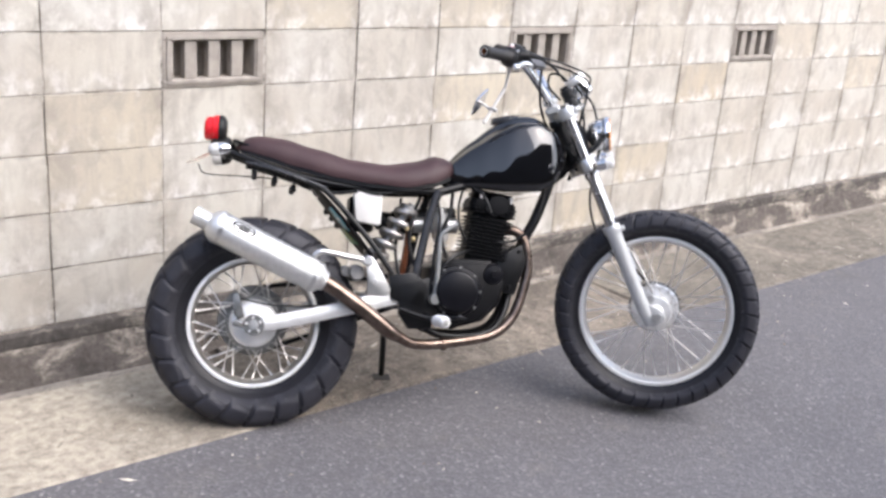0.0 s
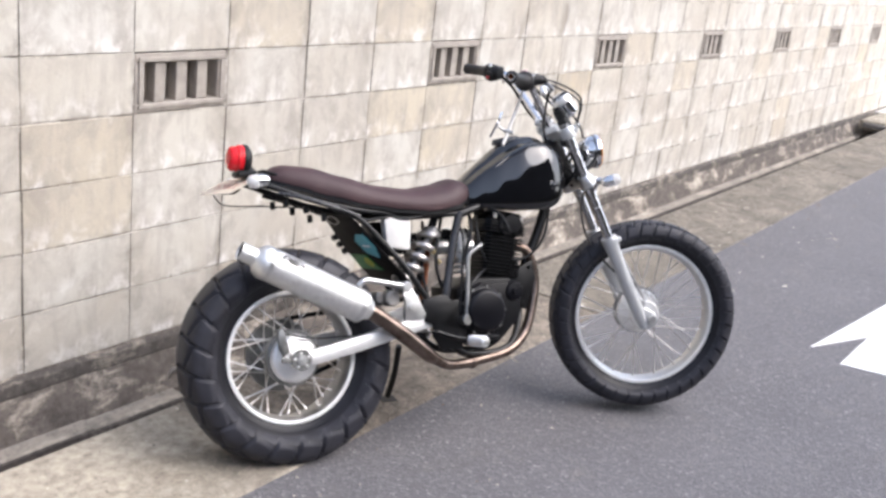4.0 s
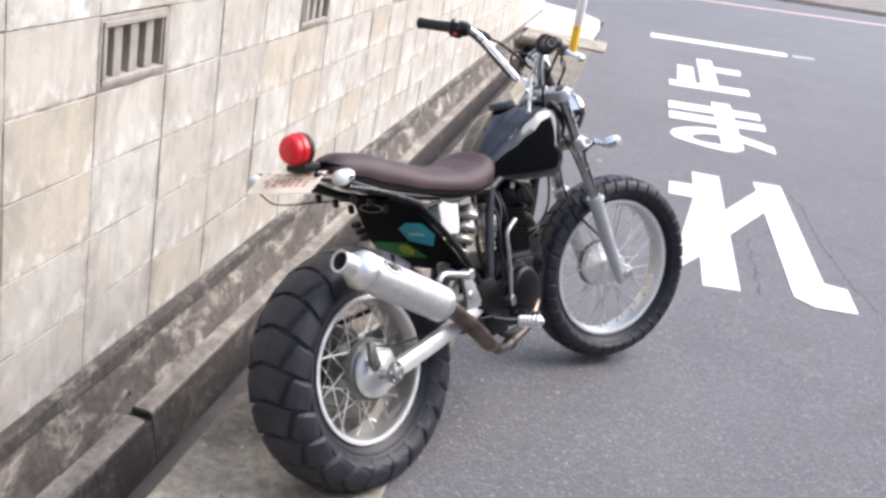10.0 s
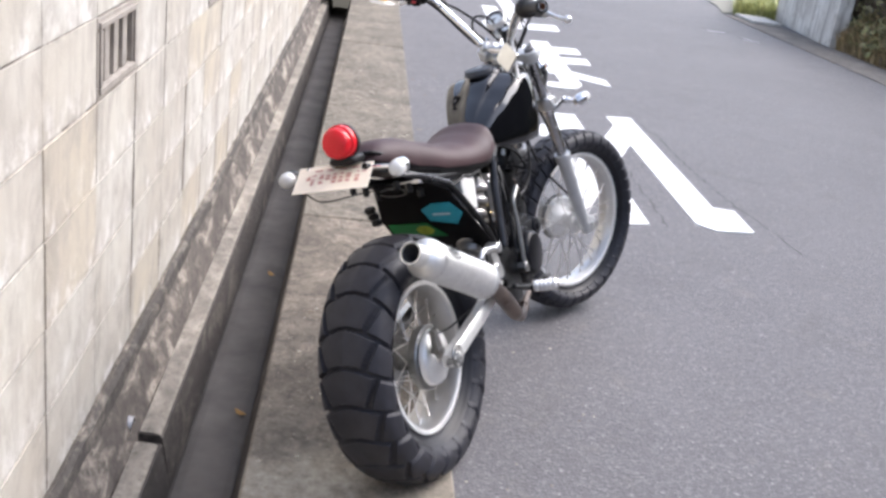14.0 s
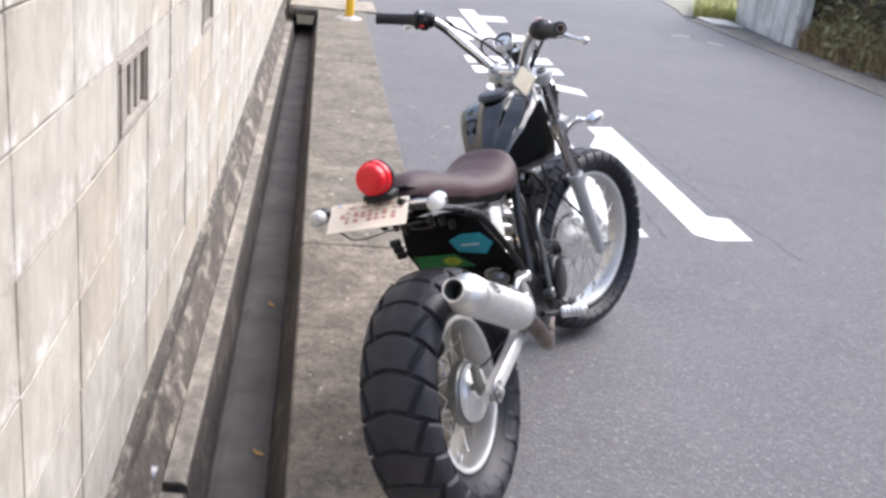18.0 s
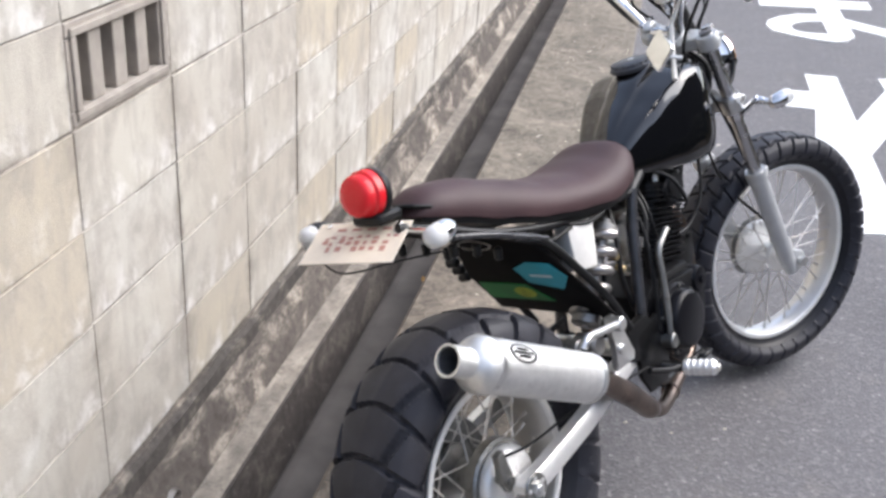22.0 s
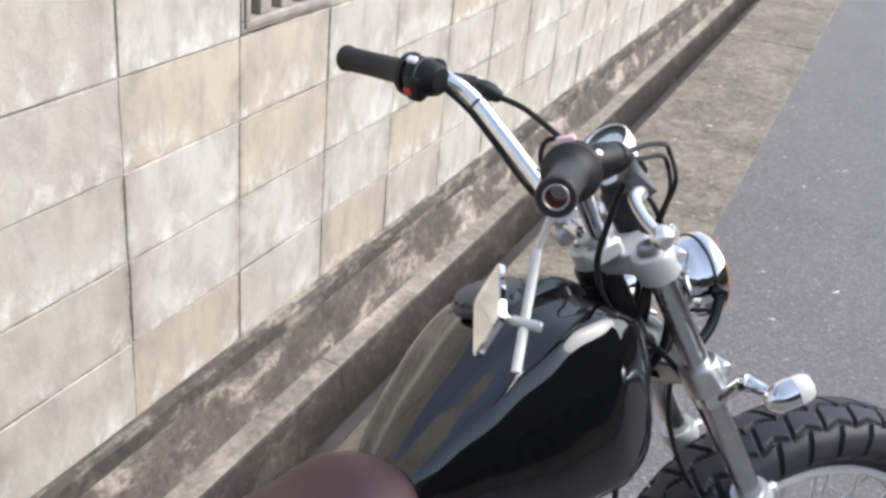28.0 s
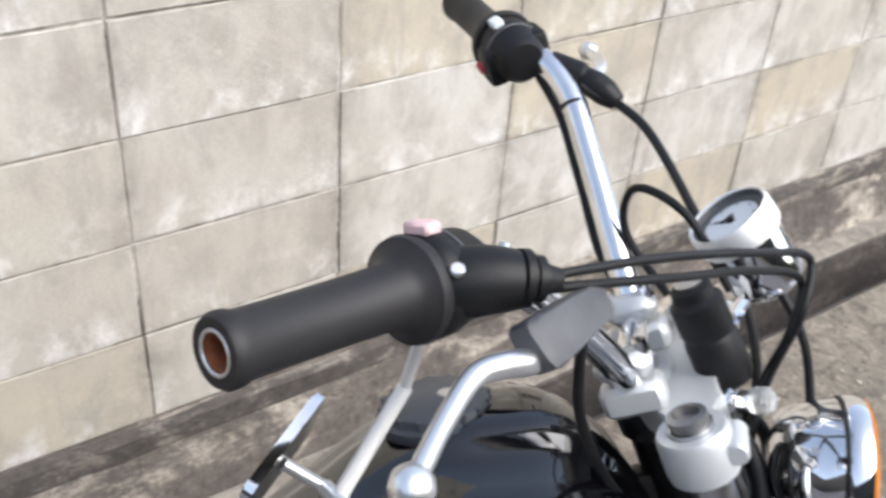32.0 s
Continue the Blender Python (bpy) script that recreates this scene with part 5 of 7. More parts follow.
T_TOP = [(0.562, 0.752), (0.585, 0.792), (0.620, 0.830), (0.663, 0.866), (0.736, 0.920), (0.790, 0.950), (0.860, 0.955), (0.912, 0.926), (0.945, 0.884), (0.962, 0.845)]
T_BOT = [(0.562, 0.732), (0.642, 0.716), (0.768, 0.706), (0.862, 0.708), (0.908, 0.728), (0.945, 0.785), (0.962, 0.825)]
T_W = [(0.562, 0.034), (0.585, 0.056), (0.63, 0.080), (0.70, 0.108), (0.77, 0.128), (0.84, 0.134), (0.90, 0.120), (0.945, 0.088), (0.962, 0.060)]
bm = bmesh.new()
secs = []
for k in range(65):
    x = 0.562 + 0.400 * k / 64
    zt, zb, w = eased(T_TOP, x), eased(T_BOT, x), eased(T_W, x)
    h = zt - zb
    half = [(0.0, zb + 0.02 * h), (w * 0.45, zb + 0.01 * h), (w * 0.80, zb), (w * 0.90, zb + 0.012 * h), (w * 0.955, zb + 0.05 * h), (w * 0.985, zb + 0.12 * h), (w * 1.0, zb + 0.22 * h), (w * 1.0, zb + 0.36 * h),
            (w * 0.996, zb + 0.48 * h), (w * 0.985, zb + 0.60 * h), (w * 0.962, zb + 0.70 * h), (w * 0.930, zb + 0.775 * h), (w * 0.902, zb + 0.818 * h), (w * 0.866, zb + 0.844 * h), (w * 0.81, zb + 0.861 * h),
            (w * 0.62, zb + 0.886 * h), (w * 0.43, zb + 0.902 * h), (w * 0.37, zb + 0.922 * h), (w * 0.32, zb + 0.957 * h), (w * 0.27, zb + 0.982 * h), (w * 0.15, zb + 0.996 * h), (0, zt)]
    # the shoulder away from the lane is fuller
    full = [(y + 0.075 * w * max(0.0, 1 - abs((z - zb) / h - 0.83) / 0.13), z) for y, z in half]
    secs.append([(x, y, z) for y, z in full] + [(x, -y, z) for y, z in half[-2:0:-1]])
loft(bm, secs)
tank = bp("fuel_tank", bm, M_TANK, "gloss black teardrop fuel tank")
bm = bmesh.new()
CAPM = pose(0.780, 0.010, 0.932, 0, -9, 0) @ Matrix.Diagonal((0.82, 0.82, 0.75, 1))
lathe(bm, [(0, 0), (0.056, 0), (0.058, 0.004), (0.058, 0.012), (0.053, 0.015), (0.051, 0.023), (0.047, 0.026), (0, 0.027)], CAPM, 36)
for k in range(16):
    a = 2 * math.pi * k / 16
    rod(bm, (0.0505 * math.cos(a), 0.0505 * math.sin(a), 0.014), (0.0505 * math.cos(a), 0.0505 * math.sin(a), 0.0245), 0.004, CAPM, 6)
cap = bp("fuel_cap", bm, M_CAP, "dark grey fuel cap", tank)
bm = bmesh.new()
lathe(bm, [(0, 0.0265), (0.009, 0.0265), (0.009, 0.029), (0.006, 0.0295), (0, 0.0285)], CAPM @ pose(0.012, 0, 0), 16)
bp("cap_lock", bm, M_ALLOY, "", tank)

# tail light, number plate, rear signals
TLM = along((-0.098, 0, 0.874), (-0.20, 0, 0.880))
bm = bmesh.new()
lathe(bm, [(0, -0.012), (0.028, -0.010), (0.041, 0.0), (0.043, 0.006), (0.043, 0.014), (0, 0.014)], TLM, 28)
tube(bm, [(-0.095, 0, 0.845), (-0.08, 0, 0.825), (-0.06, 0, 0.80)], 0.016, 12)
box(bm, (-0.135, -0.035, 0.822), (-0.075, 0.035, 0.842), 0.006)
tl = bp("tail_light", bm, M_PLASTIC, "round red tail light on black base")
bm = bmesh.new()
lathe(bm, [(0.0395, 0.014), (0.0415, 0.016), (0.0405, 0.030), (0.036, 0.034), (0.035, 0.048), (0.030, 0.054), (0.015, 0.057), (0, 0.0575)], TLM, 32)
bp("lens", bm, M_RED, "red plastic lens", tl)
pl_y = Vector((-0.24, 0.97, 0.04)).normalized()
pl_z = Vector((-0.080, 0.020, -0.036)).cross(pl_y).normalized()
pl_z = pl_z if pl_z.z > 0 else -pl_z
pl_x = pl_y.cross(pl_z)
PLM = Matrix.Translation((-0.146, 0.022, 0.799)) @ Matrix((pl_x, pl_y, pl_z)).transposed().to_4x4()
bm = bmesh.new()
box(bm, (-0.05, -0.092, -0.0008), (0.05, 0.092, 0.0008), 0.0006, PLM)
plate = bp("number_plate", bm, M_PLATE, "small cream number plate with red marks")
marks = random.Random(17)
for k in range(9):
    y = -0.074 + k * 0.0172 + marks.uniform(-0.003, 0.003)
    for x0, x1 in ((-0.022, -0.009), (-0.005, 0.006), (0.009, 0.017)):
        if marks.random() < 0.72:
            dx, w = marks.uniform(-0.003, 0.003), marks.uniform(0.0032, 0.0058)
            bm = bmesh.new()
            box(bm, (x0 + dx, y - w, 0.0012), (x1 + dx - marks.uniform(0, 0.004), y + w, 0.0016), 0, PLM)
            bp("plate_mark", bm, M_PLATETEXT, "", plate, False)
for y in (-0.05, -0.02, 0.01, 0.04):
    bm = bmesh.new()
    box(bm, (0.028, y - 0.009, 0.0012), (0.034, y + 0.009, 0.0016), 0, PLM)
    bp("plate_mark", bm, M_PLATETEXT, "", plate, False)
for y in (-0.07, 0.07):
    bm = bmesh.new()
    rod(bm, (0.04, y, 0.0005), (0.04, y, 0.005), 0.005, PLM, 8, 0.001)
    bp("plate_bolt", bm, M_CHROME, "", plate)
bm = bmesh.new()
tube(bm, [(-0.175, 0.09, 0.775), (-0.15, 0.06, 0.745), (-0.05, 0.02, 0.738), (0.05, -0.03, 0.73)], 0.002, 6)
bp("plate_wire", bm, M_PLASTIC)
for sgn, y0 in ((-1, 0.135), (1, 0.170)):
    SG = Matrix.Translation((-0.098, sgn * y0, 0.803)) @ pose(0, 0, 0, 0, -96, 0)
    bm = bmesh.new()
    lathe(bm, [(0, -0.024), (0.012, -0.022), (0.0185, -0.010), (0.020, 0.002), (0.020, 0.010), (0, 0.010)], SG, 22)
    rod(bm, (-0.098, sgn * (y0 - 0.018), 0.803), (-0.095, sgn * 0.05, 0.806), 0.0065, segs=10)
    s = bp("rear_signal", bm, M_CHROME if sgn < 0 else M_PLASTIC, "bullet turn signal with clear lens")
    bm = bmesh.new()
    lathe(bm, [(0.0195, 0.0105), (0.0195, 0.024), (0.016, 0.034), (0.008, 0.039), (0, 0.040)], SG, 22)
    bp("lens", bm, M_CLEAR, "clear plastic lens", s)

# front wheel
FW = FORK @ pose(0.070, 0, -0.715, 0, 0, 0)
tyre("front_tyre", FW, 0.327, 0.066, 0.238, 0.032, 38, 0.0075, "black block-tread front tyre", front_tread, 0.78)
front_rim, turn = wheel("front", FW, 0.240, 0.028, 0.042, 0.034, 36, "polished alloy rim with wire spokes")
bm = bmesh.new()
lathe(bm, [(0, -0.062), (0.018, -0.062), (0.022, -0.056), (0.026, -0.045), (0.048, -0.042), (0.052, -0.036), (0.046, -0.030), (0.024, -0.022), (0.022, 0.016), (0.046, 0.026), (0.074, 0.032), (0.078, 0.040), (0.074, 0.054), (0.020, 0.060), (0, 0.060)], turn @ pose(0, 0, 0, 180), 40)
bp("front_hub", bm, M_WHITEALLOY, "alloy front hub")
bm = bmesh.new()
DM = turn @ pose(0, 0, 0, 180)
lathe(bm, [(0.066, 0.060), (0.084, 0.060), (0.084, 0.0635), (0.066, 0.0635)], DM, 48, True)
bp("brake_disc", bm, M_DARKALLOY, "steel front brake disc")
bm = bmesh.new()
rod(bm, (0.070, -0.118, -0.715), (0.070, 0.118, -0.715), 0.0085, FORK)
rod(bm, (0.070, -0.112, -0.715), (0.070, -0.122, -0.715), 0.014, FORK, 6)
bp("axle", bm, M_ALLOY, "front axle with nut")
bm = bmesh.new()
rod(bm, (0.085, -0.052, -0.655), (0.068, -0.058, -0.50), 0.0045, FORK, 8)
rod(bm, (0.070, -0.060, -0.665), (0.070, -0.030, -0.665), 0.012, FORK, 12)
bp("speedometer_drive", bm, M_ALLOY)

# fork
for sgn in (-1, 1):
    bm = bmesh.new()
    rod(bm, (0.040, sgn * 0.095, -0.43), (0.040, sgn * 0.095, 0.002), 0.0165, FORK, 24)
    bp("fork_tube", bm, M_STANCHION, "dull chromed fork stanchion")
    bm = bmesh.new()
    lathe(bm, [(0, 0), (0.0125, 0), (0.0145, 0.004), (0.0145, 0.010), (0.0095, 0.011), (0.009, 0.006), (0, 0.006)], FORK @ pose(0.040, sgn * 0.095, 0.0), 24)
    bp("fork_cap", bm, M_FORKCAP, "dull grey steel fork cap")
    bm = bmesh.new()
    fm = FORK @ pose(0.040, sgn * 0.095, 0)
    lathe(bm, [(0.0172, -0.398), (0.026, -0.396), (0.0275, -0.402), (0.0275, -0.418), (0.0245, -0.424), (0.0235, -0.440), (0.0225, -0.52), (0.0215, -0.66), (0.020, -0.70), (0.014, -0.735), (0, -0.738)], fm, 28)
    prism(bm, [(0.036, -0.735), (0.036, -0.66), (0.062, -0.675), (0.092, -0.700), (0.094, -0.730), (0.078, -0.742), (0.05, -0.745)], sgn * 0.082, sgn * 0.104, 'y', 0.004, FORK)
    box(bm, (0.044, sgn * 0.095 - 0.006, -0.424), (0.078, sgn * 0.095 + 0.006, -0.408), 0.003, FORK)
    bp("fork_slider", bm, M_SLIDER, "grey painted fork slider")


def clamp_plate(z0, z1, ring, name, material, label, back):
    b = bmesh.new()
    prism(b, [(0.005 + back, 0.0), (0.010, -0.05), (0.028, -0.088), (0.050, -0.086), (0.062, -0.05), (0.050, 0.0), (0.062, 0.05), (0.050, 0.086), (0.028, 0.088), (0.010, 0.05)], z0, z1, 'z', 0.004, FORK)
    for s in (-1, 1):
        lathe(b, [(0.0168, z0 - 0.002), (ring, z0 - 0.002), (ring + 0.001, z0 + 0.003), (ring + 0.001, z1 - 0.001), (ring - 0.001, z1 + 0.003), (0.0168, z1 + 0.003)], FORK @ pose(0.040, s * 0.095, 0), 28, True)
        rod(b, (0.066, s * 0.078, (z0 + z1) / 2), (0.066, s * 0.112, (z0 + z1) / 2), 0.009, FORK, 12, 0.002)
    rod(b, (0.0, 0, z0 - 0.006), (0.0, 0, z1 + 0.006), 0.026, FORK, 24, 0.003)
    return bp(name, b, material, label)


top_clamp = clamp_plate(-0.034, -0.004, 0.0255, "top_clamp", M_SLIDER, "cast alloy upper fork clamp", -0.03)
low_clamp = clamp_plate(-0.212, -0.176, 0.0255, "lower_clamp", M_ALLOY, "cast alloy lower fork clamp", -0.03)
bm = bmesh.new()
lathe(bm, [(0, 0), (0.017, 0), (0.017, 0.010), (0.012, 0.013), (0, 0.013)], FORK @ pose(0, 0, 0.002), 6)
bp("stem_nut", bm, M_CHROME, "", top_clamp)
for s in (-1, 1):
    bm = bmesh.new()
    box(bm, (-0.024, s * 0.047 - 0.014, -0.006), (0.024, s * 0.047 + 0.014, 0.020), 0.005, FORK)
    box(bm, (-0.022, s * 0.047 - 0.0135, 0.0215), (0.022, s * 0.047 + 0.0135, 0.044), 0.008, FORK)
    bp("bar_clamp", bm, M_SLIDER, "alloy handlebar clamp", top_clamp)
    for fx in (-0.016, 0.016):
        bm = bmesh.new()
        rod(bm, (fx, s * 0.047, 0.040), (fx, s * 0.047, 0.050), 0.006, FORK, 6)
        bp("clamp_bolt", bm, M_CHROME, "", top_clamp)

# handlebar, grips, controls
RP = [(-0.105, -0.337, 0.235), (-0.079, -0.284, 0.218), (-0.0530, -0.2320, 0.2010), (-0.041, -0.190, 0.187), (-0.028, -0.160, 0.168), (-0.016, -0.120, 0.125), (-0.006, -0.080, 0.070), (0.0, -0.060, 0.036), (0.0, -0.040, 0.022)]
LP = [(0.0, 0.040, 0.022), (0.0, 0.060, 0.036), (-0.003, 0.088, 0.074), (-0.008, 0.140, 0.138), (-0.014, 0.180, 0.190), (-0.032, 0.203, 0.224), (-0.066, 0.231, 0.246), (-0.0935, 0.286, 0.2655), (-0.121, 0.341, 0.285)]
bm = bmesh.new()
tube(bm, [Vector(RP[0]).lerp(Vector(RP[2]), 0.16)] + RP[1:] + LP[:-1] + [Vector(LP[8]).lerp(Vector(LP[6]), 0.16)], 0.0120, 18, FORK, n=5)
bar = bp("handlebar", bm, M_CHROME, "chromed high-rise handlebar")
for nm, inner, outer, s in (("right", RP[2], RP[0], -1), ("left", LP[6], LP[8], 1)):
    gm = FORK @ along(inner, outer)
    gl = (Vector(outer) - Vector(inner)).length
    bm = bmesh.new()
    lathe(bm, [(0.0115, -0.004), (0.0292, -0.004), (0.0308, 0.0), (0.0300, 0.004), (0.0222, 0.009), (0.0182, 0.016), (0.0172, gl * 0.5), (0.0174, gl - 0.010), (0.0190, gl - 0.005), (0.0190, gl), (0.0172, gl + 0.003), (0.0105, gl + 0.003), (0.0128, gl + 0.003), (0.0128, gl - 0.006)], gm, 32)
    grip = bp("grip", bm, M_GRIP, "smooth dark rubber handlebar grip", bar)
    bm = bmesh.new()
    lathe(bm, [(0.0127, gl + 0.001), (0.0098, gl + 0.0015), (0.0090, gl - 0.020), (0, gl - 0.020)], gm, 24)
    bp("bar_end", bm, M_RUST, "rusty open bar end", bar)
    bm = bmesh.new()
    lathe(bm, [(0.0098, gl + 0.0026), (0.0104, gl + 0.0034), (0.0116, gl + 0.0034), (0.0122, gl + 0.0026)], gm, 28, True)
    bp("bar_rim", bm, M_ALLOY, "worn bare rim of the bar end", bar)
    # switch housing: two shells clamped round the bar, with a raised rim by the grip
    bm = bmesh.new()
    if s > 0:
        lathe(bm, [(0.0112, -0.006), (0.0255, -0.006), (0.0275, -0.010), (0.0275, -0.026), (0.0255, -0.032), (0.0215, -0.050), (0.017, -0.056), (0, -0.058)], gm, 28)
        box(bm, (-0.031, -0.018, -0.044), (-0.004, 0.016, -0.010), 0.006, gm, 2)
        box(bm, (0.004, -0.022, -0.040), (0.031, 0.014, -0.012), 0.006, gm, 2)
    else:
        lathe(bm, [(0.0112, -0.006), (0.0275, -0.006), (0.0305, -0.010), (0.0305, -0.018), (0.0285, -0.022), (0.0270, -0.040), (0.0225, -0.047), (0, -0.049)], gm, 28)
    sw = bp("switch_box", bm, M_PLASTIC, "black handlebar switch housing", bar)
    bm = bmesh.new()
    lathe(bm, [(0.0286, -0.0235), (0.0292, -0.0240), (0.0292, -0.0250), (0.0284, -0.0255)] if s < 0 else [(0.0270, -0.0275), (0.0279, -0.0280), (0.0279, -0.0290), (0.0266, -0.0295)], gm, 28, True)
    bp("shell_seam", bm, M_GREY, "", bar)
# throttle drum on the front of the right housing, running out into the cable boot
bm = bmesh.new()
tube(bm, [(-0.046, -0.222, 0.199), (-0.030, -0.221, 0.194), (-0.012, -0.216, 0.188), (0.000, -0.211, 0.182)], [0.0165, 0.0200, 0.0200, 0.0185, 0.0165], 22, FORK, n=5)
drum = bp("throttle_drum", bm, M_PLASTIC, "black throttle drum housing", bar)
bm = bmesh.new()
tube(bm, [(-0.002, -0.212, 0.1845), (0.008, -0.206, 0.178), (0.018, -0.199, 0.171)], [0.0125, 0.0105, 0.0070], 16, FORK)
for f in (0.2, 0.5):
    c = Vector((-0.002, -0.212, 0.1845)).lerp(Vector((0.018, -0.199, 0.171)), f)
    lathe(bm, [(0.0100, -0.0030), (0.0185 - 0.010 * f, -0.0026), (0.0185 - 0.010 * f, 0.0026), (0.0100, 0.0030)], FORK @ along(c, (0.018, -0.199, 0.171)), 16, True)
bp("cable_boot", bm, M_PLASTIC, "ribbed black throttle cable boot", bar)
for k, (p, q) in enumerate((((-0.022, -0.236, 0.205), (-0.020, -0.239, 0.208)), ((-0.006, -0.196, 0.196), (-0.004, -0.194, 0.199)))):
    bm = bmesh.new()
    rod(bm, p, q, 0.0042, FORK, 10, 0.001)
    bp("housing_screw", bm, M_ALLOY, "", bar)
# white and red buttons
rgm = FORK @ along(RP[2], RP[0])
lgm = FORK @ along(LP[6], LP[8])


def around(gm, direction):
    """The angle round a bar that looks most along a direction of the machine."""
    d = gm.to_3x3().inverted() @ Vector(direction)
    return math.atan2(d.y, d.x)


def button(gm, ang, h, r0, size, material, name, label):
    b = bmesh.new()
    mm = gm @ pose(0, 0, h, 0, 0, math.degrees(ang))
    box(b, (r0 - 0.004, -size[0], -size[1]), (r0 + 0.004, size[0], size[1]), 0.002, mm)
    return bp(name, b, material, label, bar)


up = around(rgm, (-0.2, 0.0, 1.0))
button(rgm, up, -0.014, 0.0315, (0.010, 0.0065), M_PINKSWITCH, "kill_switch", "faded pink engine switch")
lb = around(lgm, (-0.55, -0.15, 0.8))
button(lgm, lb, -0.016, 0.029, (0.0055, 0.008), M_DIAL, "dip_switch", "pale grey rocker switch")
ld = around(lgm, (-0.8, -0.1, -0.55))
button(lgm, ld, -0.020, 0.031, (0.005, 0.007), M_REDPAINT, "horn_button", "red push button")

# right lever with perch cover, throttle cables
bm = bmesh.new()
def plate_of(corners, thick, m, cut=0.006):
    """A flat piece through the corners, thickened to both sides, with its corners cut."""
    cs = [Vector(c) for c in corners]
    nrm = (cs[1] - cs[0]).cross(cs[2] - cs[0]).normalized()
    ring = []
    for k, c in enumerate(cs):
        a, b = cs[k - 1], cs[(k + 1) % len(cs)]
        ring += [c + (a - c).normalized() * cut, c + ((a - c).normalized() + (b - c).normalized()) * cut * 0.3, c + (b - c).normalized() * cut]
    out = bmesh.new()
    layers = [[out.verts.new(m @ (c + nrm * d + (sum(cs, Vector()) / len(cs) - c) * f)) for c in ring] for d, f in ((-thick, 0.12), (-thick * 0.7, 0.0), (thick * 0.7, 0.0), (thick, 0.12))]
    for lo, hi in zip(layers, layers[1:]):
        for k in range(len(lo)):
            out.faces.new((lo[k], lo[(k + 1) % len(lo)], hi[(k + 1) % len(lo)], hi[k]))
    out.faces.new(layers[0][::-1])
    out.faces.new(layers[-1])
    return out


bm.free()
perch = bp("lever_perch", plate_of([(-0.002, -0.244, 0.170), (0.026, -0.166, 0.152), (0.030, -0.172, 0.130), (0.008, -0.252, 0.142)], 0.010, FORK, 0.007), M_GREY, "grey rubber lever cover", bar)
bm = bmesh.new()
tube(bm, [(0.012, -0.222, 0.142), (0.000, -0.246, 0.150), (-0.010, -0.264, 0.160), (-0.020, -0.279, 0.164), (-0.030, -0.312, 0.160), (-0.036, -0.348, 0.156)], [0.0068, 0.0078, 0.0072, 0.0060, 0.0054, 0.0056], 12, FORK, n=5)
lathe(bm, [(0, -0.0115), (0.006, -0.0098), (0.0098, -0.0052), (0.0115, 0), (0.0098, 0.0052), (0.006, 0.0098), (0, 0.0115)], FORK @ pose(-0.036, -0.354, 0.156), 20)
bp("brake_lever", bm, M_LEVER, "bright alloy brake lever with ball end", bar)
bm = bmesh.new()
tube(bm, [(0.004, 0.190, 0.190), (0.012, 0.220, 0.194), (0.010, 0.255, 0.192), (0.002, 0.295, 0.190), (-0.010, 0.340, 0.192)], [0.0065, 0.0075, 0.0062, 0.0056, 0.0056], 12, FORK, n=5)
lathe(bm, [(0, -0.0105), (0.006, -0.0085), (0.0095, -0.0045), (0.0105, 0), (0.0095, 0.0045), (0.006, 0.0085), (0, 0.0105)], FORK @ pose(-0.012, 0.348, 0.192), 18)
bp("clutch_lever", bm, M_LEVER, "bright alloy clutch lever with ball end", bar)
bm = bmesh.new()
rod(bm, (-0.028, 0.202, 0.218), (0.002, 0.194, 0.196), 0.0135, FORK, 16, 0.003)
tube(bm, [(0.000, 0.195, 0.198), (0.012, 0.190, 0.184), (0.024, 0.183, 0.168)], [0.0105, 0.013, 0.0125, 0.008], 14, FORK)
bp("clutch_boot", bm, M_PLASTIC, "black rubber cable boot", bar)


def cable(pts, r, name="cable", label="", fork=True, material=None):
    b = bmesh.new()
    tube(b, pts, r, 10, FORK if fork else None, n=8)
    return bp(name, b, material or M_PLASTIC, label)


cable([(0.022, 0.184, 0.170), (0.046, 0.158, 0.136), (0.070, 0.095, 0.060), (0.085, 0.060, -0.02), (0.05, 0.04, -0.12), (-0.04, 0.06, -0.22)], 0.0042, "clutch_cable", "black clutch cable")
cable([(0.014, -0.203, 0.176), (0.030, -0.186, 0.168), (0.072, -0.128, 0.138), (0.118, -0.058, 0.096), (0.144, -0.006, 0.060), (0.128, -0.030, 0.030), (0.095, -0.012, -0.02), (0.03, -0.03, -0.10), (-0.06, -0.04, -0.15)], 0.0031, "throttle_cable", "black throttle cable")
cable([(0.014, -0.199, 0.167), (0.028, -0.182, 0.157), (0.066, -0.126, 0.124), (0.110, -0.056, 0.084), (0.134, -0.010, 0.048), (0.118, -0.024, 0.018), (0.085, -0.006, -0.03), (0.02, -0.02, -0.11), (-0.06, -0.03, -0.16)], 0.0031, "throttle_cable", "black throttle cable")
cable([(0.024, -0.170, 0.140), (-0.004, -0.140, 0.090), (-0.030, -0.100, 0.020), (-0.028, -0.080, -0.06), (0.02, -0.070, -0.18), (0.03, -0.085, -0.34), (0.05, -0.062, -0.52), (0.075, -0.058, -0.60)], 0.0040, "brake_cable", "black front brake cable")
cable([(0.112, 0.070, 0.020), (0.12, 0.05, -0.05), (0.08, 0.02, -0.18), (0.005, 0.0, -0.30), (-0.01, -0.03, -0.42), (0.04, -0.055, -0.56), (0.068, -0.058, -0.62)], 0.0038, "speedometer_cable", "black speedometer cable")
cable([(0.03, 0.06, 0.03), (0.01, 0.085, 0.085), (0.03, 0.08, 0.12), (0.065, 0.055, 0.095), (0.08, 0.04, 0.03)], 0.0036, "wire_loom")
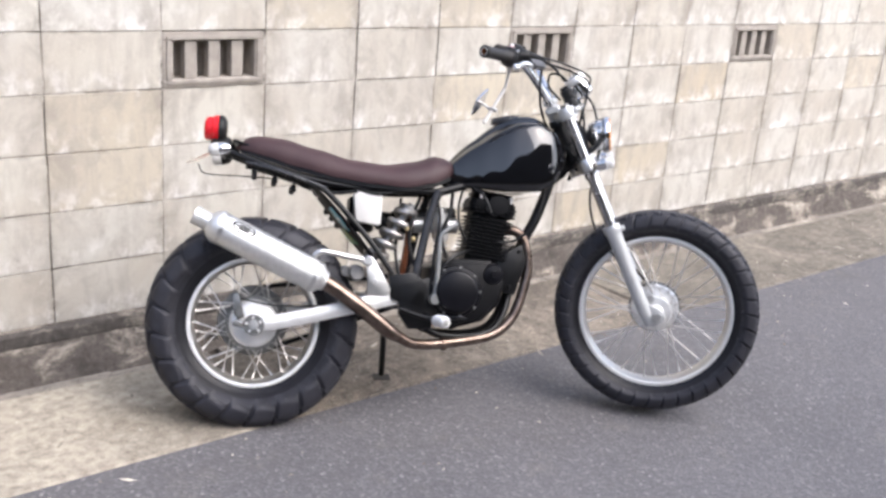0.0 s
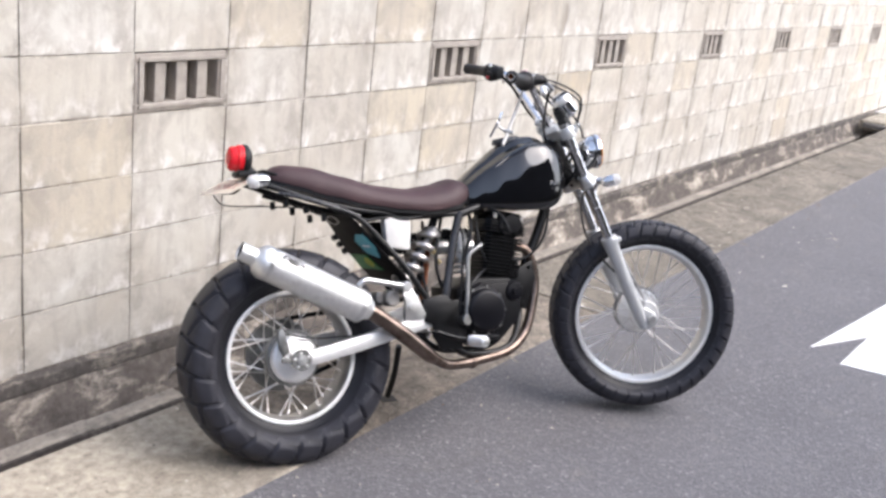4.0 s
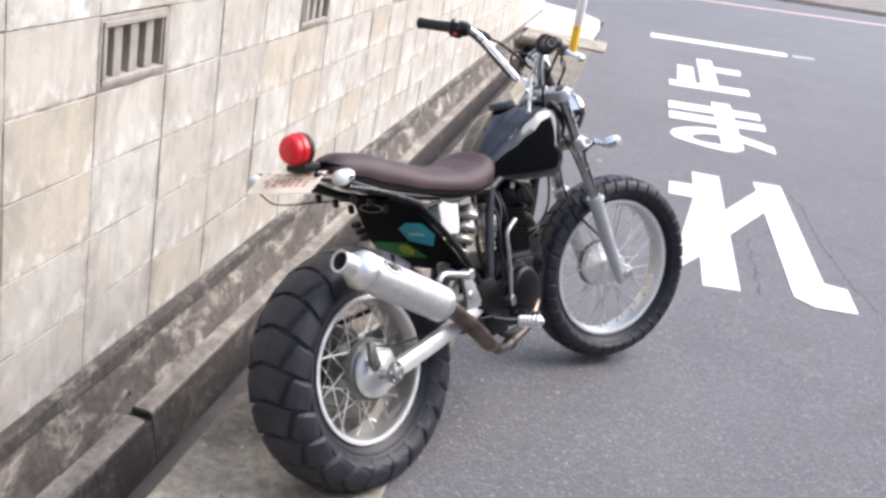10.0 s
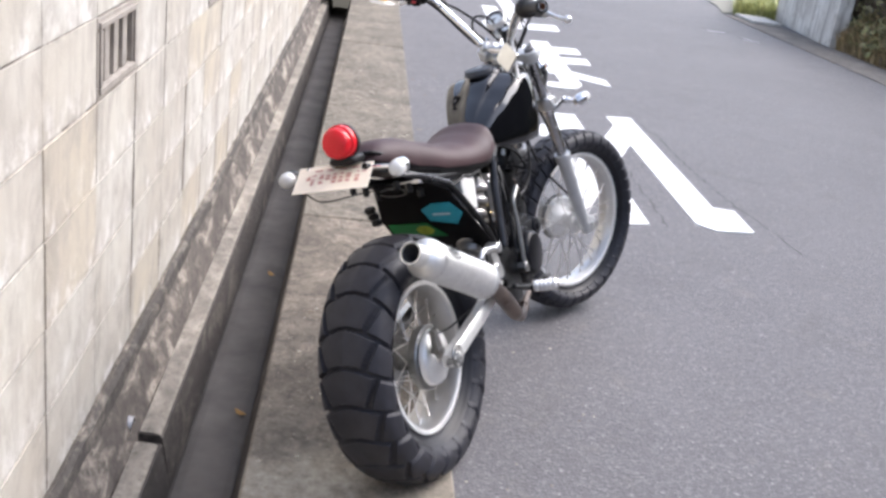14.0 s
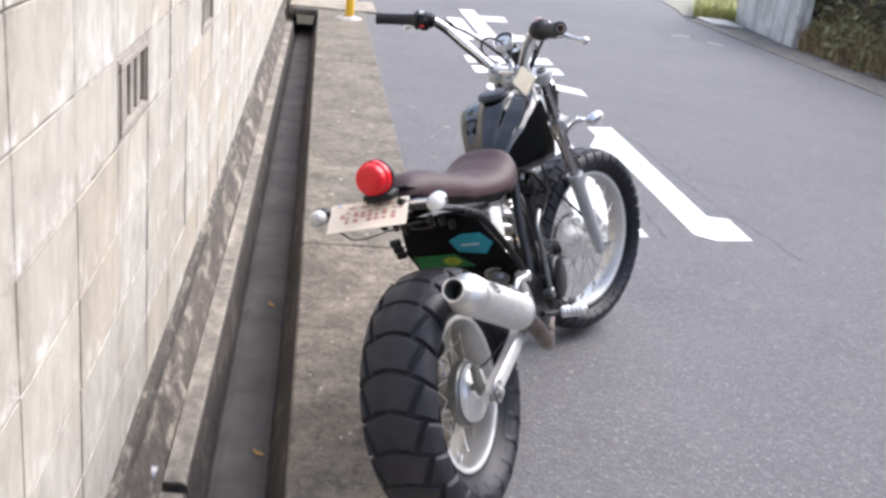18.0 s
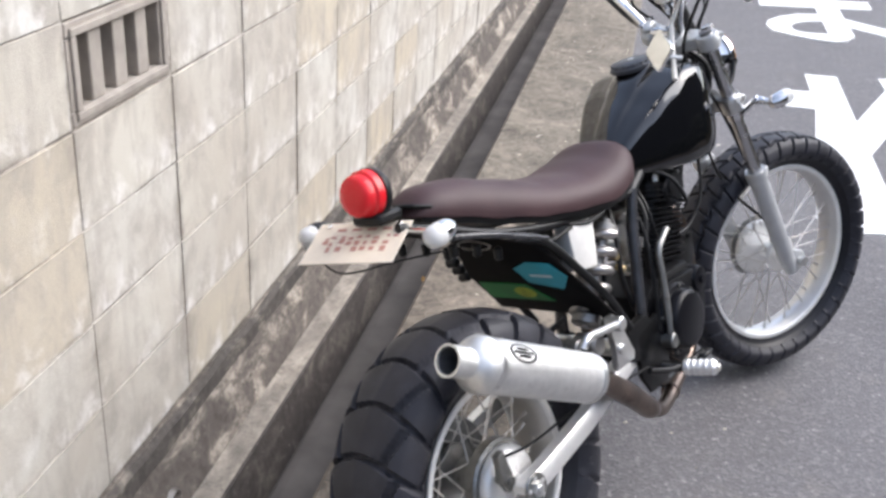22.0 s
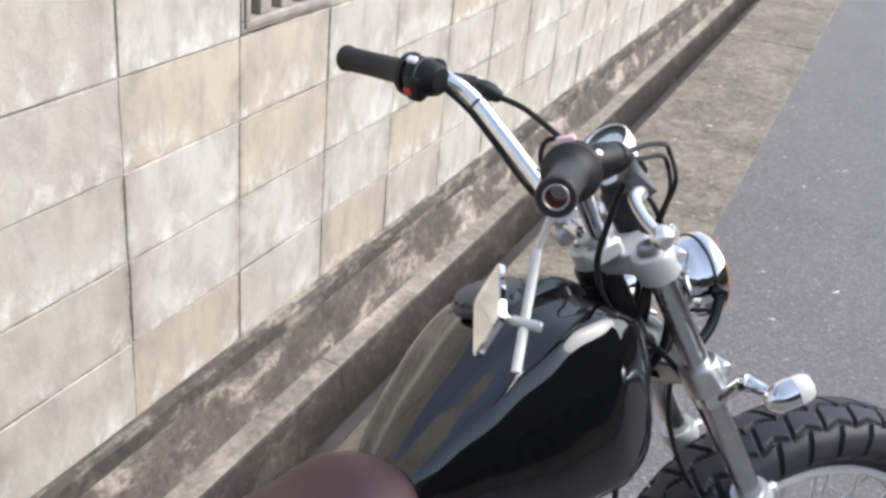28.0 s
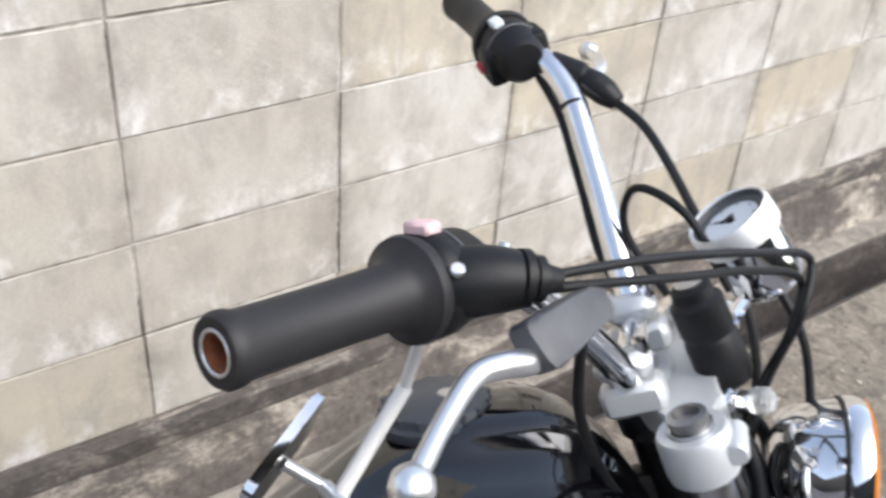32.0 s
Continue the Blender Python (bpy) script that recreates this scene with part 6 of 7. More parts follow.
cable([(0.02, 0.02, -0.05), (0.06, 0.0, -0.09), (0.05, -0.03, -0.15), (0.0, -0.035, -0.20)], 0.008, "wire_loom", "tangled black wiring behind the headlight")
cable([(0.03, -0.02, -0.04), (0.05, -0.045, -0.10), (0.02, -0.05, -0.16), (-0.05, -0.03, -0.20)], 0.006, "wire_loom")
cable([(0.05, 0.04, -0.05), (0.07, 0.05, -0.12), (0.03, 0.05, -0.19), (-0.04, 0.03, -0.22)], 0.006, "wire_loom")
cable([(-0.040, 0.200, 0.216), (-0.027, 0.172, 0.176), (-0.022, 0.132, 0.124), (-0.016, 0.084, 0.062), (0.012, 0.050, 0.0)], 0.0036, "wire_loom")
cable([(0.90, -0.06, 0.74), (0.86, -0.075, 0.62), (0.80, -0.07, 0.56), (0.74, -0.07, 0.55)], 0.004, "cable", "", False)
for h, pt in (("bar_tie", LP[4]),):
    bm = bmesh.new()
    lathe(bm, [(0.0112, -0.002), (0.0124, -0.0015), (0.0124, 0.0015), (0.0112, 0.002)], FORK @ along((-0.0128, 0.172, 0.180), (-0.0140, 0.180, 0.190)), 20)
    bp(h, bm, M_PLASTIC, "", bar)

# speedometer
SP = FORK @ along((0.112, 0.071, 0.015), (0.0945, 0.062, 0.080))
bm = bmesh.new()
lathe(bm, [(0, -0.004), (0.020, -0.004), (0.028, 0.002), (0.0305, 0.010), (0.0305, 0.050), (0.0300, 0.058), (0, 0.058)], SP, 40)
speedo = bp("speedometer", bm, M_CHROME, "small chromed round speedometer")
bm = bmesh.new()
lathe(bm, [(0.0308, 0.050), (0.0345, 0.052), (0.0345, 0.070), (0.0330, 0.073), (0.0316, 0.072), (0.0308, 0.066)], SP, 40, True)
bp("bezel", bm, M_WHITEALLOY, "bright polished bezel", speedo)
# dark grey ring stands for the shadow that the bezel throws inward
bm = bmesh.new()
lathe(bm, [(0.0306, 0.0712), (0.0306, 0.060), (0.0225, 0.060), (0.0225, 0.0652), (0.0290, 0.0668)], SP, 40, True)
bp("dial_recess_shade", bm, M_GREY, "dark ring for the shade inside the bezel", speedo)
bm = bmesh.new()
lathe(bm, [(0.0232, 0.0657), (0, 0.0657)], SP, 32)
bp("dial", bm, M_DIAL, "pale dial with black marks", speedo)
for k in range(7):
    a = radians(-120 + k * 40) + radians(90)
    bm = bmesh.new()
    mm = SP @ pose(0, 0, 0, 0, 0, math.degrees(a))
    box(bm, (0.0190, -0.0006, 0.0660), (0.0215, 0.0006, 0.0663), 0, mm)
    bp("dial_mark", bm, M_ENGINE, "", speedo, False)
bm = bmesh.new()
box(bm, (-0.008, -0.006, 0.0660), (-0.004, 0.006, 0.0663), 0, SP)
bp("dial_mark", bm, M_ENGINE, "", speedo, False)
bm = bmesh.new()
box(bm, (-0.004, -0.0007, 0.0666), (0.016, 0.0007, 0.0671), 0, SP @ pose(0, 0, 0, 0, 0, 215))
lathe(bm, [(0, 0.0660), (0.0035, 0.0660), (0.003, 0.0680), (0, 0.0680)], SP, 12)
bp("needle", bm, M_ENGINE, "", speedo, False)
bm = bmesh.new()
tube(bm, [(0.108, 0.066, 0.030), (0.085, 0.055, 0.010), (0.055, 0.045, -0.012)], 0.006, 8, FORK)
bp("meter_stay", bm, M_CHROME)

# ignition switch
bm = bmesh.new()
lathe(bm, [(0, -0.02), (0.019, -0.02), (0.021, -0.014), (0.021, 0.018), (0.019, 0.022), (0.0205, 0.026), (0.0205, 0.050), (0.016, 0.054), (0.0155, 0.062), (0.013, 0.064), (0, 0.064)], FORK @ pose(0.062, -0.006, 0.0, 0, -4, 0), 26)
ign = bp("ignition_switch", bm, M_PLASTIC, "black ignition switch")
bm = bmesh.new()
lathe(bm, [(0, 0.0645), (0.010, 0.0645), (0.0105, 0.066), (0, 0.0665)], FORK @ pose(0.062, -0.006, 0.0, 0, -4, 0), 20)
bp("key_slot", bm, M_ALLOY, "", ign)
bm = bmesh.new()
box(bm, (0.03, -0.012, -0.02), (0.062, 0.012, -0.006), 0.003, FORK)
bp("switch_bracket", bm, M_FRAME)

# headlight
HL = FORK @ along((0.068, 0.006, -0.107), (0.123, 0.007, -0.1265)) @ Matrix.Diagonal((0.93, 0.93, 0.93, 1))
bm = bmesh.new()
lathe(bm, [(0, 0), (0.018, 0.001), (0.036, 0.008), (0.049, 0.022), (0.056, 0.040), (0.0585, 0.056), (0.0605, 0.058), (0.0620, 0.062), (0.0620, 0.072), (0.0595, 0.077), (0.055, 0.076), (0.054, 0.070)], HL, 48)
head = bp("headlight", bm, M_CHROME, "chromed bullet headlight")
bm = bmesh.new()
lathe(bm, [(0.0585, 0.0555), (0.0612, 0.0565), (0.0612, 0.0590), (0.0585, 0.0600)], HL, 48)
bp("headlight_seam", bm, M_PLASTIC, "", head)
bm = bmesh.new()
lathe(bm, [(0.0555, 0.074), (0.050, 0.079), (0.030, 0.084), (0, 0.086)], HL, 40)
bp("lens", bm, M_GLASS, "clear headlight glass", head)
bm = bmesh.new()
lathe(bm, [(0.054, 0.070), (0.035, 0.050), (0.012, 0.036), (0, 0.036)], HL, 40)
bp("reflector", bm, M_CHROME, "", head)
# amber ring added to give the rim its orange strip
bm = bmesh.new()
lathe(bm, [(0.0590, 0.0765), (0.0600, 0.0785), (0.0560, 0.0815), (0.0515, 0.0815), (0.0530, 0.0770)], HL, 44, True)
bp("amber_ring", bm, M_AMBER, "thin amber ring added along the headlight rim", head)
for s in (-1, 1):
    bm = bmesh.new()
    tube(bm, [(0.045, s * 0.088, -0.16), (0.085, s * 0.075, -0.150), (0.115, s * 0.062, -0.128)], 0.007, 10, FORK)
    rod(bm, (0.115, s * 0.066, -0.128), (0.115, s * 0.054, -0.128), 0.010, FORK, 6)
    bp("headlight_stay", bm, M_FRAME)
bm = bmesh.new()
rod(bm, (0.040, -0.030, -0.018), (0.070, -0.046, -0.016), 0.0055, FORK, 10, 0.001)
rod(bm, (0.058, -0.040, -0.017), (0.066, -0.0445, -0.0165), 0.009, FORK, 6, 0.001)
rod(bm, (0.072, -0.048, -0.016), (0.080, -0.054, -0.015), 0.008, FORK, 6, 0.001)
bp("clamp_bolt", bm, M_CHROME, "chromed pinch bolt", top_clamp)
bm = bmesh.new()
rod(bm, (0.080, -0.053, -0.015), (0.094, -0.062, -0.013), 0.010, FORK, 12, 0.003)
bp("bolt_cap", bm, M_GLASS, "clear plastic bolt cap", top_clamp)

# front signals
for s in (-1, 1):
    bm = bmesh.new()
    lathe(bm, [(0.0168, -0.010), (0.0215, -0.009), (0.0215, 0.009), (0.0168, 0.010)], FORK @ pose(0.040, s * 0.095, -0.225), 22, True)
    tube(bm, [(0.046, s * 0.114, -0.225), (0.062, s * 0.136, -0.205), (0.070, s * 0.152, -0.196), (0.080, s * 0.172, -0.205), (0.086, s * 0.188, -0.206)], [0.008, 0.0075, 0.0095, 0.0075, 0.007], 12, FORK)
    rod(bm, (0.066, s * 0.146, -0.198), (0.072, s * 0.156, -0.196), 0.0115, FORK, 12, 0.002)
    SGM = FORK @ along((0.078, s * 0.200, -0.200), (0.128, s * 0.206, -0.206))
    lathe(bm, [(0, -0.016), (0.010, -0.014), (0.0170, -0.004), (0.0185, 0.008), (0.0185, 0.022), (0, 0.022)], SGM, 22)
    sg = bp("front_signal", bm, M_CHROME, "chromed bullet turn signal on bracket")
    bm = bmesh.new()
    lathe(bm, [(0.018, 0.0225), (0.018, 0.034), (0.015, 0.042), (0.007, 0.046), (0, 0.0465)], SGM, 22)
    bp("lens", bm, M_CLEAR, "clear plastic lens", sg)

# mirror hanging under the right grip
bm = bmesh.new()
tube(bm, [(-0.062, -0.205, 0.178), (-0.080, -0.190, 0.150), (-0.105, -0.180, 0.120)], 0.0040, 10, FORK, curve=False)
tube(bm, [(-0.104, -0.180, 0.121), (-0.159, -0.221, 0.076), (-0.193, -0.247, 0.048)], 0.0052, 12, FORK, curve=False)
mir = bp("mirror", bm, M_CREAM, "small square bar mirror on a white stem")
bm = bmesh.new()
rod(bm, (-0.146, -0.232, 0.068), (-0.168, -0.214, 0.084), 0.0060, FORK, 12, 0.0015)
rod(bm, (-0.168, -0.214, 0.084), (-0.183, -0.219, 0.108), 0.0042, FORK, 10)
bp("mirror_joint", bm, M_ALLOY, "", mir)
quad = [Vector((-0.186, -0.2235, 0.1135)).lerp(Vector(q), 1.13) for q in ((-0.188, -0.1825, 0.106), (-0.152, -0.202, 0.139), (-0.184, -0.2625, 0.121), (-0.220, -0.243, 0.088))]
mn = (quad[1] - quad[0]).cross(quad[3] - quad[0]).normalized()
if mn.z < 0:
    mn = -mn
mc = sum(quad, Vector()) / 4


def rounded(qs, cut):
    out = []
    for k in range(4):
        p, a, b = qs[k], qs[k - 1], qs[(k + 1) % 4]
        out += [p + (a - p).normalized() * cut, p + ((a - p).normalized() + (b - p).normalized()) * cut * 0.3, p + (b - p).normalized() * cut]
    return out


def slab_from(outline, d0, d1):
    b = bmesh.new()
    lo = [b.verts.new(FORK @ (q + mn * d0)) for q in outline]
    hi = [b.verts.new(FORK @ (q + mn * d1)) for q in outline]
    b.faces.new(lo[::-1])
    b.faces.new(hi)
    for k in range(len(lo)):
        j = (k + 1) % len(lo)
        b.faces.new((lo[k], lo[j], hi[j], hi[k]))
    return b


bp("mirror_shell", slab_from(rounded(quad, 0.008), -0.005, 0.001), M_CHROME, "chromed mirror shell", mir)
bp("mirror_glass", slab_from(rounded([mc + (q - mc) * 0.94 for q in quad], 0.007), 0.0012, 0.002), M_MIRROR, "mirror glass reflecting the pale wall", mir)

# ---- street details ----
# marker pole on a mortar mound
bm = bmesh.new()
lathe(bm, [(0.046, 0.0), (0.046, 0.34), (0.0455, 0.341)], pose(10.62, 2.64, 0.0), 24)
pole = new("marker_pole", mesh_of(bm, "marker_pole", M_YELLOW, True))
tagged(pole, "white and yellow striped marker pole set in concrete", "pole")
bm = bmesh.new()
lathe(bm, [(0.0455, 0.341), (0.046, 0.342), (0.046, 1.46), (0.040, 1.49), (0.02, 1.505), (0, 1.508)], pose(10.62, 2.64, 0.0), 24)
part("upper_tube", bm, M_WHITE, pole, "white upper part of the pole")
bm = bmesh.new()
lathe(bm, [(0.16, 0.0), (0.13, 0.016), (0.075, 0.030), (0.047, 0.034)], pose(10.62, 2.64, 0.022), 20)
for v in bm.verts:
    v.co += Vector((noise.noise(v.co * 9) * 0.02, noise.noise(v.co * 9 + Vector((5, 0, 0))) * 0.02, 0))
part("mortar_mound", bm, M_SLAB_PALE, pole, "pale mortar mound")

# grating where the gutter runs under the cover slab
gr = new("gutter_grate")
tagged(gr, "rusty steel grating at the gutter end", "grate")
gr.location = (11.18, 3.10, 0.015)
for k in range(7):
    bm = bmesh.new()
    box(bm, (-0.065 + k * 0.02, -0.115, -0.03), (-0.057 + k * 0.02, 0.145, 0.012), 0.001)
    part("bar", bm, M_IRON, gr)
for y in (-0.115, 0.137):
    bm = bmesh.new()
    box(bm, (-0.07, y, -0.034), (0.075, y + 0.008, 0.008), 0.001)
    part("grate_rail", bm, M_IRON, gr)

# drain pipes in the footing
for x in (1.768,):
    bm = bmesh.new()
    dm = along((x, 3.40, -0.098), (x, 3.305, -0.104))
    lathe(bm, [(0.024, 0.0), (0.024, 0.062), (0.028, 0.066), (0.030, 0.050), (0.030, 0.0)], dm, 24, True)
    pp = new("drain_pipe", mesh_of(bm, "drain_pipe", M_SPRING, True))
    tagged(pp, "short grey plastic drain pipe in the footing", "drain pipe", "wall drain pipes")
    bm = bmesh.new()
    lathe(bm, [(0.0238, 0.045), (0.0238, 0.012), (0, 0.012)], dm, 20)
    part("bore", bm, M_FRAME, pp, "dark pipe bore")

# fallen leaves and grit in the gutter and on the slab
M_LEAFDRY = mat_plain("dry_leaf", (0.42, 0.24, 0.08), 0.7, 0, 0.3, 60, 0.1)
rl = random.Random(11)
for x, y, z in ((1.42, 3.16, -0.288), (3.4, 3.10, -0.288), (2.2, 3.08, -0.288)):
    bm = bmesh.new()
    pts = [(0.028 * math.cos(a) * (1 - 0.3 * abs(math.sin(a))), 0.012 * math.sin(a)) for a in [2 * math.pi * k / 10 for k in range(10)]]
    c = bm.verts.new((0, 0, 0.004))
    vs = [bm.verts.new((px, py, 0.006 * (abs(px) / 0.028) ** 2)) for px, py in pts]
    for k in range(10):
        bm.faces.new((c, vs[k], vs[(k + 1) % 10]))
    lf = part("fallen_leaf", bm, M_LEAFDRY)
    tagged(lf, "dry orange-brown fallen leaf in the gutter", "leaf", "fallen leaves")
    lf.matrix_world = pose(x, y, z + 0.002, rl.uniform(-8, 8), rl.uniform(-8, 8), rl.uniform(0, 360))

M_APRON = mat_slab("mossy_apron", (0.19, 0.182, 0.145), (0.36, 0.345, 0.285))
# far side of the lane: concrete edge strip, low wall, hedge, grass


def mat_panel(name):
    """Pale concrete panel with grey rain streaks and a dirty foot."""
    m, nt, b = node_mat(name)
    f = tex_noise(nt, 3.0, 6, 0.65, coord="World")
    c = ramp(nt, f, [(0.3, (0.50, 0.47, 0.43)), (0.7, (0.74, 0.72, 0.67))])
    run = tex_noise(nt, 5.0, 6, 0.7, stretch=(2.4, 2.4, 0.22), coord="World")
    c = mix_col(nt, ramp(nt, run, [(0.46, (0, 0, 0)), (0.64, (0.8, 0.8, 0.8))]), c, (0.24, 0.215, 0.185))
    mud = tex_noise(nt, 9.0, 6, 0.7, coord="World")
    c = mix_col(nt, ramp(nt, mud, [(0.54, (0, 0, 0)), (0.70, (0.7, 0.7, 0.7))]), c, (0.27, 0.235, 0.19))
    nt.links.new(c, b.inputs["Base Color"])
    b.inputs["Roughness"].default_value = 0.92
    bump(nt, b, mud, 0.3, 0.006)
    return m


M_STRIP = mat_slab("dirty_strip", (0.12, 0.104, 0.089), (0.27, 0.238, 0.205))
ex = [-12.0, -6.0, 0.0, 3.0, 6.0, 9.0, 11.6, 14.2]
ey = [-2.56, -2.56, -2.56, -2.55, -2.54, -2.50, -2.48, -2.46]
for (x0, x1), (y0, y1) in zip(zip(ex, ex[1:]), zip(ey, ey[1:])):
    bm = bmesh.new()
    prism(bm, [(x0 + 0.006, y0), (x1 - 0.006, y1), (x1 - 0.006, y1 - 0.56), (x0 + 0.006, y0 - 0.56)], -0.05, 0.010, bevel=0.004)
    tagged(part("edge_strip", bm, M_STRIP, smooth=False), "concrete gutter strip along the lane edge", "kerb", "edge strips", kind="structure")
bm = bmesh.new()
prism(bm, [(14.45, -2.50), (15.4, -2.72), (17.4, -2.98), (18.9, -3.22), (19.5, -3.55), (23.4, -6.05), (22.2, -6.6), (18.2, -4.9), (15.4, -3.5), (14.6, -3.1)], -0.05, 0.016, bevel=0.008)
tagged(part("pavement", bm, M_APRON, smooth=False), "pale concrete corner apron across the lane", "pavement", kind="structure")
M_PANELWALL = mat_panel("streaked_panel")
for x0, x1, h in ((11.75, 12.62, 1.35), (12.64, 13.55, 1.30), (13.57, 14.35, 1.30)):
    bm = bmesh.new()
    prism(bm, [(x0, -3.02 - (x0 - 11.8) * 0.10), (x1, -3.02 - (x1 - 11.8) * 0.10), (x1, -3.20 - (x1 - 11.8) * 0.10), (x0, -3.20 - (x0 - 11.8) * 0.10)], 0.0, h, bevel=0.01)
    tagged(part("garden_wall", bm, M_PANELWALL, smooth=False), "stained grey concrete garden wall panel", "wall", "garden wall panels", kind="structure")
for k in range(24):
    x0 = -6.0 + k * 0.735
    bm = bmesh.new()
    box(bm, (x0, -3.30 - random.uniform(0, 0.03), -0.02), (x0 + random.uniform(0.35, 0.62), -3.08 + random.uniform(-0.05, 0.02), 0.09 + random.uniform(-0.04, 0.06)), 0.035, segs=2)
    for v in bm.verts:
        v.co += Vector((0, noise.noise(v.co * 6) * 0.03, noise.noise(v.co * 6 + Vector((9, 0, 0))) * 0.03))
    tagged(part("border_stone", bm, M_STRIP, smooth=False), "rough mossy border stone under the hedge", "stone", "border stones", kind="structure")


def mat_leaf(name, a, b2):
    m, nt, b = node_mat(name)
    geo = nt.nodes.new("ShaderNodeNewGeometry")
    c = ramp(nt, geo.outputs["Random Per Island"], [(0.0, a), (0.75, b2), (0.93, tuple(x * 1.7 for x in b2)), (1.0, (0.16, 0.09, 0.04))])
    nt.links.new(c, b.inputs["Base Color"])
    b.inputs["Roughness"].default_value = 0.5
    return m


M_LEAF = mat_leaf("hedge_leaf", (0.085, 0.050, 0.040), (0.125, 0.115, 0.065))
M_GRASS = mat_leaf("verge_grass", (0.22, 0.24, 0.07), (0.50, 0.50, 0.20))
M_IVY = mat_leaf("ivy_leaf", (0.12, 0.105, 0.05), (0.25, 0.24, 0.105))


def leaf_cloud(name, count, spot, size, material, seed, label, category):
    r = random.Random(seed)
    verts, faces = [], []
    for _ in range(count):
        c = Vector(spot(r))
        u = Vector((r.gauss(0, 1), r.gauss(0, 1), r.gauss(0, 1))).normalized()
        v = u.orthogonal().normalized()
        v = (Matrix.Rotation(r.uniform(0, 6.3), 3, u) @ v)
        s = size * r.uniform(0.6, 1.4)
        k = len(verts)
        bend = u.cross(v) * s * 0.25
        verts += [c - u * s, c + v * s * 0.42 + bend, c + u * s, c - v * s * 0.42 + bend]
        faces.append((k, k + 1, k + 2, k + 3))
    me = bpy.data.meshes.new(name)
    me.from_pydata([tuple(q) for q in verts], [], faces)
    me.materials.append(material)
    ob = new(name, me)
    return tagged(ob, label, category, kind="stuff")


def hedge_spot(r):
    x = r.uniform(-9, 12.6) if r.random() < 0.35 else r.uniform(5.5, 12.6)
    t = r.random()
    z = 0.42 + 1.15 * t
    bulge = 0.25 * noise.noise(Vector((x * 1.3, z * 1.3, 3.0)))
    return (x, -3.30 - abs(r.gauss(0, 0.22)) + bulge * 0.5 - 0.25 * t, z)


leaf_cloud("hedge", 16000, hedge_spot, 0.045, M_LEAF, 3, "dense dark green hedge behind border stones", "hedge")
# solid core added behind the leaves, coloured near black for the shade inside
bm = bmesh.new()
secs = []
for k in range(43):
    x = -9.2 + 22.2 * k / 42
    q = 0.12 * noise.noise(Vector((x * 1.1, 0, 7)))
    secs.append([(x, -3.62 + q, 0.0), (x, -3.70 + q, 0.9), (x, -3.95 + q, 1.45 + q), (x, -4.6, 1.5 + q), (x, -4.7, 0.0)])
loft(bm, secs)
tagged(part("hedge_core", bm, mat_plain("hedge_shade", (0.012, 0.018, 0.008), 0.9, 0, 0.5, 8, 0.5), smooth=False), "solid dark core standing for the hedge's shaded inside", "hedge", kind="stuff")


def blades(name, count, spot, height, width, material, seed, label):
    """Upright bent blades of grass, three faces each."""
    r = random.Random(seed)
    verts, faces = [], []
    for _ in range(count):
        bx, by, bz = spot(r)
        a = r.uniform(0, 6.283)
        h = height * r.uniform(0.5, 1.3)
        lean = h * r.uniform(0.1, 0.7)
        side = Vector((-math.sin(a), math.cos(a), 0)) * width * r.uniform(0.6, 1.3)
        ahead = Vector((math.cos(a), math.sin(a), 0))
        k = len(verts)
        for f, wd in ((0.0, 1.0), (0.45, 0.9), (0.8, 0.6)):
            c = Vector((bx, by, bz)) + ahead * lean * f * f + Vector((0, 0, h * f))
            verts += [c - side * wd, c + side * wd]
        verts.append(Vector((bx, by, bz)) + ahead * lean + Vector((0, 0, h * 0.95)))
        faces += [(k, k + 1, k + 3, k + 2), (k + 2, k + 3, k + 5, k + 4), (k + 4, k + 5, k + 6)]
    me = bpy.data.meshes.new(name)
    me.from_pydata([tuple(q) for q in verts], [], faces)
    me.materials.append(material)
    return tagged(new(name, me), label, "grass", kind="stuff")


def grass_spot(r):
    if r.random() < 0.74:
        x = r.uniform(14.3, 16.8)
        d = abs(r.gauss(0, 0.40)) * (0.5 + 0.9 * abs(noise.noise(Vector((x * 1.7, 0, 0)))))
        return (x, -2.62 - (x - 14.3) * 0.38 - d * 1.5, 0.012)
    x = r.uniform(20.5, 26.0)
    return (x, -5.4 - (x - 20.5) * 0.42 - abs(r.gauss(0, 0.5)), 0.01)


def bank_spot(r):
    x = r.uniform(5.0, 11.7)
    d = abs(r.gauss(0, 0.24))
    return (x, -3.06 - d, 0.0 + d * 1.1)


M_DRYGRASS = mat_leaf("dry_undergrowth", (0.16, 0.11, 0.055), (0.40, 0.30, 0.16))
blades("verge_grass", 8000, grass_spot, 0.19, 0.009, M_GRASS, 4, "low yellow-green verge grass growing by the apron")
blades("undergrowth", 9000, bank_spot, 0.20, 0.009, M_DRYGRASS, 6, "dry brown undergrowth at the foot of the hedge")
leaf_cloud("ivy", 3600, lambda r: (lambda x, d: (x, -3.05 - d + 0.1 * noise.noise(Vector((x * 2, 0, 0))), 0.05 + d * 1.25 + abs(r.gauss(0, 0.10)) * (1.2 + 2.2 * noise.noise(Vector((x * 1.9, 4.0, 0))))))(r.uniform(5.0, 11.6), abs(r.gauss(0, 0.24))), 0.040, M_IVY, 8, "low green ivy under the hedge", "plant")
bm = bmesh.new()
secs = []
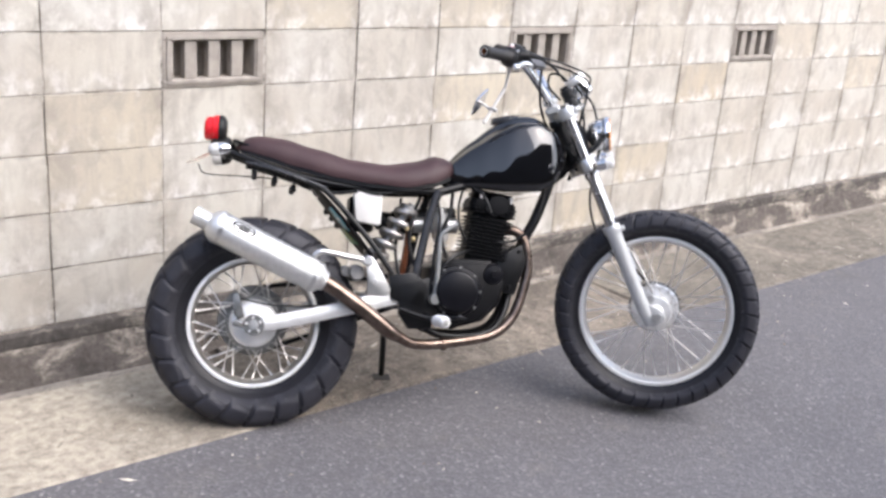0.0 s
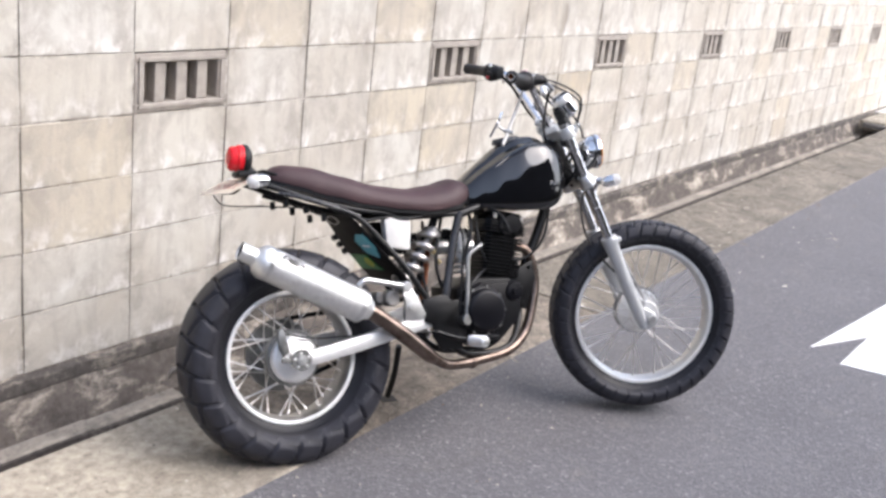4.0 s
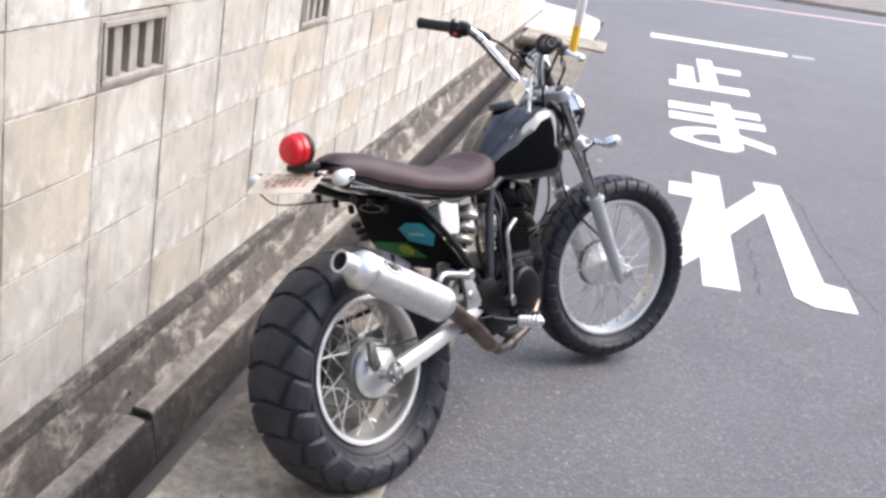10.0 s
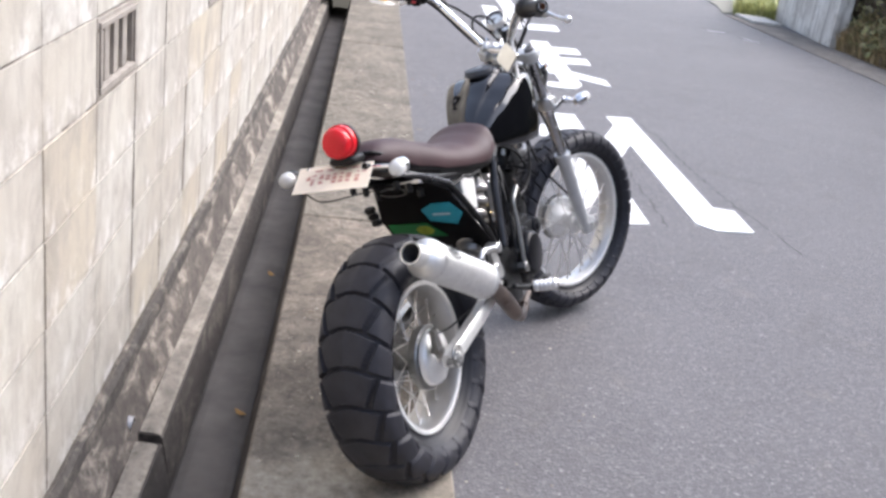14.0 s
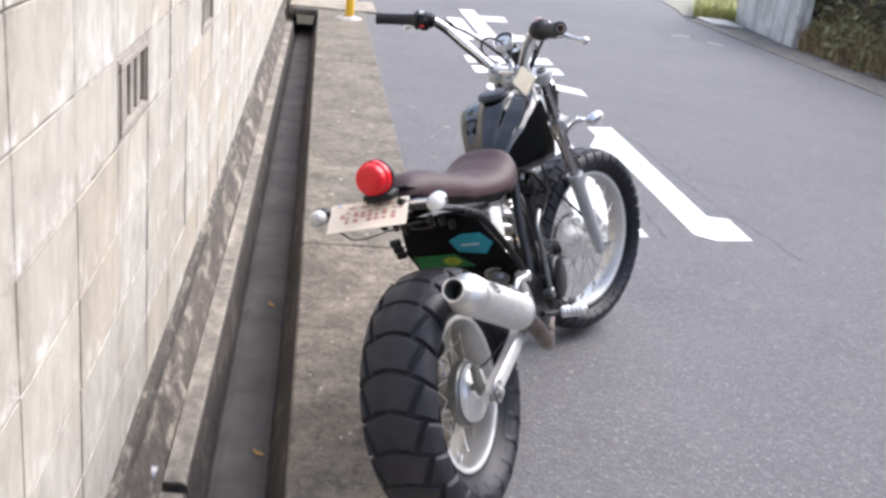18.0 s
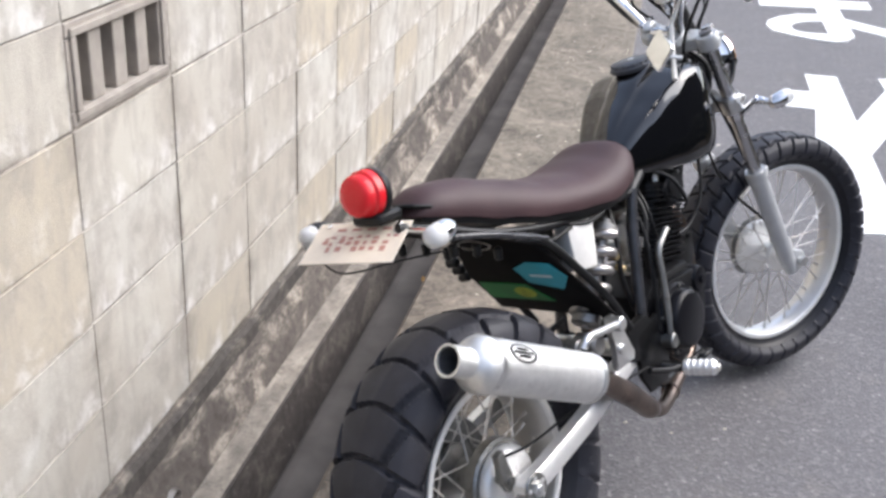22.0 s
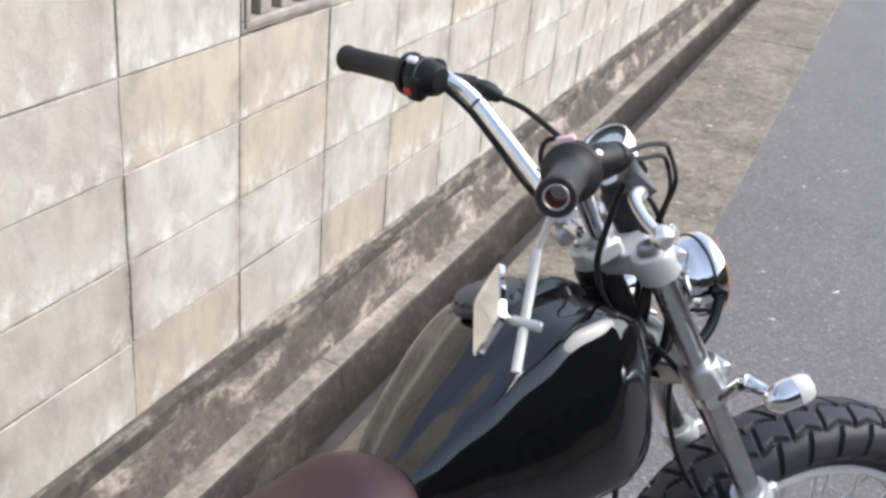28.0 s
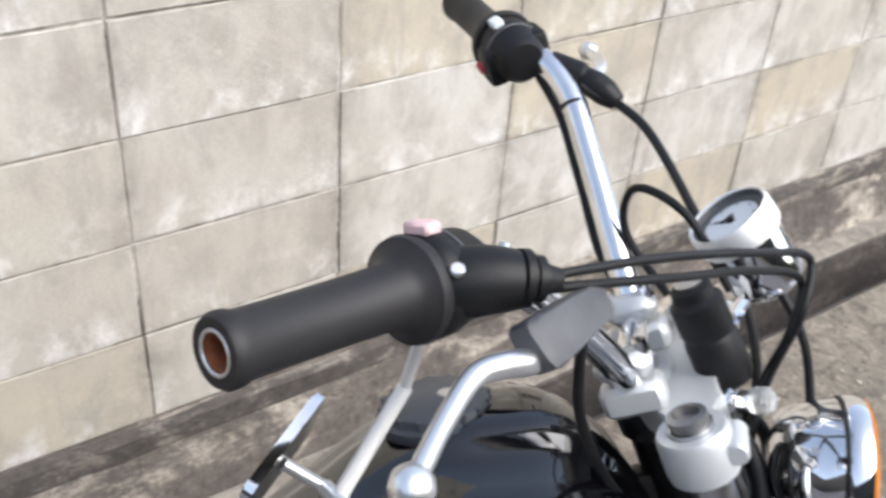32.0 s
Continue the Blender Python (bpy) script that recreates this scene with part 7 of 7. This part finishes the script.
for k in range(41):
    x = -9.0 + 20.7 * k / 40
    q = 0.05 * noise.noise(Vector((x * 1.7, 2, 7)))
    secs.append([(x, -3.08, 0.0), (x, -3.12 + q, 0.10 + q), (x, -3.40 + q, 0.34 + q), (x, -3.75, 0.5), (x, -3.8, 0.0)])
loft(bm, secs)
tagged(part("soil_bank", bm, mat_slab("bank_soil", (0.12, 0.085, 0.06), (0.34, 0.26, 0.18)), smooth=False), "brown earth bank at the foot of the hedge", "ground", kind="structure")
bm = bmesh.new()
prism(bm, [(13.45, -2.62), (14.22, -2.62), (14.12, -3.06), (13.40, -3.02)], 0.010, 0.05, bevel=0.01)
tagged(part("step_slab", bm, M_SLAB_PALE, smooth=False), "pale concrete slab lying by the verge", "slab", kind="structure")

M_WORN = mat_plain("worn_paint", (0.36, 0.36, 0.36), 0.85, 0, 0.45, 45, 0.3)
# worn short marks on the asphalt near the far edge
paint("worn_mark", [[(15.32, -0.40), (15.68, -0.44), (15.86, -0.80), (15.52, -0.76)], [(11.96, -1.50), (12.06, -1.50), (12.04, -1.74), (11.94, -1.74)], [(11.54, -1.82), (11.64, -1.83), (11.40, -1.96), (11.29, -1.95)]], "short worn white marks on the asphalt", M_WORN)
# far side of the crossing street
bm = bmesh.new()
prism(bm, [(24.0, 10.6), (34.17, -5.2), (36.6, -9.0), (46.0, -23.5), (80.0, -34.0), (80.0, 20.0), (24.0, 20.0)], -0.05, 0.13, bevel=0.03)
tagged(part("far_pavement", bm, M_STRIP, smooth=False), "brownish pavement across the crossing street", "pavement", kind="structure")

bm = bmesh.new()
prism(bm, [(37.2, -9.7), (39.6, -10.3), (40.2, -12.2), (37.9, -11.6)], 0.13, 0.19, bevel=0.02)
tagged(part("crossing_slab", bm, M_WHITE, smooth=False), "white painted slab at the far kerb", "slab", kind="structure")
bm = bmesh.new()
prism(bm, [(60.6, -18.4), (61.3, -18.4), (61.3, -17.8), (60.6, -17.8)], 0.13, 1.7, bevel=0.04)
prism(bm, [(60.5, -18.5), (61.4, -18.5), (61.4, -17.7), (60.5, -17.7)], 1.7, 1.8, bevel=0.03)
tagged(part("gate_pillar", bm, M_SLAB_PALE, smooth=False), "pale concrete gate pillar across the street", "pillar")
M_TEAL = mat_plain("teal_enamel", (0.10, 0.36, 0.36), 0.5, 0, 0.15, 10, 0.05)
fence = new("street_fence")
fence.location = (62.0, -20.0, 0.13)
tagged(fence, "teal painted steel fence across the street", "fence")
for k in range(9):
    bm = bmesh.new()
    rod(bm, (0.55 * k, -0.62 * k, 0), (0.55 * k, -0.62 * k, 1.2), 0.035, None, 10)
    part("post", bm, M_TEAL, fence)
for z in (0.25, 1.12):
    bm = bmesh.new()
    rod(bm, (0, 0, z), (4.4, -4.96, z), 0.03, None, 8)
    part("rail", bm, M_TEAL, fence)

# grit and bits of twig on the slabs and along the road edge
r = random.Random(21)
verts, faces = [], []
for _ in range(520):
    gx = r.uniform(-0.8, 7.5)
    gy = r.uniform(2.47, 2.96) if r.random() < 0.75 else r.uniform(2.0, 2.46)
    gz = 0.026 if gy > 2.462 else road_z(gy)
    s, a = r.uniform(0.002, 0.0055), r.uniform(0, 6.283)
    ln = s * (r.uniform(3, 7) if r.random() < 0.18 else 1.3)
    u, v = Vector((math.cos(a), math.sin(a), 0)) * ln, Vector((-math.sin(a), math.cos(a), 0)) * s
    c = Vector((gx, gy, gz))
    n = len(verts)
    verts += [c - u, c + v, c + u, c - v, c + Vector((0, 0, s * 0.9))]
    faces += [(n, n + 1, n + 4), (n + 1, n + 2, n + 4), (n + 2, n + 3, n + 4), (n + 3, n, n + 4)]
me = bpy.data.meshes.new("grit")
me.from_pydata([tuple(q) for q in verts], [], faces)
me.materials.append(mat_leaf("grit", (0.16, 0.13, 0.10), (0.50, 0.46, 0.38)))
tagged(new("grit", me), "loose pale grit and twig bits on the slabs", "grit", kind="stuff")

# unseen walls added to close the street; the tall ones darken the tank's reflections
M_FAR = mat_plain("unseen_dark_wall", (0.06, 0.055, 0.05), 0.9, 0, 0.2, 2.0, 0.1)
for nm, a, b in (("wall_south", (-14, -7.6, 0), (10, -7.3, 6.4)), ("wall_west", (-14.3, -7.6, 0), (-14, 8, 6.4)), ("wall_far", (76, -45, 0), (76.4, 25, 7.0)), ("wall_behind", (-8, 6.2, 0), (14, 6.5, 2.1))):
    bm = bmesh.new()
    box(bm, a, b)
    tagged(part(nm, bm, M_FAR, smooth=False), "plain dark unseen wall added to close the street", "wall", kind="structure")

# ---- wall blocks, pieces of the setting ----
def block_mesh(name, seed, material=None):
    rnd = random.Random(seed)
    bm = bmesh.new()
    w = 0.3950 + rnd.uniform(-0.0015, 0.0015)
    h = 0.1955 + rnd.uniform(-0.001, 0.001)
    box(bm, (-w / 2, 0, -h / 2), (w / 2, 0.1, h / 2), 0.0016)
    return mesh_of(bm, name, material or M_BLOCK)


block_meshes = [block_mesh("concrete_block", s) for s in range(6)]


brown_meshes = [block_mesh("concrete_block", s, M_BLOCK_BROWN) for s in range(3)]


def vent_mesh():
    bm = bmesh.new()
    w, h, d = 0.388, 0.194, 0.095
    fr, slots = 0.038, 4
    sw = 0.044
    gap = (w - 2 * fr - slots * sw) / (slots - 1)
    box(bm, (-w / 2, 0, -h / 2), (w / 2, d, -h / 2 + 0.03), 0.003)
    box(bm, (-w / 2, 0, h / 2 - 0.03), (w / 2, d, h / 2), 0.003)
    z0, z1 = -h / 2 + 0.031, h / 2 - 0.031
    x = -w / 2
    box(bm, (x, 0, z0), (x + fr, d, z1), 0.002)
    box(bm, (-x - fr, 0, z0), (-x, d, z1), 0.002)
    for k in range(slots - 1):
        a = x + fr + sw + k * (sw + gap)
        box(bm, (a, 0.004, z0), (a + gap, d - 0.05, z1), 0.002)
    box(bm, (x + 0.002, d - 0.018, -h / 2 + 0.002), (-x - 0.002, d, h / 2 - 0.002))
    box(bm, (x + 0.012, -0.006, -h / 2 + 0.012), (-x - 0.012, 0.001, -h / 2 + 0.028), 0.002)
    box(bm, (x + 0.012, -0.006, h / 2 - 0.028), (-x - 0.012, 0.001, h / 2 - 0.012), 0.002)
    box(bm, (x + 0.012, -0.006, -h / 2 + 0.029), (x + 0.030, 0.001, h / 2 - 0.029), 0.002)
    box(bm, (-x - 0.030, -0.006, -h / 2 + 0.029), (-x - 0.012, 0.001, h / 2 - 0.029), 0.002)
    return mesh_of(bm, "vent_block", M_VENT)


vent_me = vent_mesh()
rb = random.Random(5)
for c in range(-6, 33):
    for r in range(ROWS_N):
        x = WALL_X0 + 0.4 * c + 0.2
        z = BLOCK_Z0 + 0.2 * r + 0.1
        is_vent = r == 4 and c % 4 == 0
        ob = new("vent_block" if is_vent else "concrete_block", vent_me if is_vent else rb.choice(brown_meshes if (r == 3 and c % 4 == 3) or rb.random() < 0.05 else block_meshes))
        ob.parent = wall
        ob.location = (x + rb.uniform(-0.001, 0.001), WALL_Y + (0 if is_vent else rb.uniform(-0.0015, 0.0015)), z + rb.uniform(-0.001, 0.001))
        if not is_vent:
            ob.rotation_euler = (0, rb.uniform(-0.002, 0.002), rb.uniform(-0.003, 0.003))
